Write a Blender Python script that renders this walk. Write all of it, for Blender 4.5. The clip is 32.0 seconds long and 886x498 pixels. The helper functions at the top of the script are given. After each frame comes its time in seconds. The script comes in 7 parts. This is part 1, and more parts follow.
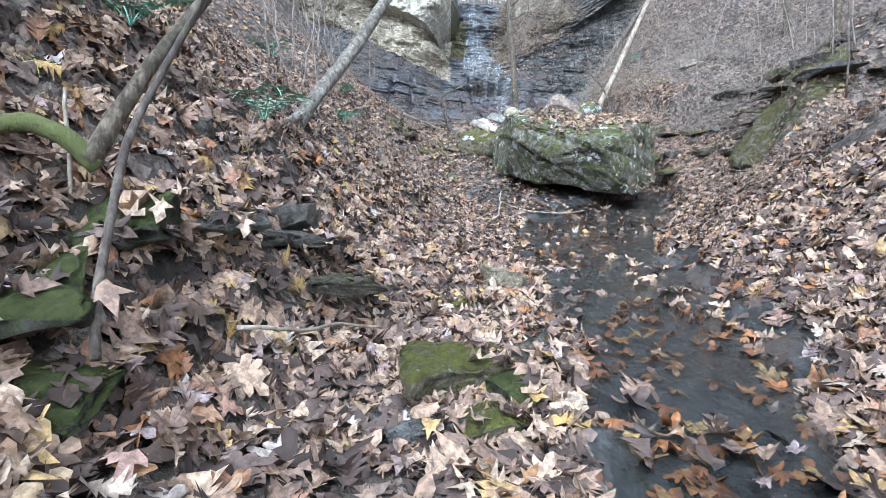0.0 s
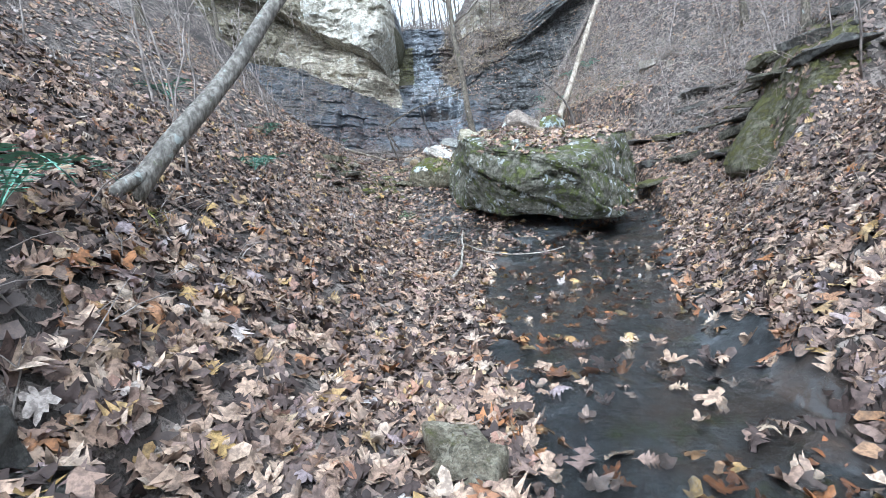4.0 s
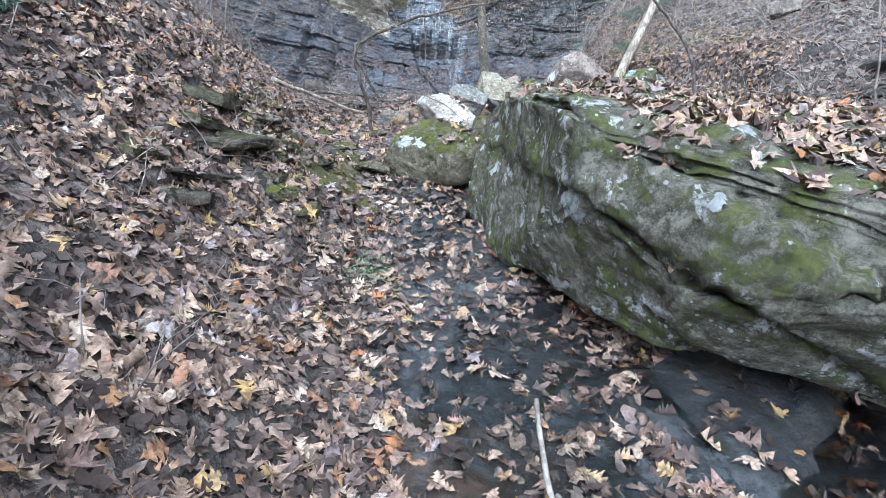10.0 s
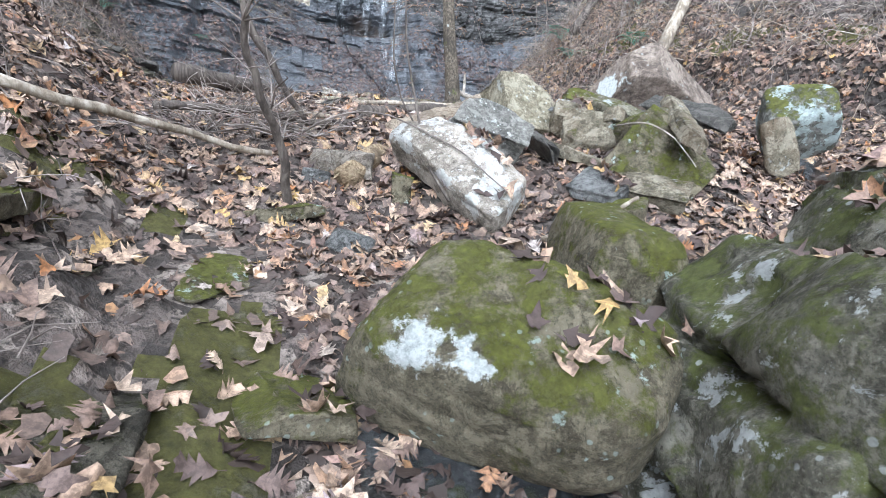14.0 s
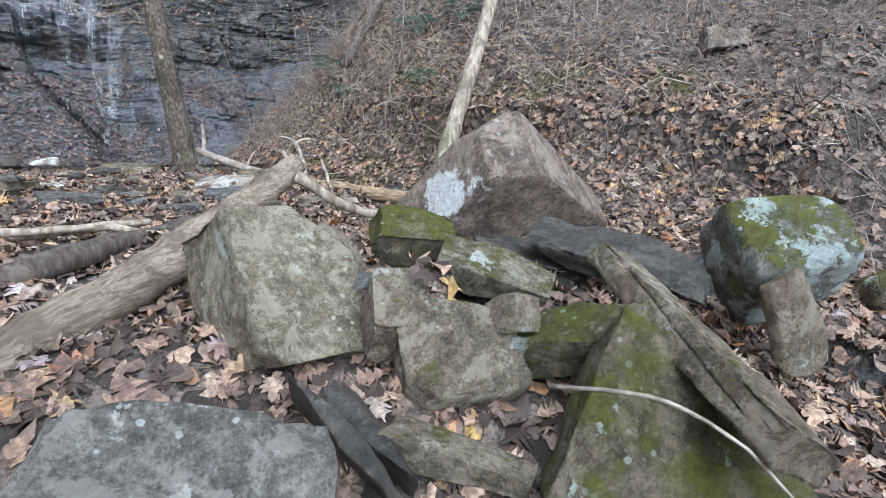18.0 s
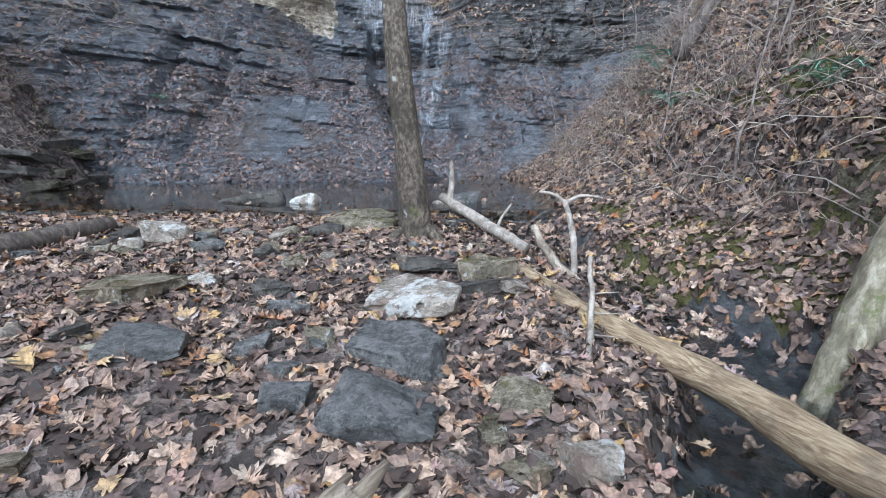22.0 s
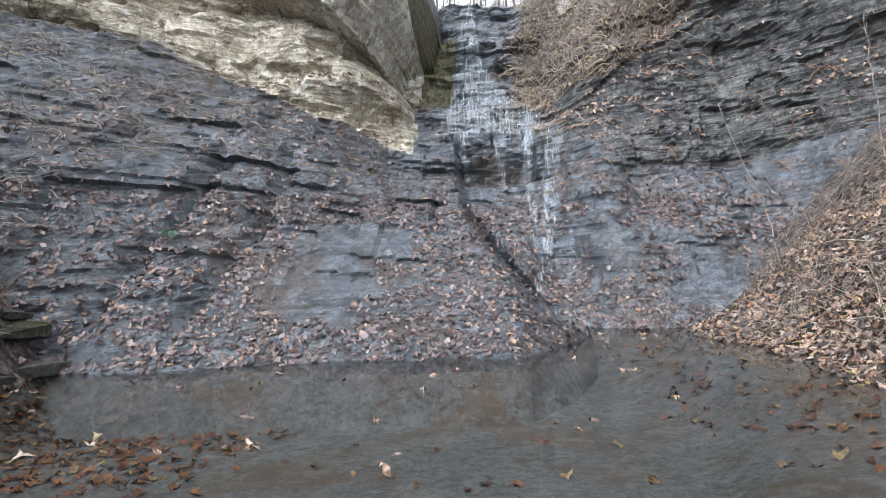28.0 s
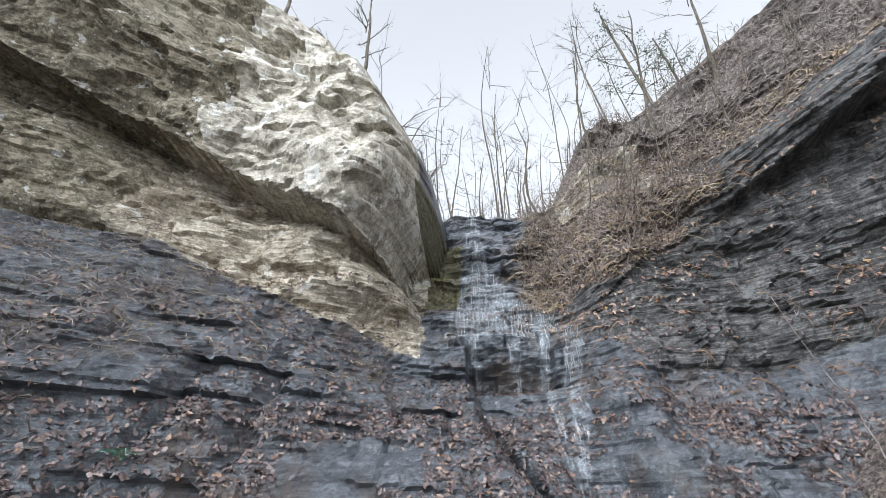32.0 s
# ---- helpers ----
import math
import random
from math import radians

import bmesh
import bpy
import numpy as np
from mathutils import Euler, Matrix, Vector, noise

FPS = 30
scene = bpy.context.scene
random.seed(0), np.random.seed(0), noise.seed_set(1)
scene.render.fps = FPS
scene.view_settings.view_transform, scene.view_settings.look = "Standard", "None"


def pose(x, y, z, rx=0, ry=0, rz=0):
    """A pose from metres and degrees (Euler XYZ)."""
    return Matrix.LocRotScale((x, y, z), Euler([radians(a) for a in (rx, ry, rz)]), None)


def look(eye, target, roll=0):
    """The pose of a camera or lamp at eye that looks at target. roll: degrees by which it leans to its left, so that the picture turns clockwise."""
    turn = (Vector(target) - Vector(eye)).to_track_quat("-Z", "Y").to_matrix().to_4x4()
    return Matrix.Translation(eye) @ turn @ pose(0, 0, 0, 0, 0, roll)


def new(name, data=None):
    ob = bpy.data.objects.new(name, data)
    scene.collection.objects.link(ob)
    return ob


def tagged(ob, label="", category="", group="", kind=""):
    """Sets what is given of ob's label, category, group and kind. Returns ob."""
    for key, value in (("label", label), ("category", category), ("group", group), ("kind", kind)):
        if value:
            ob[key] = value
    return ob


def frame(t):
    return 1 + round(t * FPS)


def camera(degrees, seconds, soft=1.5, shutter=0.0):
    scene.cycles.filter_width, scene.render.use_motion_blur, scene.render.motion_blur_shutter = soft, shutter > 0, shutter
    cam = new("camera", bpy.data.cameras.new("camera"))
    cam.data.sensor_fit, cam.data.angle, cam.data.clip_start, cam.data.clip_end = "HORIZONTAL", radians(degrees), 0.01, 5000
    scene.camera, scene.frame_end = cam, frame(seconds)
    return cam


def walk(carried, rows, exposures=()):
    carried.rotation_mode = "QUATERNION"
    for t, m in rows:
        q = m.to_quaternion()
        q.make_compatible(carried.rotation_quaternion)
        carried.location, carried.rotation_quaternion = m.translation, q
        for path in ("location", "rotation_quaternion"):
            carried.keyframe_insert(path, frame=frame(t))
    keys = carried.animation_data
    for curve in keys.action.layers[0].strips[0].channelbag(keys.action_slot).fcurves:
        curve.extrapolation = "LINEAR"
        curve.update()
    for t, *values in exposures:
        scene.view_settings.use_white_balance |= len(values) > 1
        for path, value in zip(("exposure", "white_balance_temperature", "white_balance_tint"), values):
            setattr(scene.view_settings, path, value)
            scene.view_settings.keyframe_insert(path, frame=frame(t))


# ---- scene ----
cam = camera(82.0, 32.0, soft=0.6, shutter=0.04)
PATH = [
    (0, (0.01, -0.017, 0.922), (-0.017, 1.969, 0.686), 0.5),
    (0.5, (0.033, 0.227, 0.857), (-0.226, 2.203, 0.689), -2.7),
    (1, (0.041, 0.255, 0.887), (-0.221, 2.235, 0.784), -4.7),
    (1.5, (0.027, 0.259, 0.896), (-0.232, 2.242, 0.879), -3.0),
    (2, (0.177, 0.454, 0.966), (0.063, 2.45, 0.92), 0.6),
    (2.5, (0.221, 0.571, 1.069), (0.162, 2.568, 0.977), -2.3),
    (3, (0.159, 0.85, 1.113), (0.054, 2.846, 1.055), -2.0),
    (3.5, (0.231, 1.059, 1.225), (0.253, 3.043, 0.972), 0.1),
    (4, (0.307, 1.641, 1.202), (0.384, 3.634, 1.056), -5.9),
    (4.5, (0.321, 2.08, 1.394), (0.522, 4.061, 1.211), -1.3),
    (6.5, (0.01, 3.247, 1.746), (0.427, 5.146, 1.278), -2.0),
    (7, (0.154, 3.847, 1.82), (0.679, 5.714, 1.332), -1.2),
    (7.5, (0.455, 4.337, 1.71), (1.107, 6.134, 1.121), -1.6),
    (8, (0.479, 4.879, 1.771), (1.151, 6.685, 1.234), -0.6),
    (8.5, (0.427, 5.512, 1.815), (1.063, 7.345, 1.329), 0.4),
    (9, (0.413, 6.181, 1.906), (0.868, 8.098, 1.561), -2.7),
    (9.5, (0.248, 6.819, 1.971), (0.513, 8.778, 1.665), 1.4),
    (10, (0.268, 7.275, 2.014), (0.457, 9.234, 1.66), 1.4),
    (10.5, (0.369, 7.907, 1.989), (0.513, 9.878, 1.68), 0.9),
    (11, (0.299, 8.456, 2.075), (0.454, 10.401, 1.636), 2.8),
    (11.5, (0.277, 8.952, 2.144), (0.595, 10.878, 1.709), -0.3),
    (12, (0.188, 9.425, 2.265), (0.529, 11.341, 1.804), 0.4),
    (12.5, (0.061, 9.842, 2.416), (0.466, 11.747, 1.962), 2.2),
    (13, (0.169, 10.418, 2.403), (0.599, 12.341, 2.063), -0.7),
    (13.5, (0.167, 11.033, 2.585), (0.612, 12.948, 2.219), 1.9),
    (14, (0.076, 11.431, 2.776), (0.569, 13.325, 2.363), 3.1),
    (14.5, (0.111, 11.814, 2.834), (0.688, 13.68, 2.402), 2.8),
    (15.5, (0.08, 12.6, 2.88), (0.74, 14.47, 2.6), 1.5),
    (16, (0.14, 13.1, 2.95), (0.85, 14.955, 2.715), 0.5),
    (16.5, (0.543, 13.496, 3.01), (1.3, 15.337, 2.817), -0.6),
    (17, (0.574, 13.814, 3.259), (1.578, 15.522, 2.987), -2.5),
    (17.5, (0.76, 13.903, 3.4), (1.94, 15.49, 3.1), 0.5),
    (18, (1.189, 14.01, 3.537), (2.403, 15.566, 3.213), -0.7),
    (18.5, (1.435, 14.127, 3.773), (2.641, 15.673, 3.382), -0.7),
    (19, (1.676, 14.407, 3.859), (2.896, 15.953, 3.513), 1.7),
    (19.5, (2.009, 14.693, 3.873), (3.103, 16.346, 3.607), 0.6),
    (20, (2.232, 15.064, 4.062), (2.918, 16.926, 3.811), 4.1),
    (20.5, (2.34, 15.667, 4.111), (2.707, 17.62, 3.885), -6.3),
    (21, (2.487, 15.999, 4.174), (2.769, 17.961, 3.907), 0.8),
    (21.5, (2.681, 16.239, 4.207), (2.997, 18.188, 3.89), -0.7),
    (22, (2.743, 16.624, 4.278), (2.847, 18.586, 3.903), 0.4),
    (22.5, (2.837, 17.018, 4.351), (3.024, 18.978, 3.998), 0.9),
    (23, (2.959, 17.254, 4.396), (3.16, 19.218, 4.077), 3.8),
    (23.5, (2.956, 17.637, 4.454), (2.862, 19.619, 4.201), 6.2),
    (24, (2.866, 18.104, 4.46), (2.607, 20.077, 4.255), 3.9),
    (24.5, (2.703, 18.582, 4.45), (2.318, 20.535, 4.253), 3.9),
    (25, (2.543, 18.981, 4.534), (2.058, 20.917, 4.404), 1.5),
    (25.5, (2.348, 19.345, 4.571), (1.971, 21.303, 4.417), 1.6),
    (27.5, (1.877, 21.081, 4.59), (1.64, 23.065, 4.505), -1.2),
    (28, (1.704, 21.554, 4.66), (1.552, 23.545, 4.768), -2.0),
    (28.5, (1.598, 21.853, 4.704), (1.561, 23.847, 4.851), -1.1),
    (29, (1.487, 22.152, 4.746), (1.553, 24.148, 4.855), -1.7),
    (29.5, (1.376, 22.455, 4.79), (1.413, 24.446, 4.978), -4.1),
    (30, (1.223, 22.671, 4.819), (1.27, 24.643, 5.151), -2.9),
    (30.5, (1.224, 22.723, 4.817), (1.23, 24.662, 5.306), -2.8),
    (31, (1.228, 22.75, 4.813), (1.165, 24.641, 5.46), -1.8),
    (31.5, (1.237, 22.752, 4.809), (1.153, 24.592, 5.588), -2.3),
    (32, (1.246, 22.742, 4.805), (1.155, 24.531, 5.694), -2.3),
]
walk(cam, [(t, look(eye, target, roll)) for t, eye, target, roll in PATH],
     exposures=((0, 0.0, 5300, 7), (4, -0.07, 5250, 6), (9.5, -0.06, 5150, 7), (12, 0.02, 5350, 10), (13.5, -0.03, 5550, 10), (17, -0.45, 5600, 10), (19, -0.52, 5500, 10), (22, -0.52, 5350, 10), (25.5, -0.3, 5550, 10), (28, -0.05, 5850, 10), (30, 0.0, 5900, 10), (32, -0.33, 5900, 10)))

# ---- light: an overcast winter day, open sky above the ravine ----
world = bpy.data.worlds.new("sky")
scene.world = world
world.use_nodes = True
wn = world.node_tree.nodes
wl = world.node_tree.links
wn.clear()
sky = wn.new("ShaderNodeTexSky")
sky.sky_type = "NISHITA"
sky.sun_disc = False
sky.sun_elevation = radians(38)
sky.sun_rotation = radians(200)
sky.air_density, sky.dust_density, sky.ozone_density = 1.0, 3.0, 1.0
grey = wn.new("ShaderNodeHueSaturation")
grey.inputs["Saturation"].default_value = 0.02
grey.inputs["Value"].default_value = 3.7
backg = wn.new("ShaderNodeBackground")
backg.inputs["Strength"].default_value = 0.14
wout = wn.new("ShaderNodeOutputWorld")
wl.new(sky.outputs[0], grey.inputs["Color"])
wl.new(grey.outputs[0], backg.inputs["Color"])
wl.new(backg.outputs[0], wout.inputs["Surface"])
sun = bpy.data.lights.new("sun", "SUN")
sun.energy, sun.angle, sun.color = 1.5, radians(32), (1.0, 0.985, 0.965)
sun_ob = new("sun", sun)
sun_ob.matrix_world = look((0, 0, 40), (0.5, 3.0, 28.0))

# ---- numeric helpers ----
def hash3(i, j, k, seed):
    """A pseudo-random number from 0 to 1 for each lattice point."""
    n = (i.astype(np.int64) * 374761393 + j.astype(np.int64) * 668265263 + k.astype(np.int64) * 2147483647 + seed * 144665) & 0xFFFFFFFF
    n = ((n ^ (n >> 13)) * 1274126177) & 0xFFFFFFFF
    n = ((n ^ (n >> 16)) * 2246822519) & 0xFFFFFFFF
    return (n ^ (n >> 15)) / 4294967295.0


def vnoise(x, y, z=0.0, seed=0):
    """Smooth value noise from -1 to 1."""
    x, y, z = np.broadcast_arrays(np.asarray(x, float), np.asarray(y, float), np.asarray(z, float))
    i, j, k = np.floor(x), np.floor(y), np.floor(z)
    u, v, w = x - i, y - j, z - k
    u, v, w = u * u * (3 - 2 * u), v * v * (3 - 2 * v), w * w * (3 - 2 * w)
    out = 0
    for a in (0, 1):
        for b in (0, 1):
            for c in (0, 1):
                out = out + hash3(i + a, j + b, k + c, seed) * (u if a else 1 - u) * (v if b else 1 - v) * (w if c else 1 - w)
    return out * 2 - 1


def fbm(x, y, z=0.0, octaves=4, seed=0):
    out, amp = 0.0, 0.5
    for o in range(octaves):
        out = out + amp * vnoise(np.asarray(x) * 2 ** o, np.asarray(y) * 2 ** o, np.asarray(z) * 2 ** o, seed + o)
        amp *= 0.5
    return out


def smooth(a, b, x):
    t = np.clip((np.asarray(x, float) - a) / (b - a), 0, 1)
    return t * t * (3 - 2 * t)


def mesh_from(name, verts, faces, mat=None, soft=True):
    me = bpy.data.meshes.new(name)
    me.from_pydata([tuple(v) for v in np.asarray(verts).tolist()], [], [tuple(f) for f in faces])
    if mat:
        me.materials.append(mat)
    if soft:
        me.polygons.foreach_set("use_smooth", [True] * len(me.polygons))
    me.update()
    return me


def fast_mesh(name, verts, faces, mat=None, soft=True):
    """A mesh of faces that all have the same number of corners, from arrays."""
    verts, faces = np.asarray(verts, np.float32), np.asarray(faces, np.int32)
    n, k = faces.shape
    me = bpy.data.meshes.new(name)
    me.vertices.add(len(verts))
    me.vertices.foreach_set("co", verts.ravel())
    me.loops.add(n * k)
    me.loops.foreach_set("vertex_index", faces.ravel())
    me.polygons.add(n)
    me.polygons.foreach_set("loop_start", np.arange(0, n * k, k, dtype=np.int32))
    me.polygons.foreach_set("use_smooth", np.full(n, soft))
    me.update(calc_edges=True)
    if mat:
        me.materials.append(mat)
    return me


def thing(name, label, category, group="", at=(0, 0, 0)):
    ob = new(name)
    ob.location = at
    ob.empty_display_size = 0.1
    return tagged(ob, label, category, group)


def part(name, me, parent, label=""):
    """Links a mesh as one part of a thing; the mesh is in world places."""
    ob = new(name, me)
    ob.parent = parent
    bpy.context.view_layer.update()
    ob.matrix_parent_inverse = parent.matrix_world.inverted()
    if label:
        ob["label"] = label
    return ob


def grid_faces(nx, ny):
    i = np.arange(nx * ny).reshape(ny, nx)
    return np.stack([i[:-1, :-1], i[:-1, 1:], i[1:, 1:], i[1:, :-1]], -1).reshape(-1, 4)


def tube(points, radii, sides=8, rough=0.0, seed=0, close=True):
    """A tapered tube along points: vertices and faces (quads and end caps)."""
    p = np.asarray(points, float)
    r = np.asarray(radii, float)
    d = np.gradient(p, axis=0)
    d /= np.linalg.norm(d, axis=1)[:, None] + 1e-9
    ref = np.array([0.0, 0.0, 1.0]) if abs(d[:, 2]).mean() < 0.8 else np.array([1.0, 0.0, 0.0])
    a = np.cross(d, ref)
    a /= np.linalg.norm(a, axis=1)[:, None] + 1e-9
    b = np.cross(d, a)
    th = np.linspace(0, 2 * np.pi, sides, endpoint=False)
    ring = np.cos(th)[None, :, None] * a[:, None, :] + np.sin(th)[None, :, None] * b[:, None, :]
    rad = np.repeat(r[:, None], sides, 1)
    if rough:
        s = np.arange(len(p))[:, None] * 0.7
        rad = rad * (1 + rough * fbm(np.cos(th)[None, :] * 1.6 + s * 0, np.sin(th)[None, :] * 1.6, s, 3, seed) * 2)
    v = (p[:, None, :] + ring * rad[:, :, None]).reshape(-1, 3)
    n = len(p)
    f = []
    for i in range(n - 1):
        for j in range(sides):
            k = (j + 1) % sides
            f.append((i * sides + j, i * sides + k, (i + 1) * sides + k, (i + 1) * sides + j))
    if close:
        f.append(tuple(range(sides - 1, -1, -1)))
        f.append(tuple(range((n - 1) * sides, n * sides)))
    return v, f


def curve_pts(keys, n, wob=0.0, seed=0):
    """n points on a smooth line through the keys, with a little wander."""
    k = np.asarray(keys, float)
    s = np.r_[0, np.cumsum(np.linalg.norm(np.diff(k, axis=0), axis=1))]
    u = np.linspace(0, s[-1], n)
    out = np.stack([np.interp(u, s, k[:, a]) for a in range(3)], 1)
    for _ in range(2):
        if n > 4:
            out[1:-1] = (out[:-2] + 2 * out[1:-1] + out[2:]) / 4
    if wob:
        for a in range(3):
            out[:, a] += wob * fbm(u * 1.7 / max(s[-1], 1) * 4, np.full(n, 3.1 * a), 0.0, 3, seed) * np.minimum(1, u / (0.2 * s[-1] + 1e-6))
    return out


_ico = {}


def icosphere(level):
    if level not in _ico:
        bm = bmesh.new()
        bmesh.ops.create_icosphere(bm, subdivisions=level, radius=1.0)
        _ico[level] = (np.array([v.co[:] for v in bm.verts]), np.array([[v.index for v in f.verts] for f in bm.faces]))
        bm.free()
    return _ico[level]


def pebble_mesh(name, centre, planes, mat, level=4, hard=14.0, rough=0.05, strata=0.03, thick=0.16, seed=0, tilt=(0, 0, 1)):
    """A rounded rock: the body inside a set of planes (normal, distance from the centre), its edges rounded, its faces roughened, with bedding."""
    d, f = icosphere(level)
    N = np.array([p[0] for p in planes], float)
    dist = np.array([p[1] for p in planes], float) / np.linalg.norm(N, axis=1)
    N /= np.linalg.norm(N, axis=1)[:, None]
    q = np.maximum(d @ N.T, 1e-4) / dist
    r = 1.0 / (q ** hard).sum(1) ** (1.0 / hard)
    size = float(np.median(r))
    p = d * r[:, None]
    w = p / size
    o = seed * 7.31
    r = r + size * (rough * 1.1 * fbm(w[:, 0] * 2.7 - o, w[:, 1] * 2.7, w[:, 2] * 2.7, 3, seed + 4) + rough * 2.2 * fbm(w[:, 0] * 1.1 + o, w[:, 1] * 1.1, w[:, 2] * 1.1, 3, seed) + rough * 0.8 * fbm(w[:, 0] * 5 + o, w[:, 1] * 5, w[:, 2] * 5, 4, seed + 9))
    if strata:
        t = np.asarray(tilt, float)
        t /= np.linalg.norm(t)
        h = (p @ t) / thick + 0.8 * fbm(w[:, 0] * 0.9 + o, w[:, 1] * 0.9, w[:, 2] * 0.5, 2, seed + 3)
        lay = np.floor(h)
        side = 1 - np.abs((d @ t))
        edge = np.abs(h - lay - 0.5) * 2
        r = r + strata * side * (hash3(lay, lay * 0, lay * 0, seed + 5) - 0.6) - strata * 0.8 * side * smooth(0.82, 1.0, edge)
    return fast_mesh(name, np.asarray(centre) + d * r[:, None], f, mat)


def rock_mesh(name, centre, planes, mat, level=4, hard=14.0, rough=0.05, strata=0.03, thick=0.16, seed=0, tilt=(0, 0, 1)):
    """A rock: the body inside a set of planes (normal, distance from the centre), its edges worn, its faces flaked and roughened, with bedding."""
    if hard <= 12:
        return pebble_mesh(name, centre, planes, mat, level, hard, rough, strata, thick, seed, tilt)
    bm = bmesh.new()
    bmesh.ops.create_cube(bm, size=6 * max(q[1] for q in planes))
    for n, d in planes:
        n = Vector(n)
        d = d / n.length
        n.normalize()
        cut = bmesh.ops.bisect_plane(bm, geom=bm.verts[:] + bm.edges[:] + bm.faces[:], dist=1e-5, plane_co=n * d, plane_no=n, clear_outer=True)
        edges = [e for e in cut["geom_cut"] if isinstance(e, bmesh.types.BMEdge)]
        if edges:
            bmesh.ops.holes_fill(bm, edges=edges, sides=0)
    p = np.array([v.co[:] for v in bm.verts])
    size = float(np.prod(np.ptp(p, axis=0)) ** (1 / 3))
    bmesh.ops.remove_doubles(bm, verts=bm.verts[:], dist=size * 0.012)
    bmesh.ops.bevel(bm, geom=bm.verts[:] + bm.edges[:], offset=size * 0.9 / hard, offset_type="OFFSET", segments=2 if hard > 18 else 3, profile=0.55, affect="EDGES", clamp_overlap=True)
    bmesh.ops.triangulate(bm, faces=bm.faces[:], quad_method="BEAUTY", ngon_method="BEAUTY")
    far = size / {2: 4, 3: 7, 4: 11, 5: 20, 6: 46}[level]
    for _ in range(8):
        long = [e for e in bm.edges if e.calc_length() > far * 1.3]
        if not long:
            break
        bmesh.ops.subdivide_edges(bm, edges=long, cuts=1)
        bmesh.ops.triangulate(bm, faces=[f for f in bm.faces if len(f.verts) > 3], quad_method="BEAUTY", ngon_method="BEAUTY")
    bmesh.ops.recalc_face_normals(bm, faces=bm.faces[:])
    bm.normal_update()
    p = np.array([v.co[:] for v in bm.verts])
    nor = np.array([v.normal[:] for v in bm.verts])
    bm.verts.index_update()
    f = np.array([[v.index for v in q.verts] for q in bm.faces])
    bm.free()
    w = p / size + seed * 7.31
    a, b, c = w[:, 0], w[:, 1], w[:, 2]
    chip = vnoise(a * 3.1, b * 3.1, c * 3.1, seed + 2) + 0.5 * vnoise(a * 7, b * 7, c * 7, seed + 6)
    r = rough * (1.6 * fbm(a * 1.3, b * 1.3, c * 1.3, 3, seed) + 0.7 * np.floor(chip * 2.5) / 2.5 + 0.8 * fbm(a * 6, b * 6, c * 6, 4, seed + 9)) * size
    if strata:
        t = np.asarray(tilt, float)
        t /= np.linalg.norm(t)
        h = (p @ t) / thick + 0.7 * fbm(a * 0.9, b * 0.9, c * 0.5, 2, seed + 3) + 0.12 * fbm(a * 5, b * 5, c * 5, 3, seed + 13)
        lay = np.floor(h)
        side = 1 - np.abs(nor @ t)
        edge = np.abs(h - lay - 0.5) * 2
        open_ = smooth(-0.15, 0.25, vnoise(a * 1.2 + lay * 3.7, b * 1.2, c * 1.2, seed + 17))
        r = r + strata * side * (hash3(lay, lay * 0, lay * 0, seed + 5) - 0.6) - strata * 1.1 * side * open_ * smooth(0.80, 0.97, edge)
    return fast_mesh(name, np.asarray(centre) + p + nor * r[:, None], f, mat)


def block_planes(size, rz=0.0, rx=0.0, ry=0.0, cuts=4, seed=0, cut=0.72):
    """The planes of a turned box with some of its corners struck off."""
    rnd = np.random.RandomState(seed + 11)
    m = np.array(Euler((radians(rx), radians(ry), radians(rz))).to_matrix())
    out = []
    h = np.asarray(size, float) / 2
    for a in range(3):
        for s in (-1, 1):
            n = np.zeros(3)
            n[a] = s
            n += rnd.uniform(-0.24, 0.24, 3)
            out.append((m @ n, h[a]))
    for _ in range(cuts):
        c = rnd.choice([-1, 1], 3) * rnd.uniform(0.35, 1, 3)
        n = c / h
        n /= np.linalg.norm(n)
        out.append((m @ n, float((np.abs(n) * h).sum()) * rnd.uniform(cut - 0.08, cut + 0.06)))
    return out


def rock(name, label, centre, size, mat, rz=0.0, rx=0.0, ry=0.0, level=4, hard=12.0, cuts=4, rough=0.04, strata=0.02, thick=0.12, seed=0, cut=0.72, group="", category="rock"):
    planes = block_planes(size, rz, rx, ry, cuts, seed, cut)
    t = np.array(Euler((radians(rx), radians(ry), radians(rz))).to_matrix()) @ np.array([0, 0, 1.0])
    me = rock_mesh(name, (0, 0, 0), planes, mat, level, hard, rough, strata, thick, seed, t)
    ob = new(name, me)
    ob.location = centre
    return tagged(ob, label, category, group)


# ---- node helpers ----
def material(name):
    m = bpy.data.materials.new(name)
    m.use_nodes = True
    nt = m.node_tree
    b = nt.nodes["Principled BSDF"]
    return m, nt, b


def node(nt, kind, **sets):
    n = nt.nodes.new(kind)
    for key, value in sets.items():
        n.inputs[key.replace("_", " ")].default_value = value
    return n


def coords(nt, scale=(1, 1, 1), rot=(0, 0, 0)):
    c = nt.nodes.new("ShaderNodeTexCoord")
    g = nt.nodes.new("ShaderNodeNewGeometry")
    mp = nt.nodes.new("ShaderNodeMapping")
    mp.inputs["Scale"].default_value = scale
    mp.inputs["Rotation"].default_value = rot
    nt.links.new(g.outputs["Position"], mp.inputs["Vector"])
    nt.nodes.remove(c)
    return mp.outputs[0]


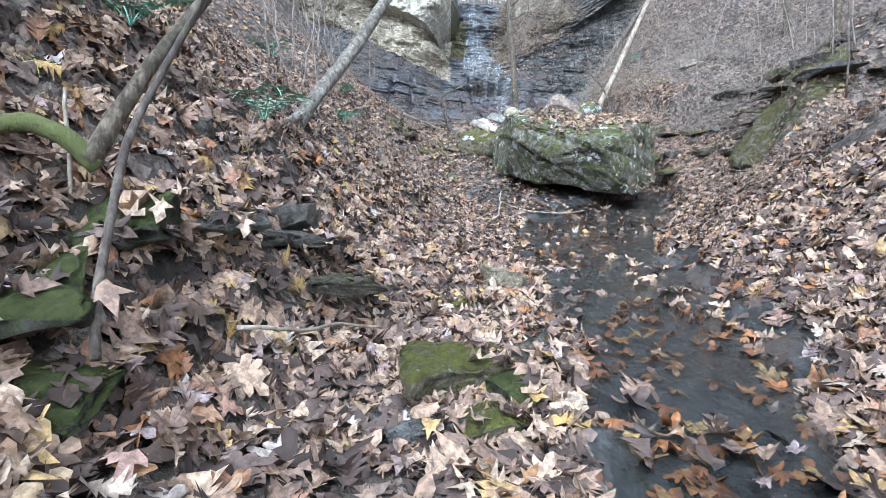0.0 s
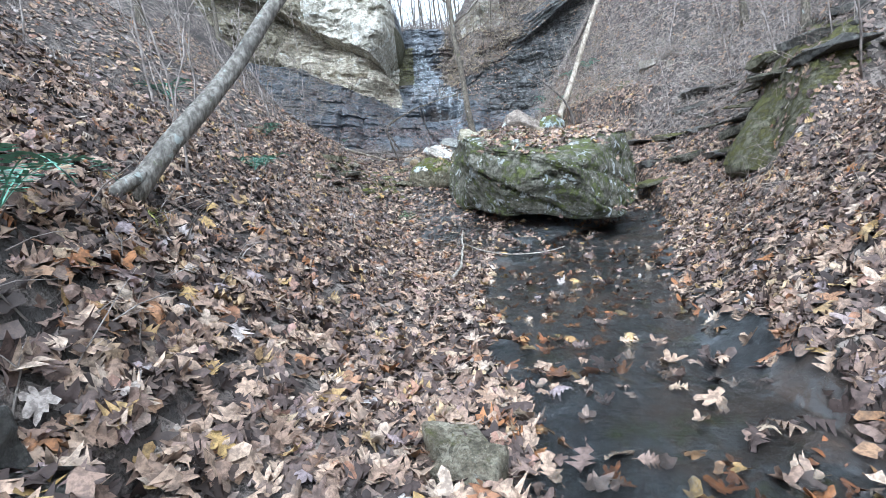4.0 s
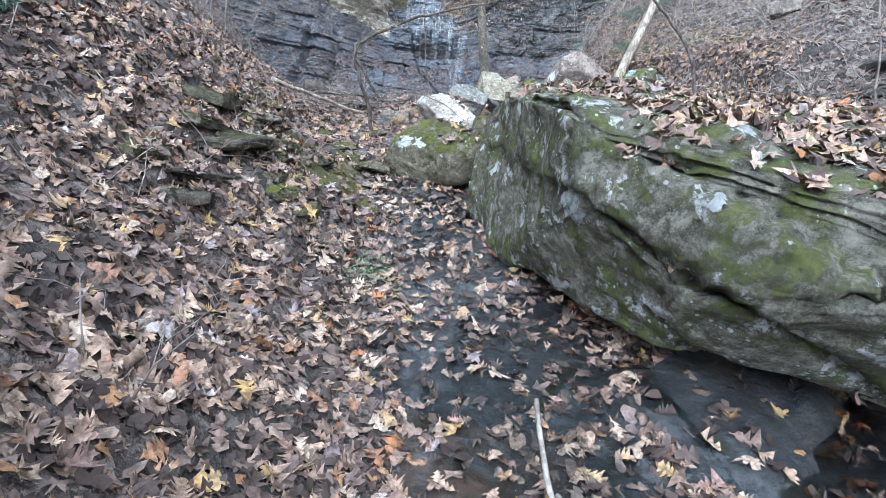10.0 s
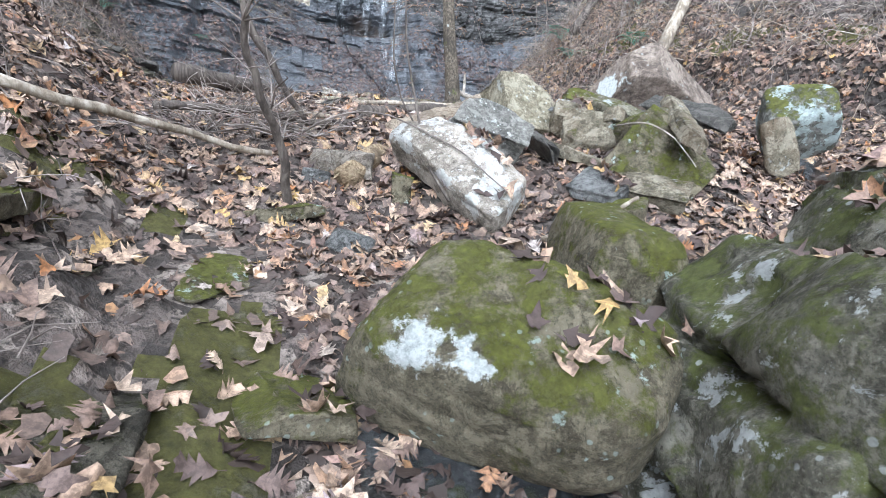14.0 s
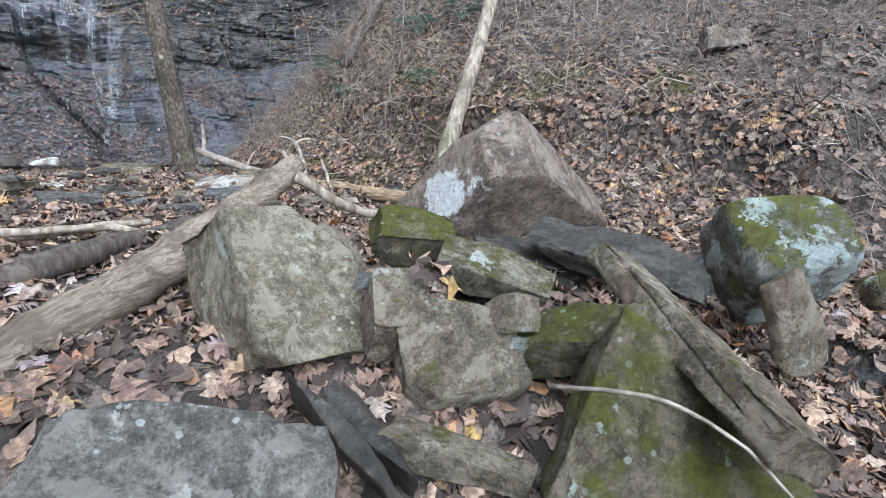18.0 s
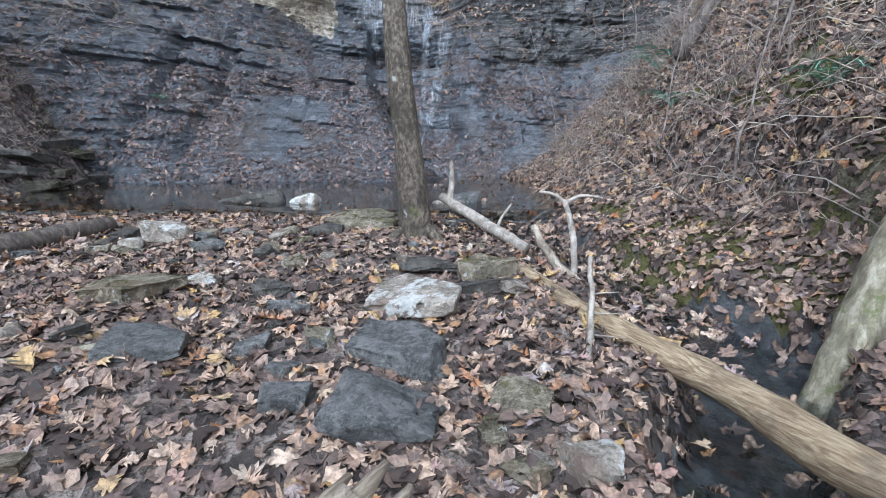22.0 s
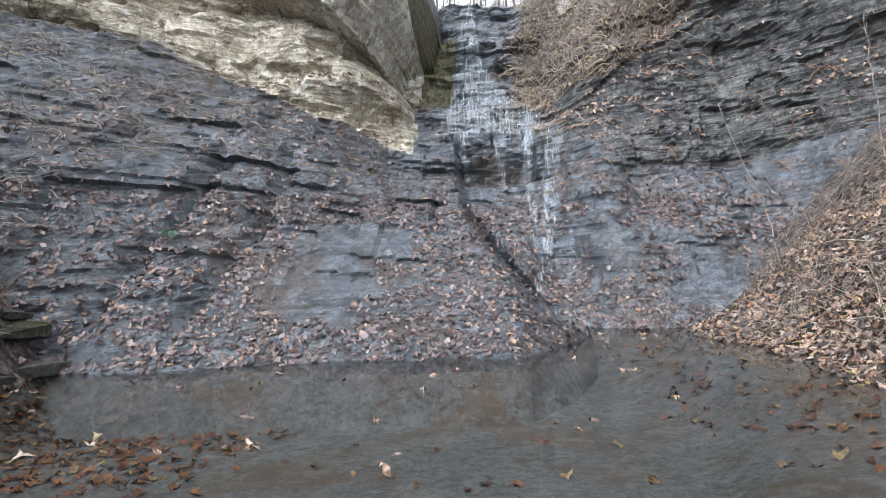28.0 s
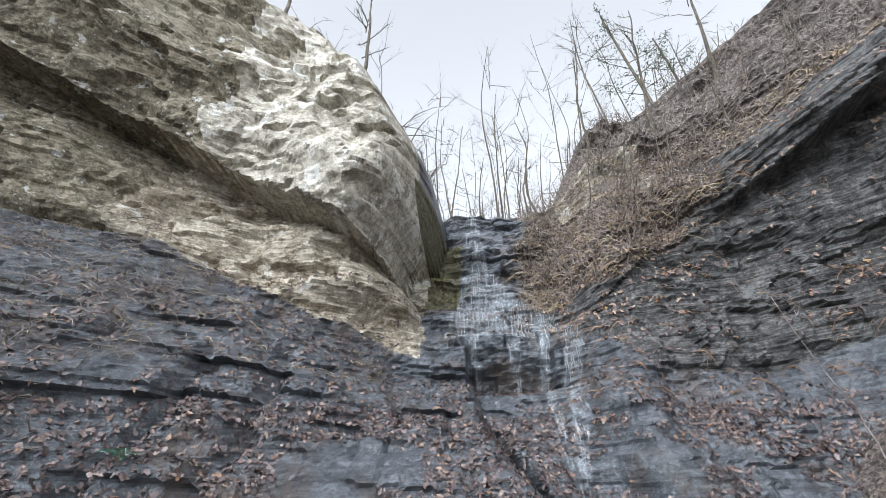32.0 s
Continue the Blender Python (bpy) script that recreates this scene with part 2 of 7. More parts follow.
def grain_coords(nt, turn, scale):
    """Places turned about the upright axis, then stretched: grain along a log."""
    v = coords(nt, (1, 1, 1), (0, 0, radians(-turn)))
    mp = nt.nodes.new("ShaderNodeMapping")
    mp.inputs["Scale"].default_value = scale
    nt.links.new(v, mp.inputs["Vector"])
    return mp.outputs[0]


def noise_tex(nt, vec, scale, detail=5.0, rough=0.6, distort=0.0):
    n = nt.nodes.new("ShaderNodeTexNoise")
    n.inputs["Scale"].default_value = scale
    n.inputs["Detail"].default_value = detail
    n.inputs["Roughness"].default_value = rough
    n.inputs["Distortion"].default_value = distort
    nt.links.new(vec, n.inputs["Vector"])
    return n.outputs["Fac"]


def node_color(nt, vec, scale):
    n = nt.nodes.new("ShaderNodeTexNoise")
    n.inputs["Scale"].default_value = scale
    n.inputs["Detail"].default_value = 4.0
    nt.links.new(vec, n.inputs["Vector"])
    return n.outputs["Color"]


def ramp(nt, fac, stops, interp="LINEAR"):
    r = nt.nodes.new("ShaderNodeValToRGB")
    r.color_ramp.interpolation = interp
    e = r.color_ramp.elements
    while len(e) < len(stops):
        e.new(0.5)
    for q, (pos, col) in zip(e, stops):
        q.position = pos
        q.color = (*col, 1) if len(col) == 3 else col
    nt.links.new(fac, r.inputs["Fac"])
    return r.outputs["Color"]


def step(nt, fac, a, b):
    n = nt.nodes.new("ShaderNodeMapRange")
    n.interpolation_type = "SMOOTHSTEP"
    n.inputs["From Min"].default_value = a
    n.inputs["From Max"].default_value = b
    nt.links.new(fac, n.inputs["Value"])
    return n.outputs[0]


def math_node(nt, op, a, b):
    n = nt.nodes.new("ShaderNodeMath")
    n.operation = op
    n.use_clamp = op == "MULTIPLY"
    for k, v in enumerate((a, b)):
        if isinstance(v, (int, float)):
            n.inputs[k].default_value = v
        else:
            nt.links.new(v, n.inputs[k])
    return n.outputs[0]


def mix(nt, fac, a, b, blend="MIX"):
    n = nt.nodes.new("ShaderNodeMix")
    n.data_type = "RGBA"
    n.blend_type = blend
    for key, v in ((0, fac), (6, a), (7, b)):
        if isinstance(v, (int, float)):
            n.inputs[key].default_value = v
        elif isinstance(v, tuple):
            n.inputs[key].default_value = (*v, 1)
        else:
            nt.links.new(v, n.inputs[key])
    return n.outputs[2]


def up_facing(nt):
    g = nt.nodes.new("ShaderNodeNewGeometry")
    s = nt.nodes.new("ShaderNodeSeparateXYZ")
    nt.links.new(g.outputs["Normal"], s.inputs[0])
    return s.outputs["Z"]


def bump(nt, b, height, strength=0.5, distance=0.02, prev=None):
    n = nt.nodes.new("ShaderNodeBump")
    n.inputs["Strength"].default_value = strength
    n.inputs["Distance"].default_value = distance
    nt.links.new(height, n.inputs["Height"])
    if prev is not None:
        nt.links.new(prev, n.inputs["Normal"])
    nt.links.new(n.outputs[0], b.inputs["Normal"])
    return n.outputs[0]


def rock_mat(name, dark, mid, light, moss=0.0, lichen=0.0, moss_col=(0.075, 0.085, 0.02), lichen_col=(0.55, 0.58, 0.55), rough=0.85, layers=0.0, scale=1.0, wet=0.0, stain=None, spots=0.3, cracks=0.0, mup=0.22, crust=None):
    """Stone: mottled colour, optional bedding lines, moss on the upper sides, pale lichen in patches and spots."""
    m, nt, b = material(name)
    v = coords(nt)
    big = noise_tex(nt, v, 2.3 * scale, 6, 0.6, 0.4)
    fine = noise_tex(nt, v, 11 * scale, 8, 0.7)
    c = ramp(nt, big, [(0.36, dark), (0.5, mid), (0.64, light)])
    c = mix(nt, 0.55, c, ramp(nt, fine, [(0.36, tuple(q * 0.35 for q in mid)), (0.5, mid), (0.62, tuple(min(1, q * 1.25) for q in light))]), "MIX")
    grain = noise_tex(nt, v, 26 * scale, 9, 0.85)
    c = mix(nt, 1.0, c, ramp(nt, grain, [(0.36, (0.42, 0.42, 0.42)), (0.5, (0.95, 0.95, 0.95)), (0.62, (1.25, 1.25, 1.25))]), "MULTIPLY")
    speck = noise_tex(nt, v, 75 * scale, 3, 0.6)
    c = mix(nt, math_node(nt, "MULTIPLY", step(nt, speck, 0.58, 0.64), 0.25), c, tuple(min(1, q * 1.5) for q in light))
    c = mix(nt, math_node(nt, "MULTIPLY", step(nt, speck, 0.43, 0.37), 0.4), c, tuple(q * 0.5 for q in dark))
    if stain:
        s = step(nt, noise_tex(nt, coords(nt, (1, 1, 0.35)), 0.9 * scale, 5, 0.6, 0.5), 0.5, 0.66)
        c = mix(nt, math_node(nt, "MULTIPLY", s, 0.75), c, stain)
    hgt = math_node(nt, "ADD", big, math_node(nt, "MULTIPLY", fine, 0.35))
    pat = step(nt, noise_tex(nt, v, 4.3 * scale, 9, 0.72, 0.5), 0.53, 0.57)
    c = mix(nt, math_node(nt, "MULTIPLY", pat, 0.55), c, tuple(min(1, q * 1.15) for q in light))
    pat = step(nt, noise_tex(nt, v, 3.1 * scale, 9, 0.72, 0.8), 0.43, 0.39)
    c = mix(nt, math_node(nt, "MULTIPLY", pat, 0.6), c, tuple(q * 0.75 for q in dark))
    if cracks:
        wv = nt.nodes.new("ShaderNodeTexVoronoi")
        wv.feature = "DISTANCE_TO_EDGE"
        wv.inputs["Scale"].default_value = 1.7 * scale
        warp = mix(nt, 0.12, v, node_color(nt, v, 2.5), "ADD")
        nt.links.new(warp, wv.inputs["Vector"])
        f = step(nt, wv.outputs["Distance"], 0.022, 0.004)
        f = math_node(nt, "MULTIPLY", f, step(nt, noise_tex(nt, v, 1.1, 3, 0.5), 0.47, 0.55))
        c = mix(nt, math_node(nt, "MULTIPLY", f, cracks), c, tuple(q * 0.3 for q in dark))
        hgt = math_node(nt, "SUBTRACT", hgt, math_node(nt, "MULTIPLY", f, 0.8))
    if layers:
        lay = noise_tex(nt, coords(nt, (0.35, 0.35, 9.0), (0.05, 0.08, 0)), 1.6, 5, 0.65, 0.2)
        c = mix(nt, math_node(nt, "MULTIPLY", step(nt, lay, 0.56, 0.40), layers), c, tuple(q * 0.35 for q in dark))
        hgt = math_node(nt, "ADD", hgt, math_node(nt, "MULTIPLY", lay, 1.2 * layers))
    if moss:
        up = up_facing(nt)
        mn = noise_tex(nt, v, 4.2 * scale, 9, 0.74)
        f = step(nt, math_node(nt, "ADD", math_node(nt, "MULTIPLY", up, mup), mn), 0.86 - 0.36 * moss, 0.98 - 0.36 * moss)
        mc = ramp(nt, noise_tex(nt, v, 26, 4, 0.7), [(0.3, tuple(q * 0.45 for q in moss_col)), (0.62, moss_col), (0.8, tuple(min(1, q * 1.7) for q in moss_col))])
        c = mix(nt, math_node(nt, "MULTIPLY", f, 0.9), c, mc)
        hgt = math_node(nt, "ADD", hgt, math_node(nt, "MULTIPLY", f, 0.35))
    if lichen:
        ln = noise_tex(nt, v, 3.2 * scale, 9, 0.7, 0.15)
        f = step(nt, ln, 0.70 - 0.16 * lichen, 0.735 - 0.16 * lichen)
        vo = nt.nodes.new("ShaderNodeTexVoronoi")
        vo.inputs["Scale"].default_value = 13.0 * scale
        nt.links.new(v, vo.inputs["Vector"])
        sp = step(nt, math_node(nt, "ADD", vo.outputs["Distance"], math_node(nt, "MULTIPLY", fine, 0.5)), 0.46, 0.38)
        sp = math_node(nt, "MULTIPLY", sp, step(nt, noise_tex(nt, v, 2.7, 3, 0.5), 0.5, 0.6))
        f = math_node(nt, "MAXIMUM", f, math_node(nt, "MULTIPLY", sp, spots * 2))
        lc = ramp(nt, noise_tex(nt, v, 30, 4, 0.7), [(0.3, tuple(q * 0.6 for q in lichen_col)), (0.6, lichen_col)])
        c = mix(nt, math_node(nt, "MULTIPLY", f, 0.85), c, lc)
    for patch in crust or ():
        far = nt.nodes.new("ShaderNodeVectorMath")
        far.operation = "DISTANCE"
        nt.links.new(v, far.inputs[0])
        far.inputs[1].default_value = patch[:3]
        f = step(nt, math_node(nt, "ADD", far.outputs["Value"], math_node(nt, "MULTIPLY", noise_tex(nt, v, 9, 8, 0.7), 0.35)), patch[3] + 0.19, patch[3] + 0.16)
        c = mix(nt, math_node(nt, "MULTIPLY", f, 0.9), c, ramp(nt, noise_tex(nt, v, 40, 5, 0.7), [(0.35, (0.42, 0.47, 0.45)), (0.55, (0.74, 0.78, 0.76))]))
    nt.links.new(c, b.inputs["Base Color"])
    b.inputs["Roughness"].default_value = rough
    b.inputs["Specular IOR Level"].default_value = 0.3 + wet
    first = bump(nt, b, hgt, 0.9, 0.10)
    bump(nt, b, noise_tex(nt, v, 34 * scale, 8, 0.75), 0.9, 0.025, first)
    return m

# ---- materials ----
def litter_mat():
    m, nt, b = material("leaf_litter_ground")
    v = coords(nt)
    vo = nt.nodes.new("ShaderNodeTexVoronoi")
    vo.inputs["Scale"].default_value = 11.0
    vo.inputs["Randomness"].default_value = 1.0
    nt.links.new(v, vo.inputs["Vector"])
    sep = nt.nodes.new("ShaderNodeSeparateColor")
    nt.links.new(vo.outputs["Color"], sep.inputs[0])
    c = ramp(nt, sep.outputs[0], [(0.0, (0.03, 0.024, 0.02)), (0.3, (0.09, 0.072, 0.06)), (0.55, (0.14, 0.112, 0.097)), (0.8, (0.21, 0.172, 0.146)), (1.0, (0.30, 0.255, 0.215))])
    c = mix(nt, step(nt, noise_tex(nt, v, 0.7, 5, 0.6), 0.52, 0.68), c, (0.04, 0.034, 0.028))
    c = mix(nt, step(nt, noise_tex(nt, v, 24, 4, 0.7), 0.55, 0.35), c, (0.03, 0.024, 0.02))
    nt.links.new(c, b.inputs["Base Color"])
    b.inputs["Roughness"].default_value = 0.8
    h = math_node(nt, "ADD", vo.outputs["Distance"], noise_tex(nt, v, 20, 4, 0.7))
    bump(nt, b, h, 1.0, 0.05)
    return m


def leaf_mat(name, stops, rough=0.62, gloss=0.25):
    m, nt, b = material(name)
    g = nt.nodes.new("ShaderNodeNewGeometry")
    c = ramp(nt, g.outputs["Random Per Island"], stops)
    v = coords(nt)
    c = mix(nt, step(nt, noise_tex(nt, v, 38, 5, 0.7), 0.60, 0.40), c, mix(nt, 0.55, c, (0.04, 0.03, 0.026)))
    c = mix(nt, math_node(nt, "MULTIPLY", step(nt, noise_tex(nt, v, 9, 3, 0.6), 0.54, 0.66), 0.55), c, (0.06, 0.045, 0.038))
    nt.links.new(c, b.inputs["Base Color"])
    b.inputs["Roughness"].default_value = rough
    b.inputs["Specular IOR Level"].default_value = gloss
    bump(nt, b, noise_tex(nt, v, 60, 3, 0.6), 0.4, 0.006)
    return m


def wood_mat(name, dark, light, scale=1.0, moss=0.0, streak=(14, 14, 1.2), rot=(0, 0, 0), pale=None, lichen=0.0, turn=None):
    m, nt, b = material(name)
    v = coords(nt, streak, rot) if turn is None else grain_coords(nt, turn, streak)
    n1 = noise_tex(nt, v, 2.0 * scale, 8, 0.65, 0.3)
    w = coords(nt)
    c = ramp(nt, n1, [(0.28, tuple(q * 0.4 for q in dark)), (0.45, dark), (0.62, light)])
    c = mix(nt, math_node(nt, "MULTIPLY", step(nt, noise_tex(nt, w, 3.1, 6, 0.65), 0.48, 0.66), 0.7), c, pale or tuple(q * 0.5 for q in dark))
    if moss:
        f = step(nt, noise_tex(nt, w, 4.0, 6, 0.7), 0.66 - 0.25 * moss, 0.76 - 0.25 * moss)
        c = mix(nt, math_node(nt, "MULTIPLY", f, 0.85), c, (0.10, 0.12, 0.03))
    if lichen:
        f = step(nt, noise_tex(nt, w, 6.0, 7, 0.7), 0.68 - 0.2 * lichen, 0.74 - 0.2 * lichen)
        c = mix(nt, math_node(nt, "MULTIPLY", f, 0.8), c, (0.36, 0.39, 0.36))
    nt.links.new(c, b.inputs["Base Color"])
    b.inputs["Roughness"].default_value = 0.8
    bump(nt, b, math_node(nt, "ADD", n1, math_node(nt, "MULTIPLY", noise_tex(nt, w, 30, 5, 0.7), 0.4)), 1.0, 0.02)
    return m


def water_mat(name, tint, see, rip=(3.0, 1.2, 3.0), strength=0.35, dist=0.03, scale=4.0):
    m, nt, b = material(name)
    nt.nodes.remove(b)
    out = [n for n in nt.nodes if n.type == "OUTPUT_MATERIAL"][0]
    tr = node(nt, "ShaderNodeBsdfTransparent")
    tr.inputs["Color"].default_value = (*tint, 1)
    gl = node(nt, "ShaderNodeBsdfGlossy")
    gl.inputs["Roughness"].default_value = 0.06
    fr = nt.nodes.new("ShaderNodeFresnel")
    fr.inputs["IOR"].default_value = 1.33
    mx = nt.nodes.new("ShaderNodeMixShader")
    v = coords(nt, rip)
    h = math_node(nt, "ADD", noise_tex(nt, v, scale, 5, 0.6, 0.6), math_node(nt, "MULTIPLY", noise_tex(nt, v, scale * 4, 3, 0.6, 0.3), 0.3))
    bp = nt.nodes.new("ShaderNodeBump")
    bp.inputs["Strength"].default_value = strength
    bp.inputs["Distance"].default_value = dist
    nt.links.new(h, bp.inputs["Height"])
    for q in (gl, fr):
        nt.links.new(bp.outputs[0], q.inputs["Normal"])
    nt.links.new(fr.outputs[0], mx.inputs[0])
    nt.links.new(tr.outputs[0], mx.inputs[1])
    nt.links.new(gl.outputs[0], mx.inputs[2])
    nt.links.new(mx.outputs[0], out.inputs["Surface"])
    return m


def foam_mat():
    m, nt, b = material("falling_water")
    v = coords(nt, (20, 0.4, 0.8))
    f = step(nt, noise_tex(nt, v, 2.2, 5, 0.65), 0.44, 0.64)
    b.inputs["Base Color"].default_value = (0.80, 0.87, 0.91, 1)
    b.inputs["Roughness"].default_value = 0.35
    b.inputs["Specular IOR Level"].default_value = 0.6
    nt.links.new(math_node(nt, "MULTIPLY", f, 0.36), b.inputs["Alpha"])
    return m


MAT_LITTER = litter_mat()
BROWNS = [(0.0, (0.032, 0.023, 0.02)), (0.13, (0.09, 0.065, 0.057)), (0.26, (0.20, 0.143, 0.122)), (0.4, (0.32, 0.217, 0.16)), (0.53, (0.43, 0.30, 0.213)), (0.66, (0.54, 0.395, 0.285)), (0.75, (0.54, 0.425, 0.325)), (0.81, (0.40, 0.18, 0.07)), (0.87, (0.34, 0.28, 0.285)), (0.94, (0.54, 0.36, 0.13)), (1.0, (0.50, 0.45, 0.425))]
MAT_LEAF = leaf_mat("dry_leaf", BROWNS)
WETS = [(0.0, (0.035, 0.026, 0.026)), (0.35, (0.09, 0.064, 0.063)), (0.6, (0.15, 0.105, 0.098)), (0.8, (0.21, 0.148, 0.13)), (0.93, (0.31, 0.23, 0.18)), (1.0, (0.33, 0.18, 0.09))]
MAT_LEAF_WET = leaf_mat("damp_leaf", WETS, 0.4, 0.5)
SUNK = [(0.0, (0.10, 0.04, 0.015)), (0.4, (0.24, 0.09, 0.03)), (0.7, (0.36, 0.15, 0.05)), (0.9, (0.42, 0.25, 0.1)), (1.0, (0.5, 0.36, 0.16))]
MAT_LEAF_SUNK = leaf_mat("sunken_leaf", SUNK, 0.4, 0.4)
MAT_SHALE = rock_mat("grey_shale", (0.027, 0.031, 0.037), (0.072, 0.081, 0.093), (0.16, 0.172, 0.187), moss=0.2, layers=0.35, rough=0.38, wet=0.3, scale=0.8, stain=(0.085, 0.062, 0.045))
MAT_SHALE_R = rock_mat("grey_shale_dry", (0.028, 0.028, 0.027), (0.075, 0.075, 0.073), (0.19, 0.188, 0.182), moss=0.2, layers=0.6, rough=0.7, scale=0.7)
MAT_SAND = rock_mat("pale_sandstone", (0.19, 0.17, 0.125), (0.40, 0.37, 0.30), (0.56, 0.53, 0.45), moss=0.12, lichen=0.9, lichen_col=(0.72, 0.72, 0.67), layers=0.15, scale=0.45, spots=0.3, stain=(0.17, 0.135, 0.085))
MAT_BED = rock_mat("wet_stream_bed", (0.022, 0.024, 0.025), (0.06, 0.066, 0.07), (0.13, 0.14, 0.145), moss=0.3, layers=0.3, rough=0.3, wet=0.4, stain=(0.115, 0.07, 0.04))
MAT_POOLBED = rock_mat("silty_pool_bed", (0.14, 0.138, 0.13), (0.18, 0.183, 0.18), (0.23, 0.235, 0.235), rough=0.6, stain=(0.16, 0.115, 0.075), cracks=0)
MAT_BOULDER = rock_mat("mossy_boulder_stone", (0.055, 0.052, 0.036), (0.15, 0.142, 0.104), (0.31, 0.295, 0.24), moss=1.05, lichen=0.84, lichen_col=(0.68, 0.71, 0.69), moss_col=(0.145, 0.165, 0.045), scale=1.4, spots=0.5, mup=0.05, crust=((1.27, 11.4, 2.62, 0.10), (1.53, 11.7, 2.56, 0.15), (1.19, 11.33, 2.44, 0.09), (1.2, 11.36, 2.48, 0.07), (1.08, 11.4, 2.28, 0.09), (1.08, 11.42, 2.12, 0.05), (1.22, 9.94, 1.78, 0.08), (1.25, 12.5, 2.5, 0.05)))
MAT_MOSSY = rock_mat("thick_moss_stone", (0.06, 0.052, 0.034), (0.155, 0.135, 0.088), (0.27, 0.24, 0.168), moss=0.88, lichen=0.6, moss_col=(0.135, 0.145, 0.022), lichen_col=(0.52, 0.62, 0.56), scale=1.5, mup=0.17, crust=((0.36, 12.82, 2.2, 0.09), (0.5, 12.72, 2.18, 0.06)))
MAT_LICHEN = rock_mat("pale_lichen_stone", (0.15, 0.128, 0.098), (0.34, 0.30, 0.245), (0.52, 0.47, 0.40), moss=0.42, lichen=1.12, lichen_col=(0.76, 0.77, 0.73), moss_col=(0.14, 0.135, 0.04), scale=1.2, spots=0.5, mup=0.1, stain=(0.26, 0.185, 0.14))
MAT_GREY = rock_mat("grey_green_stone", (0.09, 0.078, 0.05), (0.235, 0.205, 0.145), (0.40, 0.36, 0.275), moss=0.6, lichen=0.52, moss_col=(0.15, 0.145, 0.035), scale=1.5, spots=0.4, mup=0.14, stain=(0.20, 0.145, 0.095))
MAT_BROWN = rock_mat("brown_sandstone", (0.12, 0.10, 0.08), (0.26, 0.225, 0.18), (0.39, 0.35, 0.30), lichen=0.3, scale=1.2, layers=0.1)
MAT_PEAK = rock_mat("purple_brown_sandstone", (0.10, 0.078, 0.062), (0.215, 0.172, 0.14), (0.36, 0.305, 0.25), lichen=0.3, scale=0.9, crust=((2.9, 16.2, 3.38, 0.15), (3.0, 16.05, 3.42, 0.07)))
MAT_CRACKED = rock_mat("spotted_grey_stone", (0.10, 0.10, 0.088), (0.23, 0.225, 0.20), (0.38, 0.37, 0.33), moss=0.45, lichen=0.8, lichen_col=(0.70, 0.72, 0.69), moss_col=(0.15, 0.15, 0.03), scale=1.7, spots=0.8, mup=0.08)
MAT_TENT = rock_mat("olive_block_stone", (0.12, 0.105, 0.068), (0.29, 0.258, 0.175), (0.47, 0.43, 0.325), moss=0.55, lichen=0.7, lichen_col=(0.66, 0.68, 0.62), moss_col=(0.17, 0.165, 0.05), scale=1.6, spots=0.7, mup=0.05)
MAT_LICHENED = rock_mat("olive_stone_with_lichen", (0.10, 0.095, 0.06), (0.24, 0.225, 0.16), (0.38, 0.36, 0.28), moss=0.6, lichen=0.4, moss_col=(0.15, 0.15, 0.035), scale=1.6, crust=((2.5, 15.45, 3.2, 0.05),))
MAT_BLUE = rock_mat("blue_lichen_stone", (0.09, 0.09, 0.075), (0.19, 0.19, 0.165), (0.33, 0.33, 0.30), moss=0.95, lichen=1.15, lichen_col=(0.60, 0.70, 0.68), moss_col=(0.16, 0.17, 0.03), scale=1.5, spots=0.9, mup=0.2)
# old leaf browns, darkened to carry shade in gaps and on the right slope
MAT_LEAF_OLD_SHADED = leaf_mat("old_leaf", [(0.0, (0.03, 0.022, 0.018)), (0.3, (0.11, 0.08, 0.066)), (0.6, (0.22, 0.155, 0.122)), (0.85, (0.34, 0.25, 0.19)), (1.0, (0.40, 0.22, 0.10))], 0.5, 0.35)
MAT_SLATE = rock_mat("dark_slate_chip", (0.07, 0.072, 0.069), (0.165, 0.168, 0.162), (0.28, 0.282, 0.27), moss=0.25, rough=0.65, scale=2.0, layers=0.2, mup=0.1)
MAT_DARK = rock_mat("dark_wet_stone", (0.035, 0.034, 0.03), (0.085, 0.08, 0.068), (0.16, 0.15, 0.13), moss=0.35, rough=0.5, scale=1.5, wet=0.2, mup=0.14)
MAT_MOSSBANK = rock_mat("moss_covered_slab", (0.07, 0.065, 0.04), (0.15, 0.14, 0.09), (0.2, 0.185, 0.13), moss=0.85, moss_col=(0.12, 0.115, 0.03), scale=1.2, layers=0.2)
MAT_LEDGE = rock_mat("bedded_bank_stone", (0.035, 0.032, 0.024), (0.105, 0.094, 0.07), (0.22, 0.20, 0.155), moss=0.5, layers=0.4, scale=1.6)
MAT_MOSSBED = rock_mat("thick_green_moss", (0.035, 0.036, 0.03), (0.075, 0.075, 0.06), (0.13, 0.13, 0.11), moss=0.95, moss_col=(0.085, 0.105, 0.025), scale=1.7, mup=0.35)
MAT_STRATA = rock_mat("tan_bedded_sandstone", (0.20, 0.165, 0.115), (0.40, 0.35, 0.265), (0.58, 0.53, 0.43), moss=0.18, lichen=0.7, lichen_col=(0.64, 0.63, 0.57), layers=0.4, scale=0.6, stain=(0.17, 0.13, 0.085), spots=0.2)
MAT_STAINED = rock_mat("stained_dark_sandstone", (0.06, 0.05, 0.034), (0.16, 0.138, 0.095), (0.32, 0.285, 0.21), moss=0.55, lichen=0.62, lichen_col=(0.58, 0.58, 0.54), layers=0.2, scale=0.6, spots=0.4)
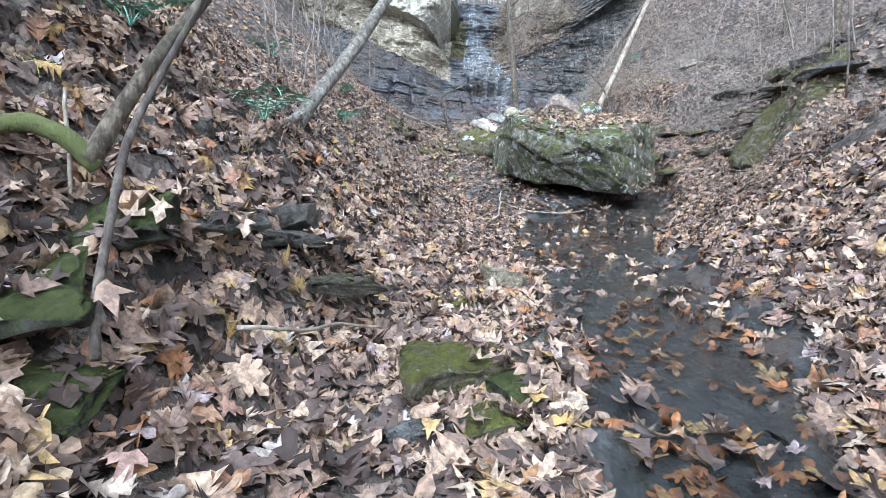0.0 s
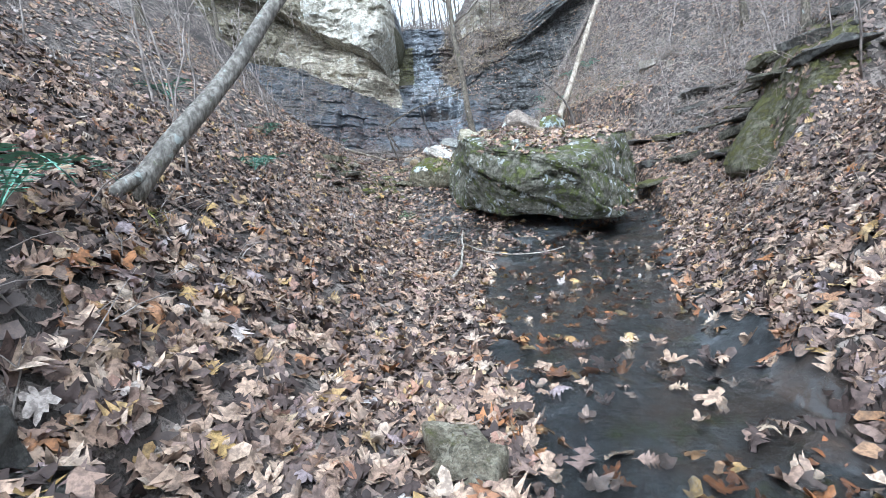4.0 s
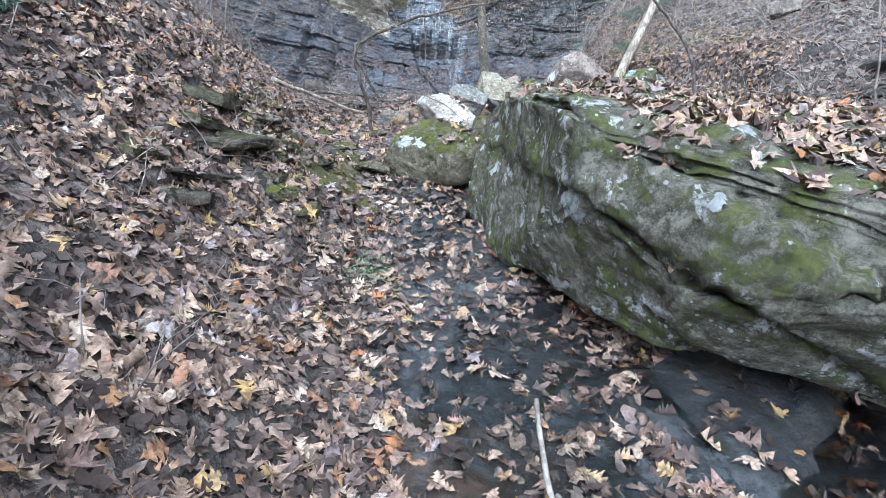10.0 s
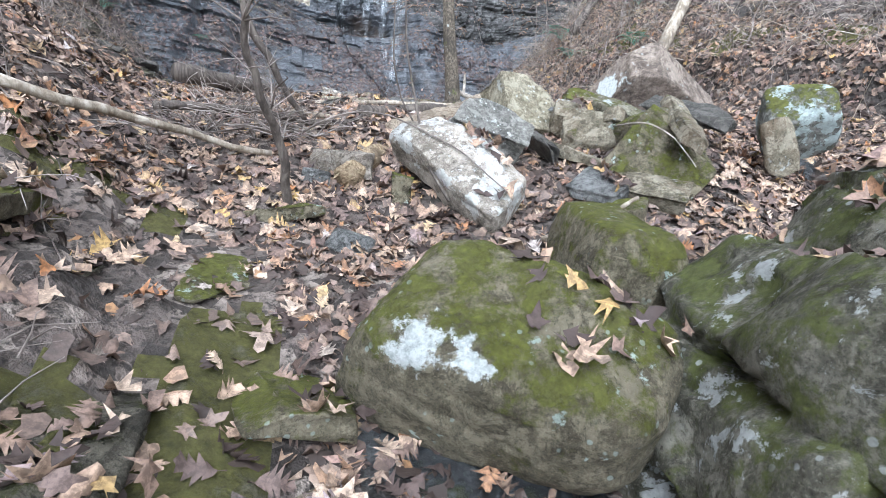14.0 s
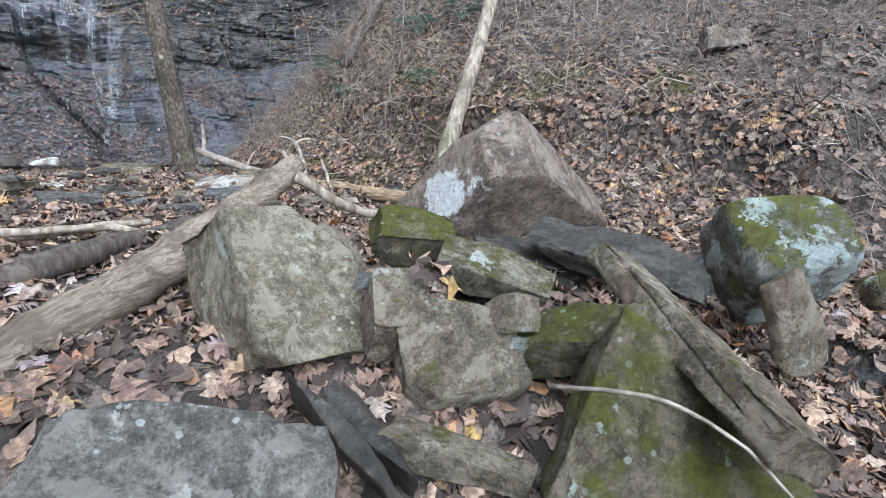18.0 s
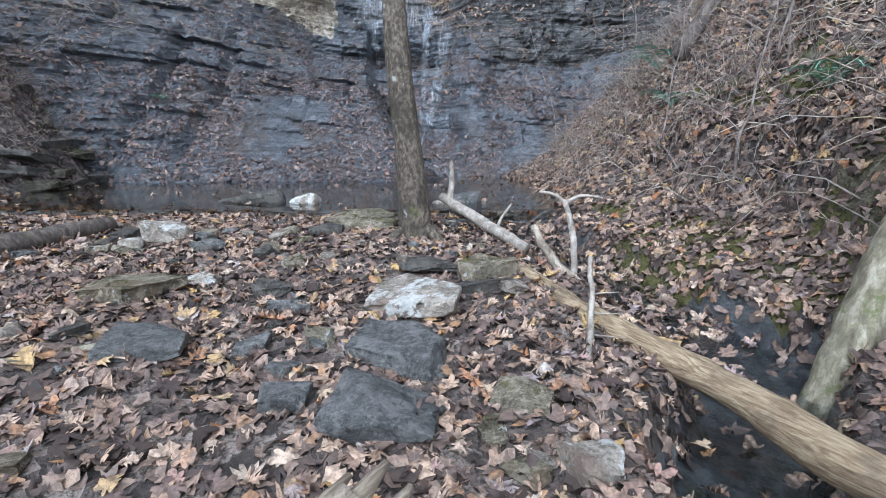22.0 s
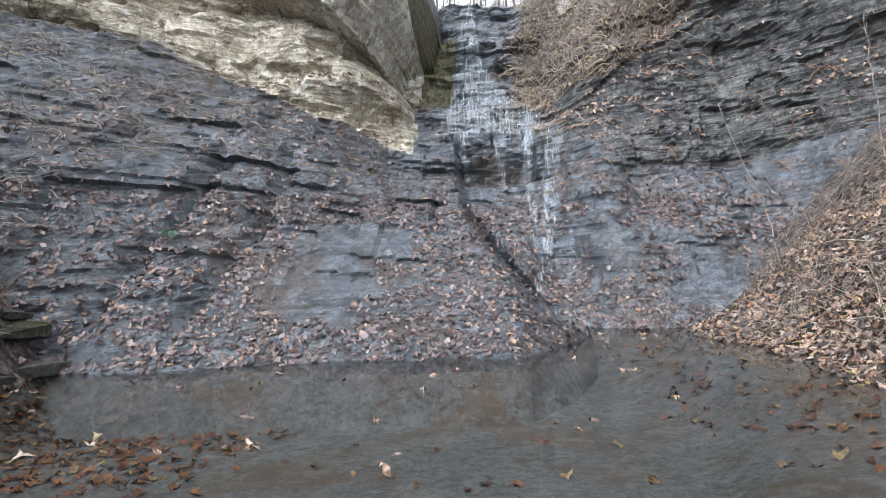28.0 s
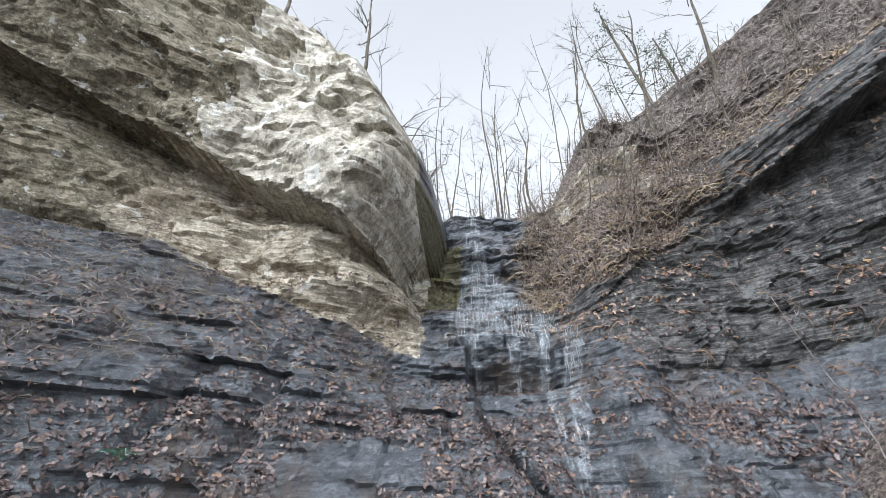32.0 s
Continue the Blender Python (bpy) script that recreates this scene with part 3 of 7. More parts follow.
MAT_BARK = wood_mat("grey_bark", (0.065, 0.052, 0.036), (0.185, 0.155, 0.115), moss=0.28, lichen=0.35, streak=(15, 15, 9.0))
MAT_BARK_PALE = wood_mat("pale_grey_bark", (0.12, 0.107, 0.088), (0.28, 0.26, 0.225), moss=0.25, lichen=0.45, streak=(15, 15, 7.0))
MAT_BARK_DARK = wood_mat("dark_bark", (0.075, 0.06, 0.05), (0.17, 0.145, 0.12), streak=(12, 12, 2), moss=0.2)
MAT_MOSSROOT = wood_mat("mossy_root_bark", (0.06, 0.05, 0.035), (0.15, 0.135, 0.09), moss=1.0, streak=(12, 12, 4))
MAT_DEAD = wood_mat("weathered_dead_wood", (0.25, 0.205, 0.15), (0.47, 0.42, 0.345), streak=(9, 9, 3))
MAT_LOG = wood_mat("barkless_log", (0.235, 0.185, 0.13), (0.42, 0.36, 0.28), moss=0.2, streak=(2.0, 30, 30), pale=(0.11, 0.083, 0.058), turn=51)
MAT_LOG_B = wood_mat("rotting_log", (0.24, 0.172, 0.10), (0.44, 0.35, 0.225), moss=0.15, streak=(2.0, 30, 30), pale=(0.11, 0.08, 0.05), turn=-66)
MAT_LOG_MOSS = wood_mat("mossy_dead_trunk", (0.19, 0.17, 0.11), (0.40, 0.37, 0.28), moss=0.5, streak=(9, 9, 2.5))
MAT_DRIFT = wood_mat("bleached_driftwood", (0.29, 0.255, 0.21), (0.50, 0.46, 0.395), streak=(6, 6, 6))
MAT_TWIG = wood_mat("dry_stem", (0.17, 0.142, 0.122), (0.39, 0.345, 0.31), streak=(3, 3, 3), pale=(0.13, 0.105, 0.09))
MAT_BRUSH = wood_mat("dead_brush_stem", (0.15, 0.115, 0.095), (0.34, 0.285, 0.24), streak=(3, 3, 3), pale=(0.11, 0.085, 0.07))
MAT_RUST = wood_mat("rusty_dead_leaves", (0.20, 0.11, 0.055), (0.40, 0.24, 0.13), streak=(3, 3, 3))
MAT_STRAW = wood_mat("dry_grass", (0.30, 0.235, 0.14), (0.48, 0.40, 0.26), streak=(3, 3, 3))
MAT_WATER = water_mat("stream_water", (0.90, 0.93, 0.94), 0.9, (3.2, 1.0, 2.0), 0.6, 0.05, 5.0)
MAT_POOL = water_mat("pool_water", (0.88, 0.88, 0.85), 0.9, (1.2, 1.6, 1.0), 0.05, 0.02, 2.0)
MAT_FOAM = foam_mat()


def plain_green(name, a, b_):
    m, nt, b = material(name)
    c = ramp(nt, noise_tex(nt, coords(nt), 22, 3, 0.6), [(0.3, a), (0.7, b_)])
    nt.links.new(c, b.inputs["Base Color"])
    b.inputs["Roughness"].default_value = 0.6
    return m


MAT_FERN = plain_green("fern_green", (0.09, 0.24, 0.165), (0.20, 0.44, 0.32))
MAT_PINE = plain_green("pine_green", (0.03, 0.055, 0.025), (0.07, 0.11, 0.05))
MAT_TUFT = plain_green("yellow_grass", (0.22, 0.25, 0.05), (0.42, 0.42, 0.12))
MAT_CLUB = plain_green("pale_green_plant", (0.09, 0.15, 0.07), (0.22, 0.31, 0.17))

# ---- the ravine floor and its banks ----
YS = (-40, -5, 0, 1.2, 2.6, 4, 5.3, 6.4, 7.7, 8.7, 9.3, 10.5, 11.5, 12.5, 13.5, 15, 15.8, 17, 18.5, 20, 21.5, 23.2, 24.2, 27, 30, 33)
ZS = (-2.5, -0.4, -0.02, 0.05, 0.15, 0.30, 0.36, 0.40, 0.46, 0.58, 0.68, 0.95, 1.28, 1.62, 1.95, 2.50, 2.84, 3.02, 3.16, 3.32, 3.45, 3.52, 3.3, 3.25, 3.3, 3.5)
LEFT_TOE = ((-40, -0.6), (0, -0.45), (3, -0.25), (6, 0.0), (9, 0.1), (11.5, -0.05), (13.5, -0.25), (15, -0.8), (18, -2.0), (21, -2.8), (24, -3.0), (27, -3.4), (32, -5.0))
RIGHT_TOE = ((-40, 1.6), (0, 1.45), (2.6, 1.95), (4, 2.1), (6.4, 2.85), (7.7, 3.5), (8.7, 3.95), (10.5, 4.7), (13, 5.5), (16, 5.7), (18, 5.3), (21, 5.1), (24, 4.45), (26, 4.3), (28, 4.1), (30, 4.1), (32, 5.0))


def bed_z(y):
    return np.interp(y, YS, ZS)


def toe(table, y):
    return np.interp(y, [a for a, _ in table], [b for _, b in table])


def soft_plus(x, k=0.18):
    return k * np.log1p(np.exp(np.clip(x / k, -40, 40)))


def channel(y):
    """The middle line of the stream."""
    return np.interp(y, (-10, 0, 1.2, 2.6, 4, 6.4, 8.7, 10.5, 13, 16, 17.5, 18.4, 19.2, 20, 22, 23.5), (0.8, 0.85, 0.85, 1.25, 1.3, 1.75, 2.6, 4.2, 4.9, 4.7, 4.1, 4.05, 4.7, 4.5, 4.0, 3.6))


def chan_half(y):
    return np.interp(y, (-10, 0, 1.2, 2.6, 4, 6.4, 8.7, 10.5, 13, 17, 20, 23.5), (0.55, 0.5, 0.42, 0.62, 0.75, 1.0, 1.3, 0.5, 0.35, 0.4, 0.5, 0.6))


def ground_z(x, y):
    x, y = np.asarray(x, float), np.asarray(y, float)
    n1 = fbm(x * 0.45, y * 0.45, 0.0, 4, 3)
    n2 = fbm(x * 1.9, y * 1.9, 0.0, 4, 8)
    base = bed_z(y)
    dl = toe(LEFT_TOE, y) + 0.35 * fbm(y * 0.5, y * 0, 0.0, 3, 21) - x
    dr = x - toe(RIGHT_TOE, y) - 0.35 * fbm(y * 0.5, y * 0 + 9, 0.0, 3, 22)
    sl = np.interp(y, (-10, 2, 5, 9, 14, 20, 24, 27), (0.95, 1.0, 0.88, 0.72, 0.75, 0.8, 1.2, 1.5))
    sr = np.interp(y, (-10, 3, 7, 9.5, 12, 16, 20, 23.5, 26, 28, 32), (0.8, 0.75, 0.72, 0.78, 0.7, 0.62, 0.7, 0.75, 0.5, 0.33, 0.3))
    hl, hr = soft_plus(dl), soft_plus(dr)
    up = hl * sl + hr * sr + np.interp(y, (19, 22, 24, 32), (0, 0.5, 0.85, 0.7)) * soft_plus(hr - np.interp(y, (20, 23.5, 26, 28), (0.6, 0.6, 1.0, 1.5)))
    up = np.where(up > 10, 10 + (up - 10) * 0.4, up)
    up = np.where(up > 14, 14 + (up - 14) * 0.1, up)
    # the steep mossy slab face on the right bank, and the cut bank past the boulders
    slab = smooth(7.2, 8.0, y) * (1 - smooth(9.6, 10.6, y))
    up = up + slab * 0.95 * smooth(0.95, 1.75, dr) * (1 - smooth(2.6, 4.5, dr) * 0.8)
    cut = smooth(14.5, 16, y) * (1 - smooth(21.5, 23, y))
    up = up + cut * 0.55 * smooth(0.55, 0.8, dr) * (1 - smooth(2, 4.5, dr))
    # ledges on the left bank: treads of bedded rock
    led = smooth(-1, 0.5, y) * (1 - smooth(3.2, 4.2, y)) + 0.8 * smooth(9.5, 10.8, y) * (1 - smooth(14.2, 15.5, y))
    t = up / 0.20 + 0.7 * fbm(x * 0.6, y * 0.9, 0.0, 3, 31)
    terr = (np.floor(t) + smooth(0.55, 0.98, t - np.floor(t)) - t) * 0.20
    up = up + led * terr * smooth(0.02, 0.3, hl) * (1 - smooth(2.2, 3.5, hl))
    chan = np.abs(x - channel(y)) / chan_half(y)
    dig = np.interp(y, (-10, 9, 11, 13, 16, 22, 23.5), (0.10, 0.10, 0.35, 0.5, 0.42, 0.25, 0.05))
    rough = 0.05 + 0.5 * smooth(0.2, 3, up)
    z = base + up + n1 * 0.32 * rough + n2 * 0.10 * (0.35 + smooth(0.05, 0.6, up)) - dig * (1 - smooth(0.7, 1.15, chan)) * (y < 23.6)
    # tilted plates of slate crossing the stream
    u = (y + 0.35 * x + 0.8 * fbm(x * 0.9, y * 0.7, 0.0, 3, 45)) / 0.62
    plate = (u - np.floor(u)) ** 2 * (0.06 + 0.05 * vnoise(np.floor(u) * 3.3, x * 0.8, 0.0, 46))
    z = z + plate * (1 - smooth(0.85, 1.1, chan)) * (y < 10.5)
    # the rubble dam is hummocky
    dam = smooth(13, 14.2, y) * (1 - smooth(19.5, 21.5, y)) * (1 - smooth(0.3, 1.2, up))
    z = z + dam * 0.16 * fbm(x * 1.1, y * 1.1, 0.0, 3, 41)
    z = z + 0.32 * np.exp(-((x - 3.0) / 1.1) ** 2 - ((y - 15.2) / 1.1) ** 2)
    # the pool's hollow
    px = (x - 1.0) / np.where(x > 1, 3.3, 5.0)
    py = (y - 27.2) / np.where(y < 27.2, 3.9 + 0.4 * vnoise(x * 0.8, x * 0, 0, 5), 6.0)
    z = z - 0.28 * (1 - smooth(0.78, 1.05, np.sqrt(px * px + py * py)))
    # above the rim the land is a wooded plateau cut by the creek
    rim = smooth(42.5, 44, y)
    top = 14.3 + 0.10 * np.abs(x - 1.3) * (1 + 0.04 * (y - 42)) + 0.04 * np.clip(y - 42, 0, 60) + 0.4 * n1
    top = np.minimum(top, 26)
    return z * (1 - rim) + top * rim


def spaced(*spans):
    out = []
    for a, b, s in spans:
        out.append(np.arange(a, b, s))
    return np.concatenate(out + [[spans[-1][1]]])


gx = np.r_[-400, -200, -100, -60, -40, spaced((-28, -7, 0.45), (-7, 8.5, 0.088), (8.5, 30, 0.45)), 45, 70, 120, 220, 400]
gy = np.r_[-300, -150, -80, -40, spaced((-20, -2, 0.4), (-2, 24.5, 0.095), (24.5, 46, 0.25)), 50, 56, 64, 80, 110, 160, 260, 420]
GX, GY = np.meshgrid(gx, gy)
GZ = ground_z(GX, GY)
gf = grid_faces(len(gx), len(gy))
ground_me = fast_mesh("ground", np.stack([GX, GY, GZ], -1).reshape(-1, 3), gf, MAT_LITTER)
ground_me.materials.append(MAT_BED)
ground_me.materials.append(MAT_POOLBED)
ground_me.materials.append(MAT_MOSSBANK)
ctr = np.stack([GX, GY, GZ], -1).reshape(-1, 3)[gf].mean(1)
cx, cy = ctr[:, 0], ctr[:, 1]
wob = 0.22 * fbm(cx * 1.6, cy * 1.6, 0.0, 3, 51)
slot = np.zeros(len(gf), np.int32)
slot[(np.abs(cx - channel(cy)) + wob < chan_half(cy) * 0.98) & (cy < 23.6)] = 1
strip = (cy > 8.8) & (cy < 13.4) & (cx > 0.2 + wob) & (cx < 1.6 + wob)
slot[strip] = 1
# dark bed colour beneath the great boulder, painting in its shade
slot[((cx - 2.7) / 1.1) ** 2 + ((cy - 11.3) / 1.5) ** 2 < 1 + wob] = 1
slot[(ctr[:, 2] < 3.575) & (cy > 23) & (cy < 36)] = 2
dr_c = cx - toe(RIGHT_TOE, cy)
slot[(cy > 7.55 + wob) & (cy < 9.2 + wob) & (dr_c > 1.1 + wob) & (dr_c < 2.35 + wob)] = 3
slot[(cy > 16.5) & (cy < 23) & (dr_c > 0.1) & (dr_c < 1.5) & (wob > 0.035)] = 3
slot[(((cx - 5.1) / 0.55) ** 2 + ((cy - 21.0) / 0.75) ** 2 < 1 + 2 * wob) | (((cx - 5.5) / 0.5) ** 2 + ((cy - 19.8) / 0.55) ** 2 < 1 + 2 * wob)] = 3
# dark bed colour before the boulder: wet rock and its painted shadow
slot[((cx - 2.3) / 0.8) ** 2 + ((cy - 9.5) / 0.75) ** 2 < 1 + wob] = 1
led_c = (toe(LEFT_TOE, cy) - cx)
slot[(cy > 11.2) & (cy < 14.6) & (led_c > -0.2 + wob) & (led_c < 1.0 + 2 * wob) & (wob > 0.0)] = 3
ground_me.polygons.foreach_set("material_index", slot)
ground = tagged(new("ground", ground_me), "leaf-strewn ravine floor and steep wooded banks", "ground", kind="structure")

# ---- the cliff round the falls: depth of the face for each place across and up ----
def prof(z, zs, ys):
    return np.interp(z, zs, ys)


def block_noise(x, lay, length, seed):
    """One value for each block of a bed: beds broken by upright joints."""
    u = x / length + 7.3 * hash3(lay, lay * 0, lay * 0, seed)
    return hash3(lay, np.floor(u), lay * 0, seed + 1) - 0.5


def cliff_lines(x):
    """Heights across the face: foot and lip of the pale overhang, its top, foot and lip of the right outcrop, right rim."""
    z1 = np.interp(x, (-12, -8.1, -5.8, -1.1, 1), (10.6, 10.5, 10.4, 8.4, 7.6))
    z2 = np.interp(x, (-14, -9.7, -5.6, -1.3, -0.4, 1), (15.8, 14.7, 13.0, 10.9, 10.3, 9.7))
    zt = np.interp(x, (-14, -6, -3, -1.5, -0.5, 0.1, 0.6), (21.8, 21.2, 20.2, 18.8, 17.2, 16.0, 14.8))
    zlo = np.interp(x, (3, 4.2, 5.4, 7.7, 12), (8.8, 8.3, 7.2, 7.1, 8.0))
    lip = np.interp(x, (3, 4.5, 6.6, 9.3, 11.4, 14), (9.4, 10.0, 10.5, 11.9, 13.4, 15.0))
    rim = np.interp(x, (3, 4.8, 6, 8.9, 14, 18), (14.4, 16.3, 17.4, 18.6, 20.5, 22))
    return z1, z2, zt, zlo, lip, rim


def cliff_y(x, z, fine=True):
    x, z = np.asarray(x, float), np.asarray(z, float)
    z1, z2, zt, zlo, lip, rim = cliff_lines(x)
    mid = prof(z, (2.5, 3.55, 4.2, 5.5, 7.1, 7.3, 8.8, 9.0, 9.7, 9.8, 10.5, 10.6, 11.4, 11.5, 14.5, 14.7, 15.5, 18, 24), (26.8, 28.0, 29.4, 31.9, 34.6, 35.6, 36.0, 36.6, 36.8, 37.3, 37.5, 37.9, 38.1, 39.0, 39.8, 41.0, 44.5, 52, 70))
    # the chute right of a slanting step is set back
    line = np.interp(z, (3.6, 4.1, 5.1, 6.2, 7.2, 8.0), (3.5, 2.7, 1.95, 1.35, 1.1, 1.0))
    crack = np.exp(-((x - line - 0.08) / 0.13) ** 2) * smooth(3.7, 4.2, z) * (1 - smooth(5.4, 6.6, z))
    mid = mid + 1.35 * smooth(-0.05, 0.18, x - line) * (1 - smooth(1.2, 3.5, x - line)) * (1 - smooth(7.2, 8.6, z))
    mid = mid + 0.9 * crack + np.clip((x - 2.2) * 1.5, 0, 2.8) * (1 - smooth(3.8, 7.0, z))
    # right: a leafy slab, a dark outcrop, a brushy slope, an overhang far out
    a = (z - zlo) / np.maximum(lip - zlo, 0.3)
    far = smooth(6.5, 10.5, x)
    right = np.where(z < zlo, 31.0 + (z - 3.6) * 3.3 / np.maximum(zlo - 3.6, 1), np.where(a < 1, 34.4 + 0.4 * np.sin(np.clip(a, 0, 1) * 2.6) + 0.25 * a, 34.7 + (z - lip) * 0.68))
    hi = (z - 12.3 - 0.5 * (x - 10)) / 1.4
    right = right - 1.5 * far * smooth(0.0, 0.12, hi) * (1 - smooth(0.3, 1.6, hi))
    right = right + np.clip(z - rim, 0, 20) * 4.0 - np.clip(x - 8, 0, 12) * 0.75
    wr = smooth(3.5, 5.2, x - 0.12 * (z - 9))
    # left: dark slab, thin pale beds, then the great overhanging block
    b = (z - z1) / np.maximum(z2 - z1, 0.3)
    up = np.clip(z - z2, 0, 30)
    left = np.where(z < z1, 27.6 + (z - 3.6) * 6.2 / np.maximum(z1 - 3.6, 1), np.where(b < 1, 33.9 + 0.9 * np.clip(b, 0, 1), 33.2 + 0.03 * up ** 2 - 0.45 * np.sin(np.clip(up / 5, 0, 1) * np.pi)))
    left = left + np.clip(z - zt, 0, 20) * 3.0 - np.clip(-4 - x, 0, 14) * 0.7
    edge = np.interp(z, (8, 9.5, 10.0, 10.6, 11.2, 12, 13.1, 14, 15.1, 17.2, 19, 24), (-0.3, -0.2, -0.35, -0.8, -0.6, 0.15, 0.5, 0.45, 0.2, -0.7, -1.7, -4))
    wl = np.sqrt(1 - np.clip((x - edge + 1.4) / 1.4, 0, 1) ** 2)
    wl_low = 1 - smooth(-3.5, 0.5, x)
    k = smooth(8.8, 10.0, z)
    w = wl * k + wl_low * (1 - k)
    y = mid * (1 - wr) + right * wr
    y = y * (1 - w) + left * w
    # two leafy gullies run down the slab
    for gx0, sd in ((-3.75, 5), (-2.55, 9)):
        g = x - gx0 - 0.05 * (z - 5) - 0.35 * fbm(z * 0.6, z * 0 + sd, 0.0, 3, 175)
        y = y + 0.45 * np.exp(-(g / 0.16) ** 2) * smooth(3.7, 4.3, z) * (1 - smooth(7.0, 8.2, z))
    if fine:
        y = y + 0.8 * fbm(x * 0.35, z * 0.45, 0.0, 4, 61) * smooth(3.7, 6, z)
        mass = w * smooth(0.0, 0.6, z - z2)
        thin = 0.15 + 0.85 * smooth(4.4, 6.8, z + 0.3 * np.abs(x - 1.5))
        dip = z + 0.10 * x + 0.18 * fbm(x * 0.3, z * 0.2, 0.0, 3, 62)
        thin = thin * (1 - 0.55 * w * smooth(0.0, 0.4, z - z1)) * (1 - 0.4 * wr)
        y = y + 0.7 * wr * np.floor(4 * fbm(x * 0.6 + 0.2 * z, z * 0.8 - 0.25 * x, 0.0, 2, 177)) / 4 * smooth(-0.5, 0.5, z - zlo)
        for thick, amp, length, sd in ((0.85, 0.34, 2.2, 63), (0.34, 0.22, 1.1, 73), (0.13, 0.11, 0.5, 83)):
            lay = np.floor(dip / thick)
            y = y - amp * thin * (1 - 0.5 * mass) * (block_noise(x, lay, length, sd) + 0.6 * block_noise(x, lay, length * 3, sd + 4))
        y = y + 0.14 * fbm(x * 2.1, z * 2.6, 0.0, 4, 66) + mass * 0.5 * fbm(x * 0.7, z * 0.5, 0.0, 4, 67)
        # broken faces and shallow caves in the great block and the beds under it
        face = fbm(x * 0.5 + 0.25 * z, z * 0.75 - 0.2 * x, 0.0, 2, 167)
        y = y + smooth(0.2, 0.6, w) * smooth(-0.3, 0.4, z - z1) * (0.55 * np.floor(face * 5) / 5 + 0.3 * smooth(0.14, 0.3, fbm(x * 0.9, z * 1.7, 0.0, 3, 168)))
        # outcrop bands break the brushy slope on the right
        y = y + wr * smooth(0.2, 0.8, z - lip) * (0.5 * np.floor(3 * fbm(x * 0.35, z * 0.9 - 0.4 * x, 0.0, 3, 171)) / 3 + 0.35 * fbm(x * 1.3, z * 1.6, 0.0, 4, 172))
        y = y + 0.09 * thin * fbm(x * 6, z * 9, 0.0, 3, 68)
    return y


def soil_at(x, z):
    """Where earth, grass and brush cover the face."""
    z1, z2, zt, zlo, lip, rim = cliff_lines(x)
    n = 1.5 * fbm(np.asarray(x) * 0.8, np.asarray(z) * 0.8, 0.0, 5, 71)
    over = (x > 8.0) & (z > 11.6 + 0.5 * (x - 10) + n) & (z < 13.8 + 0.5 * (x - 10) + n)
    return ((x < 0.4) & (z > zt + 0.1 + n)) | ((x > 3.3 + n) & (z > lip + 0.2 + n) & ~over) | ((x > -0.5) & (z > 14.7 + 0.3 * n))


kx = spaced((-17, -9, 0.2), (-9, 11, 0.085), (11, 19, 0.2))
kz = spaced((2.75, 16, 0.06), (16, 24, 0.16))
KX, KZ = np.meshgrid(kx, kz)
KY = cliff_y(KX, KZ)
kv = np.stack([KX, KY, KZ], -1).reshape(-1, 3)
kf = grid_faces(len(kx), len(kz))
kc = kv[kf].mean(1)
wob = 0.35 * fbm(kc[:, 0] * 0.8, kc[:, 2] * 0.8, 0.0, 3, 71)
z1_, z2_, zt_, zlo_, lip_, rim_ = cliff_lines(kc[:, 0])
is_soil = soil_at(kc[:, 0], kc[:, 2])
is_left = (kc[:, 0] < -0.05 + 0.5 * wob) & (kc[:, 2] > z1_ + wob) & ~is_soil
is_patch = (kc[:, 0] > 4.6) & (kc[:, 0] < 7.2) & (kc[:, 2] > 13.2 + 0.6 * wob) & (kc[:, 2] < 15.6 + wob)
is_right = (kc[:, 0] > 3.4 + wob) & ~is_soil & (kc[:, 2] > zlo_)
is_left |= is_patch & is_soil
is_soil &= ~is_patch
is_low = ~(is_left | is_soil | is_right)


def sub_mesh(name, mask, mat):
    f = kf[mask]
    used, inv = np.unique(f, return_inverse=True)
    return fast_mesh(name, kv[used], inv.reshape(-1, 4), mat, False)


slab_me = sub_mesh("cliff_slab", is_low, MAT_SHALE)
slab_me.materials.append(MAT_POOLBED)
slab_me.materials.append(MAT_MOSSBANK)
slab_me.polygons.foreach_set("material_index", np.where(kc[is_low][:, 2] < 3.5 + 0.1 * wob[is_low], 1, np.where((kc[is_low][:, 0] > -0.3) & (kc[is_low][:, 0] < 1.0 + 0.8 * wob[is_low]) & (kc[is_low][:, 2] > 10.2 + wob[is_low]) & (kc[is_low][:, 2] < 13.2), 2, 0)).astype(np.int32))
tagged(new("cliff_slab", slab_me), "dark wet bedded shale slab below the waterfall", "cliff", kind="structure")
is_beds = is_left & (kc[:, 2] < z2_ + 0.3 * wob) & (kc[:, 0] < 1)
is_dark = is_left & (kc[:, 0] < np.where(is_beds, -6.6, -4.7) + 5 * wob)
is_beds &= ~is_dark
is_left &= ~(is_beds | is_dark)
tagged(new("cliff_overhang", sub_mesh("cliff_overhang", is_left, MAT_SAND)), "pale lichen-streaked sandstone overhang beside the waterfall", "cliff", kind="structure")
tagged(new("cliff_beds", sub_mesh("cliff_beds", is_beds, MAT_STRATA)), "tan thin-bedded sandstone under the overhang", "cliff", kind="structure")
tagged(new("cliff_stained", sub_mesh("cliff_stained", is_dark, MAT_STAINED)), "dark stained sandstone wall with lichen spots", "cliff", kind="structure")
tagged(new("cliff_ledge", sub_mesh("cliff_ledge", is_right, MAT_SHALE_R)), "grey layered rock ledge with a dark hollow", "cliff", kind="structure")
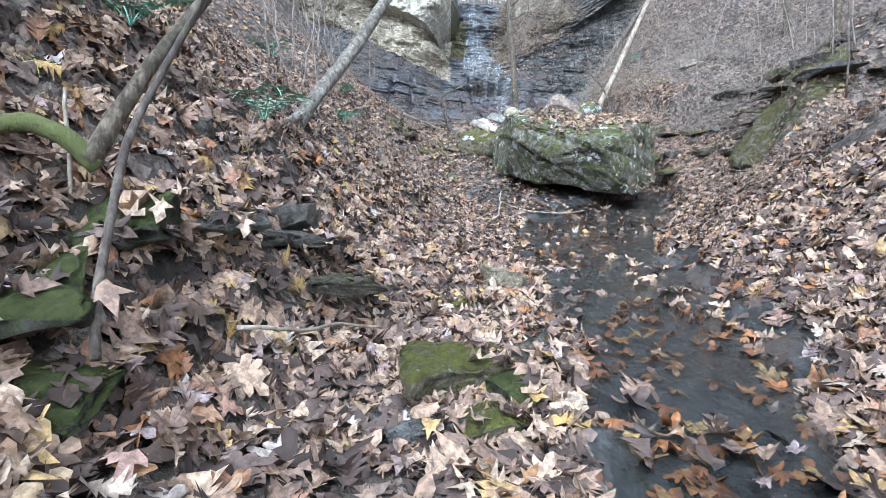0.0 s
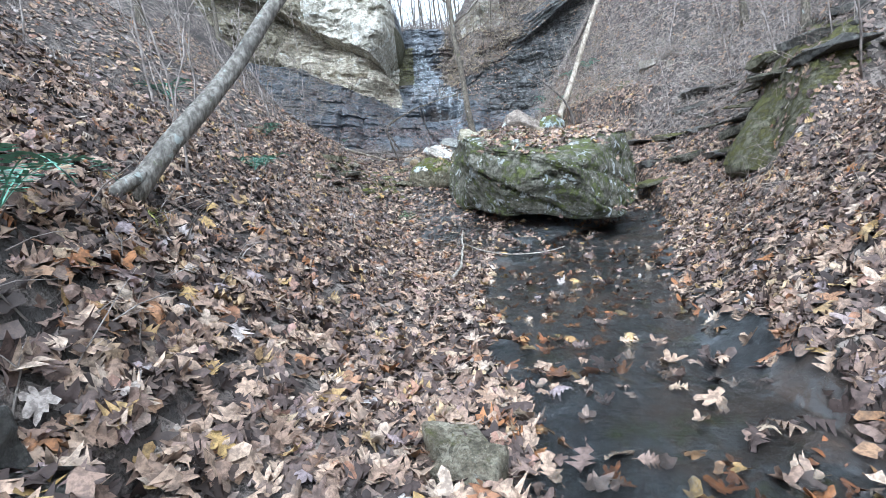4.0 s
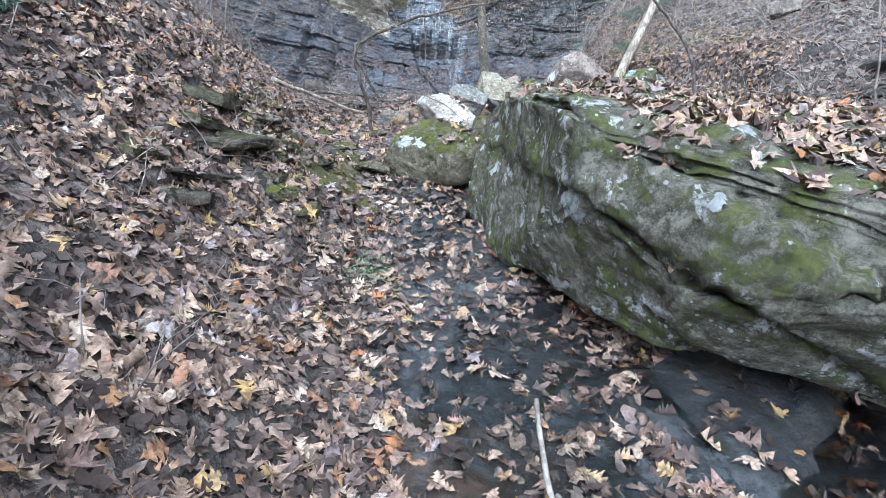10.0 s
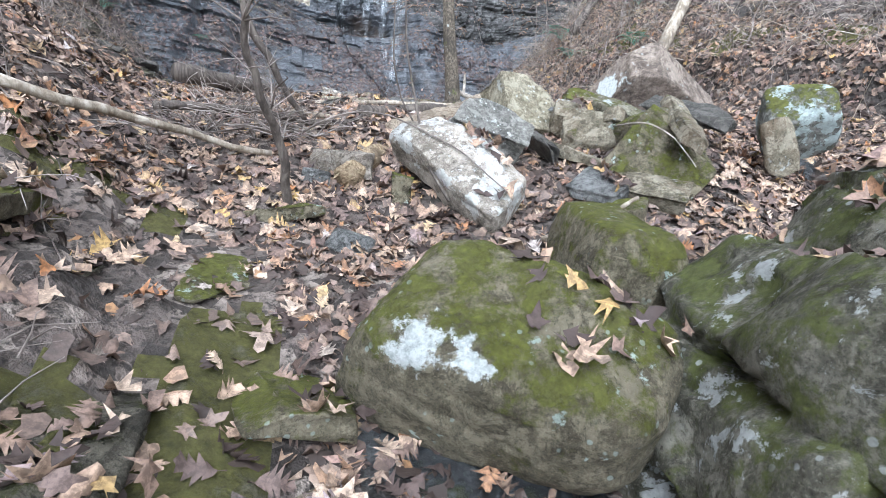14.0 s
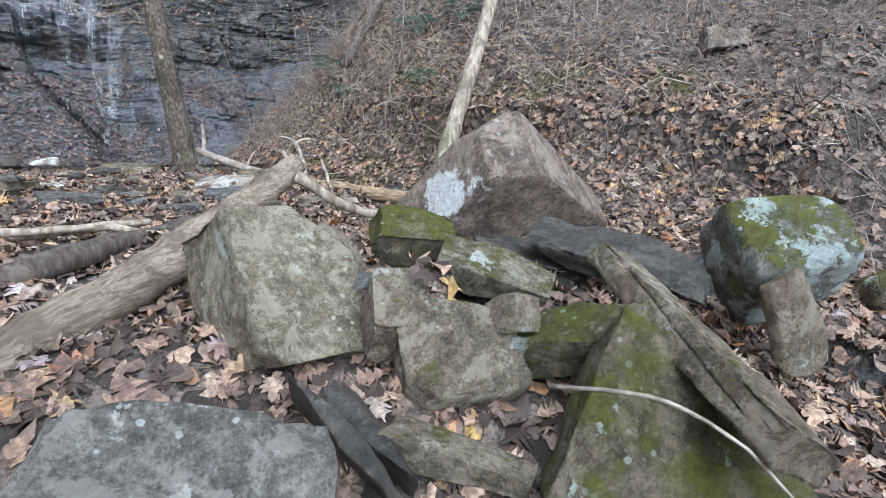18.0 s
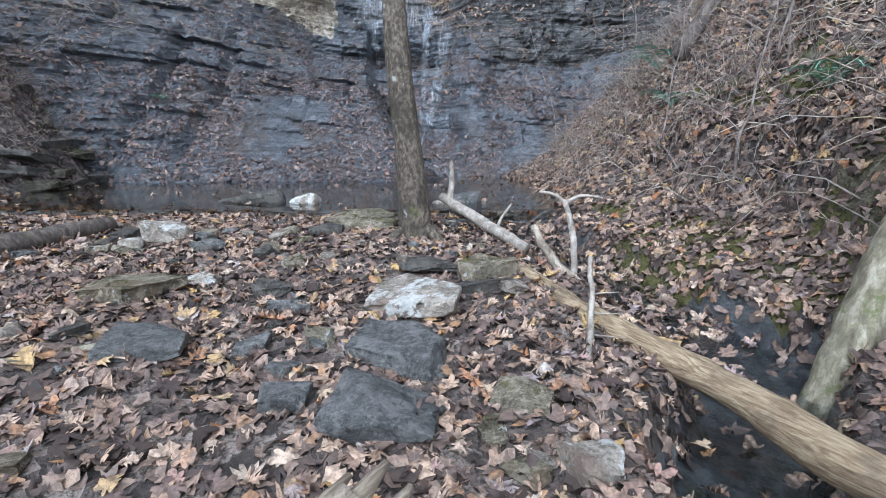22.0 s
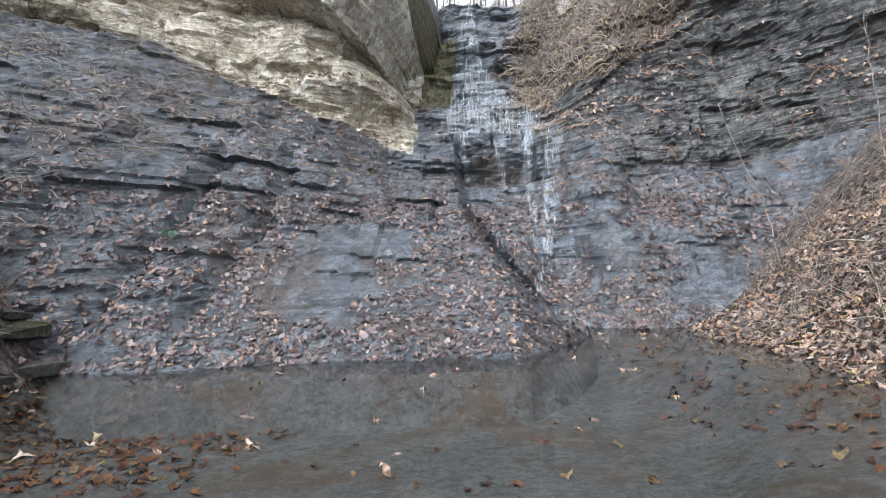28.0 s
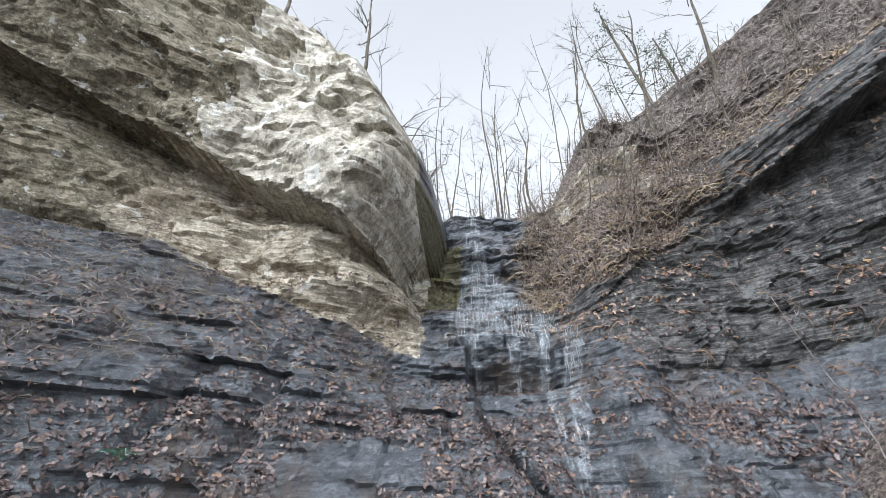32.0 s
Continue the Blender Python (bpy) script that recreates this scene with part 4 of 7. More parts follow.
tagged(new("cliff_top", sub_mesh("cliff_top", is_soil, MAT_LITTER)), "grassy leaf-covered slope along the cliff top", "ground", kind="structure")

# ---- water ----
def stream_sheet():
    ys = np.arange(-9.8, 23.4, 0.07)
    us = np.linspace(-1.25, 1.25, 40)
    U, Yy = np.meshgrid(us, ys)
    Xx = channel(Yy) + U * chan_half(Yy)
    dig = np.interp(Yy, (-10, 9, 11, 13, 16, 22, 23.5), (0.10, 0.10, 0.35, 0.5, 0.42, 0.25, 0.05))
    zz = bed_z(Yy) - dig + 0.075 + 0.012 * fbm(Xx * 4, Yy * 2.5, 0.0, 3, 81)
    return fast_mesh("stream_water", np.stack([Xx, Yy, zz], -1).reshape(-1, 3), grid_faces(len(us), len(ys)), MAT_WATER)


tagged(new("stream", stream_sheet()), "shallow clear stream running over dark rock", "water", kind="structure")
ys = np.arange(8.6, 13.2, 0.07)
us = np.linspace(0.05, 1.75, 26)
U, Yy = np.meshgrid(us, ys)
zz = bed_z(Yy) + 0.012 + 0.03 * fbm(U * 2, Yy * 1.2, 0.0, 3, 83)
tagged(new("trickle", fast_mesh("trickle", np.stack([U, Yy, zz], -1).reshape(-1, 3), grid_faces(len(us), len(ys)), MAT_WATER)), "thin film of water over slabs beside the boulder", "water", kind="structure")
px = np.linspace(-6.5, 8.0, 60)
py = np.linspace(22.6, 33.0, 50)
PX, PY = np.meshgrid(px, py)
tagged(new("pool", fast_mesh("pool", np.stack([PX, PY, PX * 0 + 3.6], -1).reshape(-1, 3), grid_faces(60, 50), MAT_POOL)), "still shallow plunge pool with a silty floor", "water", kind="structure")


def ribbon(keys, width, n, seed, off=0.06, parts=3):
    """A sheet of falling water laid just off the rock along keys of (x, z)."""
    k = np.asarray(keys, float)
    s = np.linspace(0, 1, n)
    t = np.linspace(0, 1, len(k))
    xs, zs = np.interp(s, t, k[:, 0]), np.interp(s, t, k[:, 1])
    xs = xs + 0.05 * fbm(zs * 2.1, zs * 0 + seed, 0.0, 3, seed)
    w = np.interp(s, np.linspace(0, 1, len(width)), width)
    cols = np.linspace(-0.5, 0.5, 7)
    X = xs[:, None] + cols[None, :] * w[:, None]
    Z = np.repeat(zs[:, None], 7, 1)
    Y = cliff_y(X, Z) - off
    Y = np.minimum(Y, np.maximum.accumulate(Y[::-1], 0)[::-1] * 0 + Y)
    return np.stack([X, Y, Z], -1).reshape(-1, 3), grid_faces(7, n)


fall = thing("waterfall", "thin white waterfall running down stepped dark rock", "waterfall", at=(1.4, 39, 14.4))
for nm, keys, width, n, seed in (
        ("upper_fall", ((1.5, 14.6), (1.5, 13.0), (1.55, 11.5)), (0.4, 0.65, 1.0), 70, 1),
        ("cascade", ((1.55, 11.5), (1.75, 10.4), (1.95, 9.7), (2.2, 8.7)), (1.0, 1.7, 2.5, 3.4), 70, 2),
        ("thin_strand", ((3.75, 8.7), (3.7, 7.8), (3.5, 6.9), (3.25, 5.6), (3.0, 4.75)), (0.5, 0.4, 0.34, 0.26, 0.18), 90, 3),
        ("thin_strand", ((1.3, 8.8), (1.3, 8.2), (1.35, 7.4)), (0.3, 0.2, 0.12), 34, 4),
        ("thin_strand", ((2.3, 8.8), (2.35, 8.0), (2.4, 7.0)), (0.4, 0.3, 0.15), 34, 5),
        ("thin_strand", ((3.1, 8.8), (3.1, 7.8), (3.0, 6.4), (2.9, 5.2)), (0.3, 0.25, 0.18, 0.1), 60, 7),
        ("rill", ((3.0, 4.8), (2.75, 4.4), (2.9, 4.05), (3.6, 3.63)), (0.16, 0.2, 0.24, 0.4), 40, 6)):
    v, f = ribbon(keys, width, n, seed)
    part(nm, fast_mesh(nm, v, f, MAT_FOAM), fall)

# ---- the boulders ----
def planes_at(centre, rows):
    """Planes from a normal and a point on each."""
    c = np.asarray(centre, float)
    out = []
    for n, p in rows:
        n = np.asarray(n, float)
        n = n / np.linalg.norm(n)
        out.append((n, float(n @ (np.asarray(p, float) - c))))
    return out


C = (2.5, 10.9, 1.75)
big = rock_mesh("great_boulder", (0, 0, 0), planes_at(C, (
    ((0.0, -0.12, 0.99), (2.5, 11.2, 2.54)), ((0.06, -0.42, 0.9), (2.6, 10.1, 2.36)), ((-0.6, -0.8, 0.12), (1.8, 9.15, 1.6)), ((-1, 0.03, 0.05), (1.13, 11.2, 2.0)),
    ((0.74, -0.67, 0.1), (3.1, 9.1, 1.4)), ((1, -0.1, 0.15), (4.15, 11, 1.6)), ((0.05, 1, 0.2), (2.5, 13.2, 1.8)),
    ((0, 0.2, -1), (2.5, 10, 0.98)), ((-0.35, -0.6, -0.72), (2.2, 9.1, 1.2)), ((-0.8, -0.2, -0.5), (1.15, 10.6, 1.35)), ((-0.6, 0.3, 0.7), (1.4, 12.3, 2.55)))),
    MAT_BOULDER, 6, 17, 0.04, 0.17, 0.40, 5, (0.45, -0.15, 0.88))
bo = new("great_boulder", big)
bo.location = C
tagged(bo, "huge moss and lichen covered boulder overhanging the stream", "boulder")

C2 = (3.4, 16.2, 3.4)
pk = new("peaked_block", rock_mesh("peaked_block", (0, 0, 0), planes_at(C2, (
    ((-0.18, -0.8, 0.57), (3.1, 16.06, 3.74)), ((0.34, -0.8, 0.48), (3.34, 16.03, 3.8)), ((-0.9, -0.1, 0.28), (2.88, 16.32, 3.3)), ((-0.15, -0.75, -0.62), (3.11, 15.88, 3.46)),
    ((0.02, 0.72, 0.7), (3.36, 16.1, 3.82)), ((0.55, 0.1, 0.82), (3.4, 16.05, 3.81)), ((0, 0, -1), (3.4, 16.3, 2.95)), ((0.1, 1, 0), (3.4, 16.62, 3.3)), ((1, 0.1, 0.1), (4.08, 15.9, 3.2)), ((-0.5, 0.1, 0.86), (3.05, 16.1, 3.71)))),
    MAT_PEAK, 5, 45, 0.009, 0.008, 0.2, 8))
pk.location = C2
tagged(pk, "large angular purple-brown block with a lichen crust", "rock")


def laid(name, label, centre, along, face, size, mat, seed, hard=34, cuts=3, rough=0.014, strata=0.012, thick=0.1, level=5, jit=0.12, cut=0.8, group=""):
    """A slab or block laid by its long direction and the way its broad face looks; size: along, across, thick."""
    rnd = np.random.RandomState(seed + 3)
    u = np.asarray(along, float) / np.linalg.norm(along)
    n = np.asarray(face, float)
    n = n - (n @ u) * u
    n /= np.linalg.norm(n)
    m = np.stack([u, np.cross(n, u), n], 1)
    h = np.asarray(size, float) / 2
    planes = []
    for a in range(3):
        for sg in (-1, 1):
            q = np.zeros(3)
            q[a] = sg
            q += rnd.uniform(-jit, jit, 3) * 1.7
            planes.append((m @ q, h[a]))
    for _ in range(cuts + 4):
        q = rnd.choice([-1, 1], 3) * rnd.uniform(0.05, 1, 3) / h
        q /= np.linalg.norm(q)
        planes.append((m @ q, float((np.abs(q) * h).sum()) * rnd.uniform(cut - 0.08, cut + 0.06)))
    ob = new(name, rock_mesh(name, (0, 0, 0), planes, mat, level, hard if hard <= 13 else hard * 0.72, rough * 1.7, strata, thick, seed, n))
    ob.location = centre
    return tagged(ob, label, "rock", group)


laid("pale_slab", "long pale pinkish sandstone slab blotched with white lichen", (1.0, 14.72, 2.61), (0.52, -0.74, -0.42), (-0.15, -0.56, 0.81), (1.06, 0.46, 0.32), MAT_LICHEN, 4, 30, 3, 0.016, 0.015, 0.16)
laid("cracked_block", "grey sandstone block spotted with pale lichen", (1.34, 15.08, 2.86), (0.93, -0.2, -0.3), (-0.1, -0.66, 0.74), (0.52, 0.34, 0.34), MAT_CRACKED, 5, 34, 3, 0.022, 0.03, 0.1)
laid("tent_rock", "big olive-grey block with a flat pale lichened face", (1.8, 15.84, 3.06), (0.98, 0.12, -0.08), (0.0, -0.86, 0.5), (0.42, 0.56, 0.42), MAT_TENT, 6, 36, 3, 0.016, 0.015, 0.14)
laid("tilted_stone", "grey stone leaning behind the pale block", (2.12, 15.98, 3.13), (0.5, 0.2, -0.8), (0.3, -0.8, 0.4), (0.3, 0.2, 0.18), MAT_GREY, 12, 34, 3, level=4)
laid("moss_slab", "big dark flat slab with patches of bright moss", (2.47, 14.68, 2.72), (0.6, -0.62, -0.42), (-0.5, -0.5, 0.72), (0.62, 0.52, 0.2), MAT_MOSSY, 16, 34, 4, 0.014, 0.012, 0.1)
laid("standing_slab", "long tilted plank of grey stone with a dark underside", (2.67, 14.72, 3.02), (-0.45, -0.8, -0.38), (0.35, -0.5, 0.8), (0.98, 0.17, 0.12), MAT_GREY, 17, 40, 2, 0.016, 0.01, 0.06, 5, 0.06)
laid("dark_slab", "dark broken slab edge above the leaves", (3.22, 15.34, 3.13), (0.3, -0.72, -0.25), (-0.3, -0.4, 0.86), (0.72, 0.26, 0.14), MAT_DARK, 15, 36, 4, 0.02, 0.02, 0.05)
laid("dark_slab", "dark wet stone ledge under the peaked block", (3.0, 15.72, 3.08), (0.8, -0.5, 0), (-0.2, -0.3, 0.9), (0.5, 0.3, 0.12), MAT_DARK, 18, 36, 4, 0.02, 0.02, 0.05)
laid("leaning_shard", "thin dark shard of slate leaning between the blocks", (1.76, 15.2, 2.8), (0.1, -0.88, -0.42), (0.85, 0.1, 0.4), (0.6, 0.14, 0.05), MAT_DARK, 19, 40, 2, level=4)
laid("leaning_shard", "thin dark shard of slate leaning between the blocks", (1.85, 15.14, 2.75), (0.15, -0.85, -0.4), (0.8, 0.2, 0.5), (0.52, 0.16, 0.05), MAT_DARK, 20, 40, 2, level=4)
laid("leaning_shard", "grey shard of stone in the leaves", (2.04, 15.02, 2.72), (0.5, -0.75, -0.3), (0.3, -0.3, 0.85), (0.36, 0.13, 0.08), MAT_GREY, 21, 36, 3, level=4)
laid("lichen_block", "olive stone with a white lichen patch", (2.54, 15.48, 3.12), (0.72, -0.62, -0.3), (-0.2, -0.45, 0.86), (0.46, 0.24, 0.13), MAT_LICHENED, 6, 32, 3, level=5)
laid("mossy_block", "small square rock topped with moss", (2.6, 16.05, 3.2), (0.95, -0.2, -0.15), (-0.1, -0.5, 0.85), (0.36, 0.26, 0.2), MAT_MOSSY, 5, 24, 3, level=5)
laid("fore_block", "olive-brown block among leaves", (2.16, 15.47, 3.0), (0.9, -0.25, -0.2), (-0.15, -0.55, 0.8), (0.34, 0.3, 0.2), MAT_GREY, 9, 34, 3, level=5)
laid("fore_stone", "rounded olive stone with a split face", (2.27, 15.27, 2.86), (0.8, -0.55, 0.1), (-0.2, -0.7, 0.66), (0.42, 0.26, 0.26), MAT_GREY, 10, 18, 4, level=5)
laid("fore_stone", "mossy bread-shaped stone under the long slab", (2.52, 15.0, 2.97), (0.5, -0.8, 0.2), (-0.3, -0.3, 0.9), (0.42, 0.2, 0.17), MAT_MOSSY, 11, 13, 4, level=5)
laid("fore_stone", "small eight-sided grey stone", (2.4, 15.17, 3.03), (0.7, -0.6, 0.1), (-0.3, -0.7, 0.6), (0.16, 0.15, 0.13), MAT_GREY, 12, 26, 5, level=4)
laid("flat_slate", "thin grey slate lying flat", (2.24, 15.68, 3.09), (0.95, -0.3, 0.02), (0, -0.2, 0.97), (0.38, 0.16, 0.045), MAT_SLATE, 7, 36, 3, level=4)
laid("flat_slate", "thin grey slate lying flat", (2.45, 15.6, 3.08), (0.9, -0.4, -0.1), (0, -0.2, 0.97), (0.2, 0.12, 0.05), MAT_SLATE, 8, 36, 3, level=4)
laid("flat_stone", "flat grey stone with leaves on it", (1.94, 14.56, 2.52), (0.55, -0.8, -0.15), (-0.15, -0.35, 0.92), (0.34, 0.26, 0.11), MAT_SLATE, 16, 34, 4, level=5)
laid("mossy_stone", "low mossy stone among leaves", (2.0, 14.28, 2.4), (0.8, -0.5, 0), (-0.1, -0.3, 0.94), (0.3, 0.18, 0.12), MAT_MOSSY, 17, 14, 3, level=4)
laid("under_stone", "grey block under the moss slab", (2.32, 14.5, 2.5), (0.8, -0.6, 0), (-0.3, -0.4, 0.85), (0.4, 0.3, 0.22), MAT_GREY, 18, 26, 4, level=4)
laid("lichen_boulder", "mossy boulder with a blue-white lichen face", (3.95, 14.92, 3.1), (0.75, -0.62, 0.1), (-0.4, -0.6, 0.66), (0.62, 0.5, 0.5), MAT_BLUE, 24, 15, 4, 0.03, 0.02, level=5)
laid("upright_flake", "upright grey flake at the foot of the lichened boulder", (3.6, 14.72, 2.86), (0.3, -0.3, -0.9), (-0.4, -0.85, 0.2), (0.4, 0.2, 0.09), MAT_GREY, 25, 34, 3, level=4)
# thin bedded ledges stepping up the left bank
rl = np.random.RandomState(15)


def bank_x(y, z, side):
    """Where a bank's surface reaches the height z, going out from the stream."""
    x = float(toe(RIGHT_TOE if side > 0 else LEFT_TOE, y)) + side * np.arange(-0.3, 6, 0.05)
    h = ground_z(x, np.full(len(x), y))
    k = np.argmax(h > z)
    return float(x[k])


def beds(name, label, group, side, y0, y1, dy, levels, size, mats, gone, jut, seed):
    """Beds of rock that crop out along a bank, one above another, each broken into slabs."""
    for k, z in enumerate(levels):
        for q, y in enumerate(np.arange(y0, y1, dy)):
            y = float(y) + rl.uniform(-0.2, 0.2) * dy
            if rl.rand() < gone:
                continue
            x = bank_x(y, z + rl.uniform(-0.03, 0.03), side) + side * rl.uniform(-0.06, 0.1)
            ln, wd, th = dy * rl.uniform(*size[0]), rl.uniform(*size[1]), rl.uniform(*size[2])
            laid(name, label, (x + side * (wd / 2 - jut), y, z), (rl.uniform(-0.2, 0.2), 1, rl.uniform(-0.05, 0.05)), (-side * 0.14 + rl.uniform(-0.06, 0.06), -0.06, 1), (ln, wd, th), mats[(k * 2 + q) % len(mats)], seed + 20 * k + q, 38, 5, 0.02, 0.016, 0.05, 4, 0.12, 0.78, group)


beds("bank_ledge", "thin mossy ledge of bedded rock in the bank", "ledges of the near bank", -1, 10.9, 14.4, 0.62, (1.62, 1.74, 1.86, 1.98, 2.1, 2.22, 2.36, 2.5), ((0.9, 1.5), (0.3, 0.5), (0.06, 0.11)), (MAT_GREY, MAT_MOSSBANK, MAT_LEDGE, MAT_MOSSY, MAT_LEDGE), 0.28, 0.1, 700)
beds("shore_ledge", "dark bedded ledge jutting from the bank by the pool", "ledges beside the pool", -1, 22.6, 29.2, 1.0, (3.7, 3.9, 4.15, 4.4, 4.7, 5.1, 5.5), ((0.8, 1.5), (0.4, 0.8), (0.10, 0.2)), (MAT_LEDGE, MAT_DARK, MAT_DARK), 0.3, 0.14, 760)
beds("rock_ledge", "dark bedded ledge jutting from the leafy stream bank", "ledges of the far bank", 1, 9.7, 14.6, 0.95, (1.35, 1.75, 2.1, 2.4, 2.75, 3.1, 3.5), ((0.8, 1.6), (0.45, 0.9), (0.09, 0.18)), (MAT_LEDGE, MAT_DARK, MAT_MOSSBANK, MAT_DARK), 0.3, 0.28, 860)
beds("rock_ledge", "dark bedded ledge above the mossy face", "ledges of the far bank", 1, 6.4, 9.6, 0.9, (2.7, 3.05, 3.4), ((0.8, 1.5), (0.4, 0.7), (0.09, 0.16)), (MAT_DARK, MAT_LEDGE), 0.25, 0.2, 960)
laid("moss_slab", "broad flat rock face covered in olive moss", (5.2, 8.35, 1.8), (0.1, -1.0, -0.05), (-0.84, -0.12, 0.53), (1.15, 1.35, 0.3), MAT_MOSSBANK, 970, 30, 3, 0.02, 0.015, 0.12, 5, 0.05)
# mossy ledges at the start of the walk
for c, sz, mt, sd, lab in (((-1.2, 1.24, 0.4), (0.62, 0.56, 0.2), MAT_MOSSBED, 980, "dark ledge under a thick green moss cushion"), ((-1.3, 1.28, 0.6), (0.5, 0.5, 0.2), MAT_MOSSBED, 981, "dark ledge under a thick green moss cushion"),
                           ((-1.16, 1.78, 0.78), (0.34, 0.3, 0.14), MAT_MOSSBED, 982, "mossy ledge stone at the foot of the tree"), ((-1.3, 1.8, 0.72), (0.4, 0.4, 0.18), MAT_DARK, 983, "dark wet ledge stone in the bank"), ((-1.0, 2.2, 0.78), (0.34, 0.26, 0.07), MAT_DARK, 984, "thin dark ledge over leaves"),
                           ((-1.05, 1.42, 0.22), (0.5, 0.4, 0.16), MAT_DARK, 985, "dark wet ledge stone in the bank"), ((0.07, 2.12, 0.17), (0.48, 0.42, 0.10), MAT_MOSSY, 986, "low dark slab with green moss in the leaves"), ((0.36, 2.25, 0.16), (0.32, 0.22, 0.08), MAT_DARK, 987, "dark wet slab at the stream edge"),
                           ((-0.1, 1.66, 0.1), (0.3, 0.24, 0.08), MAT_SLATE, 988, "grey slate showing through the leaves"), ((0.12, 1.66, 0.1), (0.28, 0.22, 0.09), MAT_MOSSY, 989, "green-tinged stone among the leaves"), ((0.28, 1.9, 0.13), (0.2, 0.2, 0.09), MAT_MOSSBED, 990, "mossy stone at the stream edge"),
                           ((-0.8, 2.8, 0.64), (0.5, 0.3, 0.07), MAT_DARK, 991, "thin dark ledge over leaves"), ((-0.5, 2.45, 0.45), (0.4, 0.24, 0.06), MAT_LEDGE, 992, "thin dark ledge over leaves")):
    laid("moss_ledge", lab, c, (0.9, 0.35, 0.02), (0.12, -0.12, 1), sz, mt, sd, 20, 4, 0.04, 0.03, 0.05, 5, 0.14, 0.78, "ledges at the start")

laid("mossy_boulder", "rounded boulder capped with yellow-green moss and lichen", (0.7, 12.95, 2.02), (0.75, -0.6, -0.25), (-0.2, -0.3, 0.93), (1.1, 0.64, 0.52), MAT_MOSSY, 1, 6, 4, 0.03, 0.02, 0.12, 5, 0.1)
rock("wedged_rock", "mossy rock wedged against the great boulder", (1.36, 13.35, 2.15), (0.42, 0.5, 0.65), MAT_MOSSY, rz=-15, seed=2, hard=8, cuts=4)
rock("lower_rock", "grey-green rock at the foot of the boulder", (1.32, 12.35, 1.85), (0.5, 0.7, 0.62), MAT_BOULDER, rz=-12, seed=3, level=5, hard=9)
rock("low_stone", "dark rounded stone behind the boulder", (5.83, 14.82, 2.59), (0.43, 0.30, 0.24), MAT_MOSSY, rz=-38, rx=0, ry=0, seed=20, hard=8)
rock("side_stone", "dark angular stone in leaf litter", (0.08, 15.00, 2.50), (0.18, 0.14, 0.10), MAT_SLATE, rz=-10, rx=0, ry=0, seed=22, hard=28)
rock("side_stone", "dark angular stone in leaf litter", (0.25, 15.17, 2.59), (0.14, 0.10, 0.10), MAT_SLATE, rz=-34, rx=0, ry=0, seed=23, hard=28)
rock("under_flake", "thin mossy flake standing under the slab", (0.63, 14.73, 2.45), (0.12, 0.05, 0.24), MAT_MOSSY, rz=-22, rx=0, ry=0, seed=24, hard=28)
rock("moss_lump", "mossy stone below the pale slab", (1.08, 14.63, 2.37), (0.37, 0.18, 0.11), MAT_MOSSY, rz=-22, rx=0, ry=0, seed=25, hard=9)
rock("ledge_stone", "thin mossy ledge of rock", (-0.06, 14.68, 2.31), (0.40, 0.32, 0.08), MAT_MOSSY, rz=2, rx=0, ry=0, seed=26, hard=28)
rock("brown_stone", "flat brown stone on leaves", (0.29, 15.13, 2.60), (0.44, 0.31, 0.15), MAT_BROWN, rz=-13, rx=0, ry=0, seed=27, hard=26)
rock("blue_stone", "smooth blue-grey stone on leaves", (0.27, 14.26, 2.19), (0.25, 0.20, 0.12), MAT_SLATE, rz=-13, rx=0, ry=0, seed=28, hard=10)
rock("floor_stone", "low rock crusted with white lichen", (2.73, 19.82, 3.34), (0.62, 0.46, 0.19), MAT_LICHEN, rz=-1, rx=0, ry=0, seed=31, hard=26, level=3)
rock("floor_stone", "broad flat grey-brown slab", (3.24, 20.27, 3.42), (0.44, 0.33, 0.17), MAT_GREY, rz=4, rx=0, ry=0, seed=32, hard=26, level=3)
rock("floor_stone", "dark low slab at the slab's edge", (2.93, 20.57, 3.39), (0.54, 0.41, 0.10), MAT_DARK, rz=-6, rx=0, ry=0, seed=33, hard=26, level=3)
rock("floor_stone", "dark squarish stone in leaves", (3.13, 19.96, 3.37), (0.24, 0.18, 0.11), MAT_DARK, rz=4, rx=0, ry=0, seed=34, hard=26, level=3)
rock("floor_stone", "large dark blue-grey stone", (2.67, 19.16, 3.26), (0.48, 0.36, 0.16), MAT_SLATE, rz=-16, rx=0, ry=0, seed=35, hard=26, level=3)
rock("floor_stone", "pale blue-grey flat stone", (1.23, 20.18, 3.37), (0.21, 0.16, 0.10), MAT_LICHEN, rz=-6, rx=0, ry=0, seed=36, hard=26, level=3)
rock("floor_stone", "dark grey stone in leaves", (1.72, 20.15, 3.32), (0.25, 0.19, 0.09), MAT_DARK, rz=10, rx=0, ry=0, seed=37, hard=26, level=3)
rock("floor_stone", "dark grey stone in leaves", (1.86, 19.94, 3.25), (0.21, 0.16, 0.08), MAT_SLATE, rz=-22, rx=0, ry=0, seed=38, hard=26, level=3)
rock("floor_stone", "dark flat slate in leaves", (1.35, 19.35, 3.27), (0.16, 0.12, 0.08), MAT_SLATE, rz=-26, rx=0, ry=0, seed=39, hard=26, level=3)
rock("floor_stone", "narrow upright slate in leaves", (1.85, 19.25, 3.21), (0.10, 0.07, 0.09), MAT_SLATE, rz=-10, rx=0, ry=0, seed=40, hard=26, level=3)
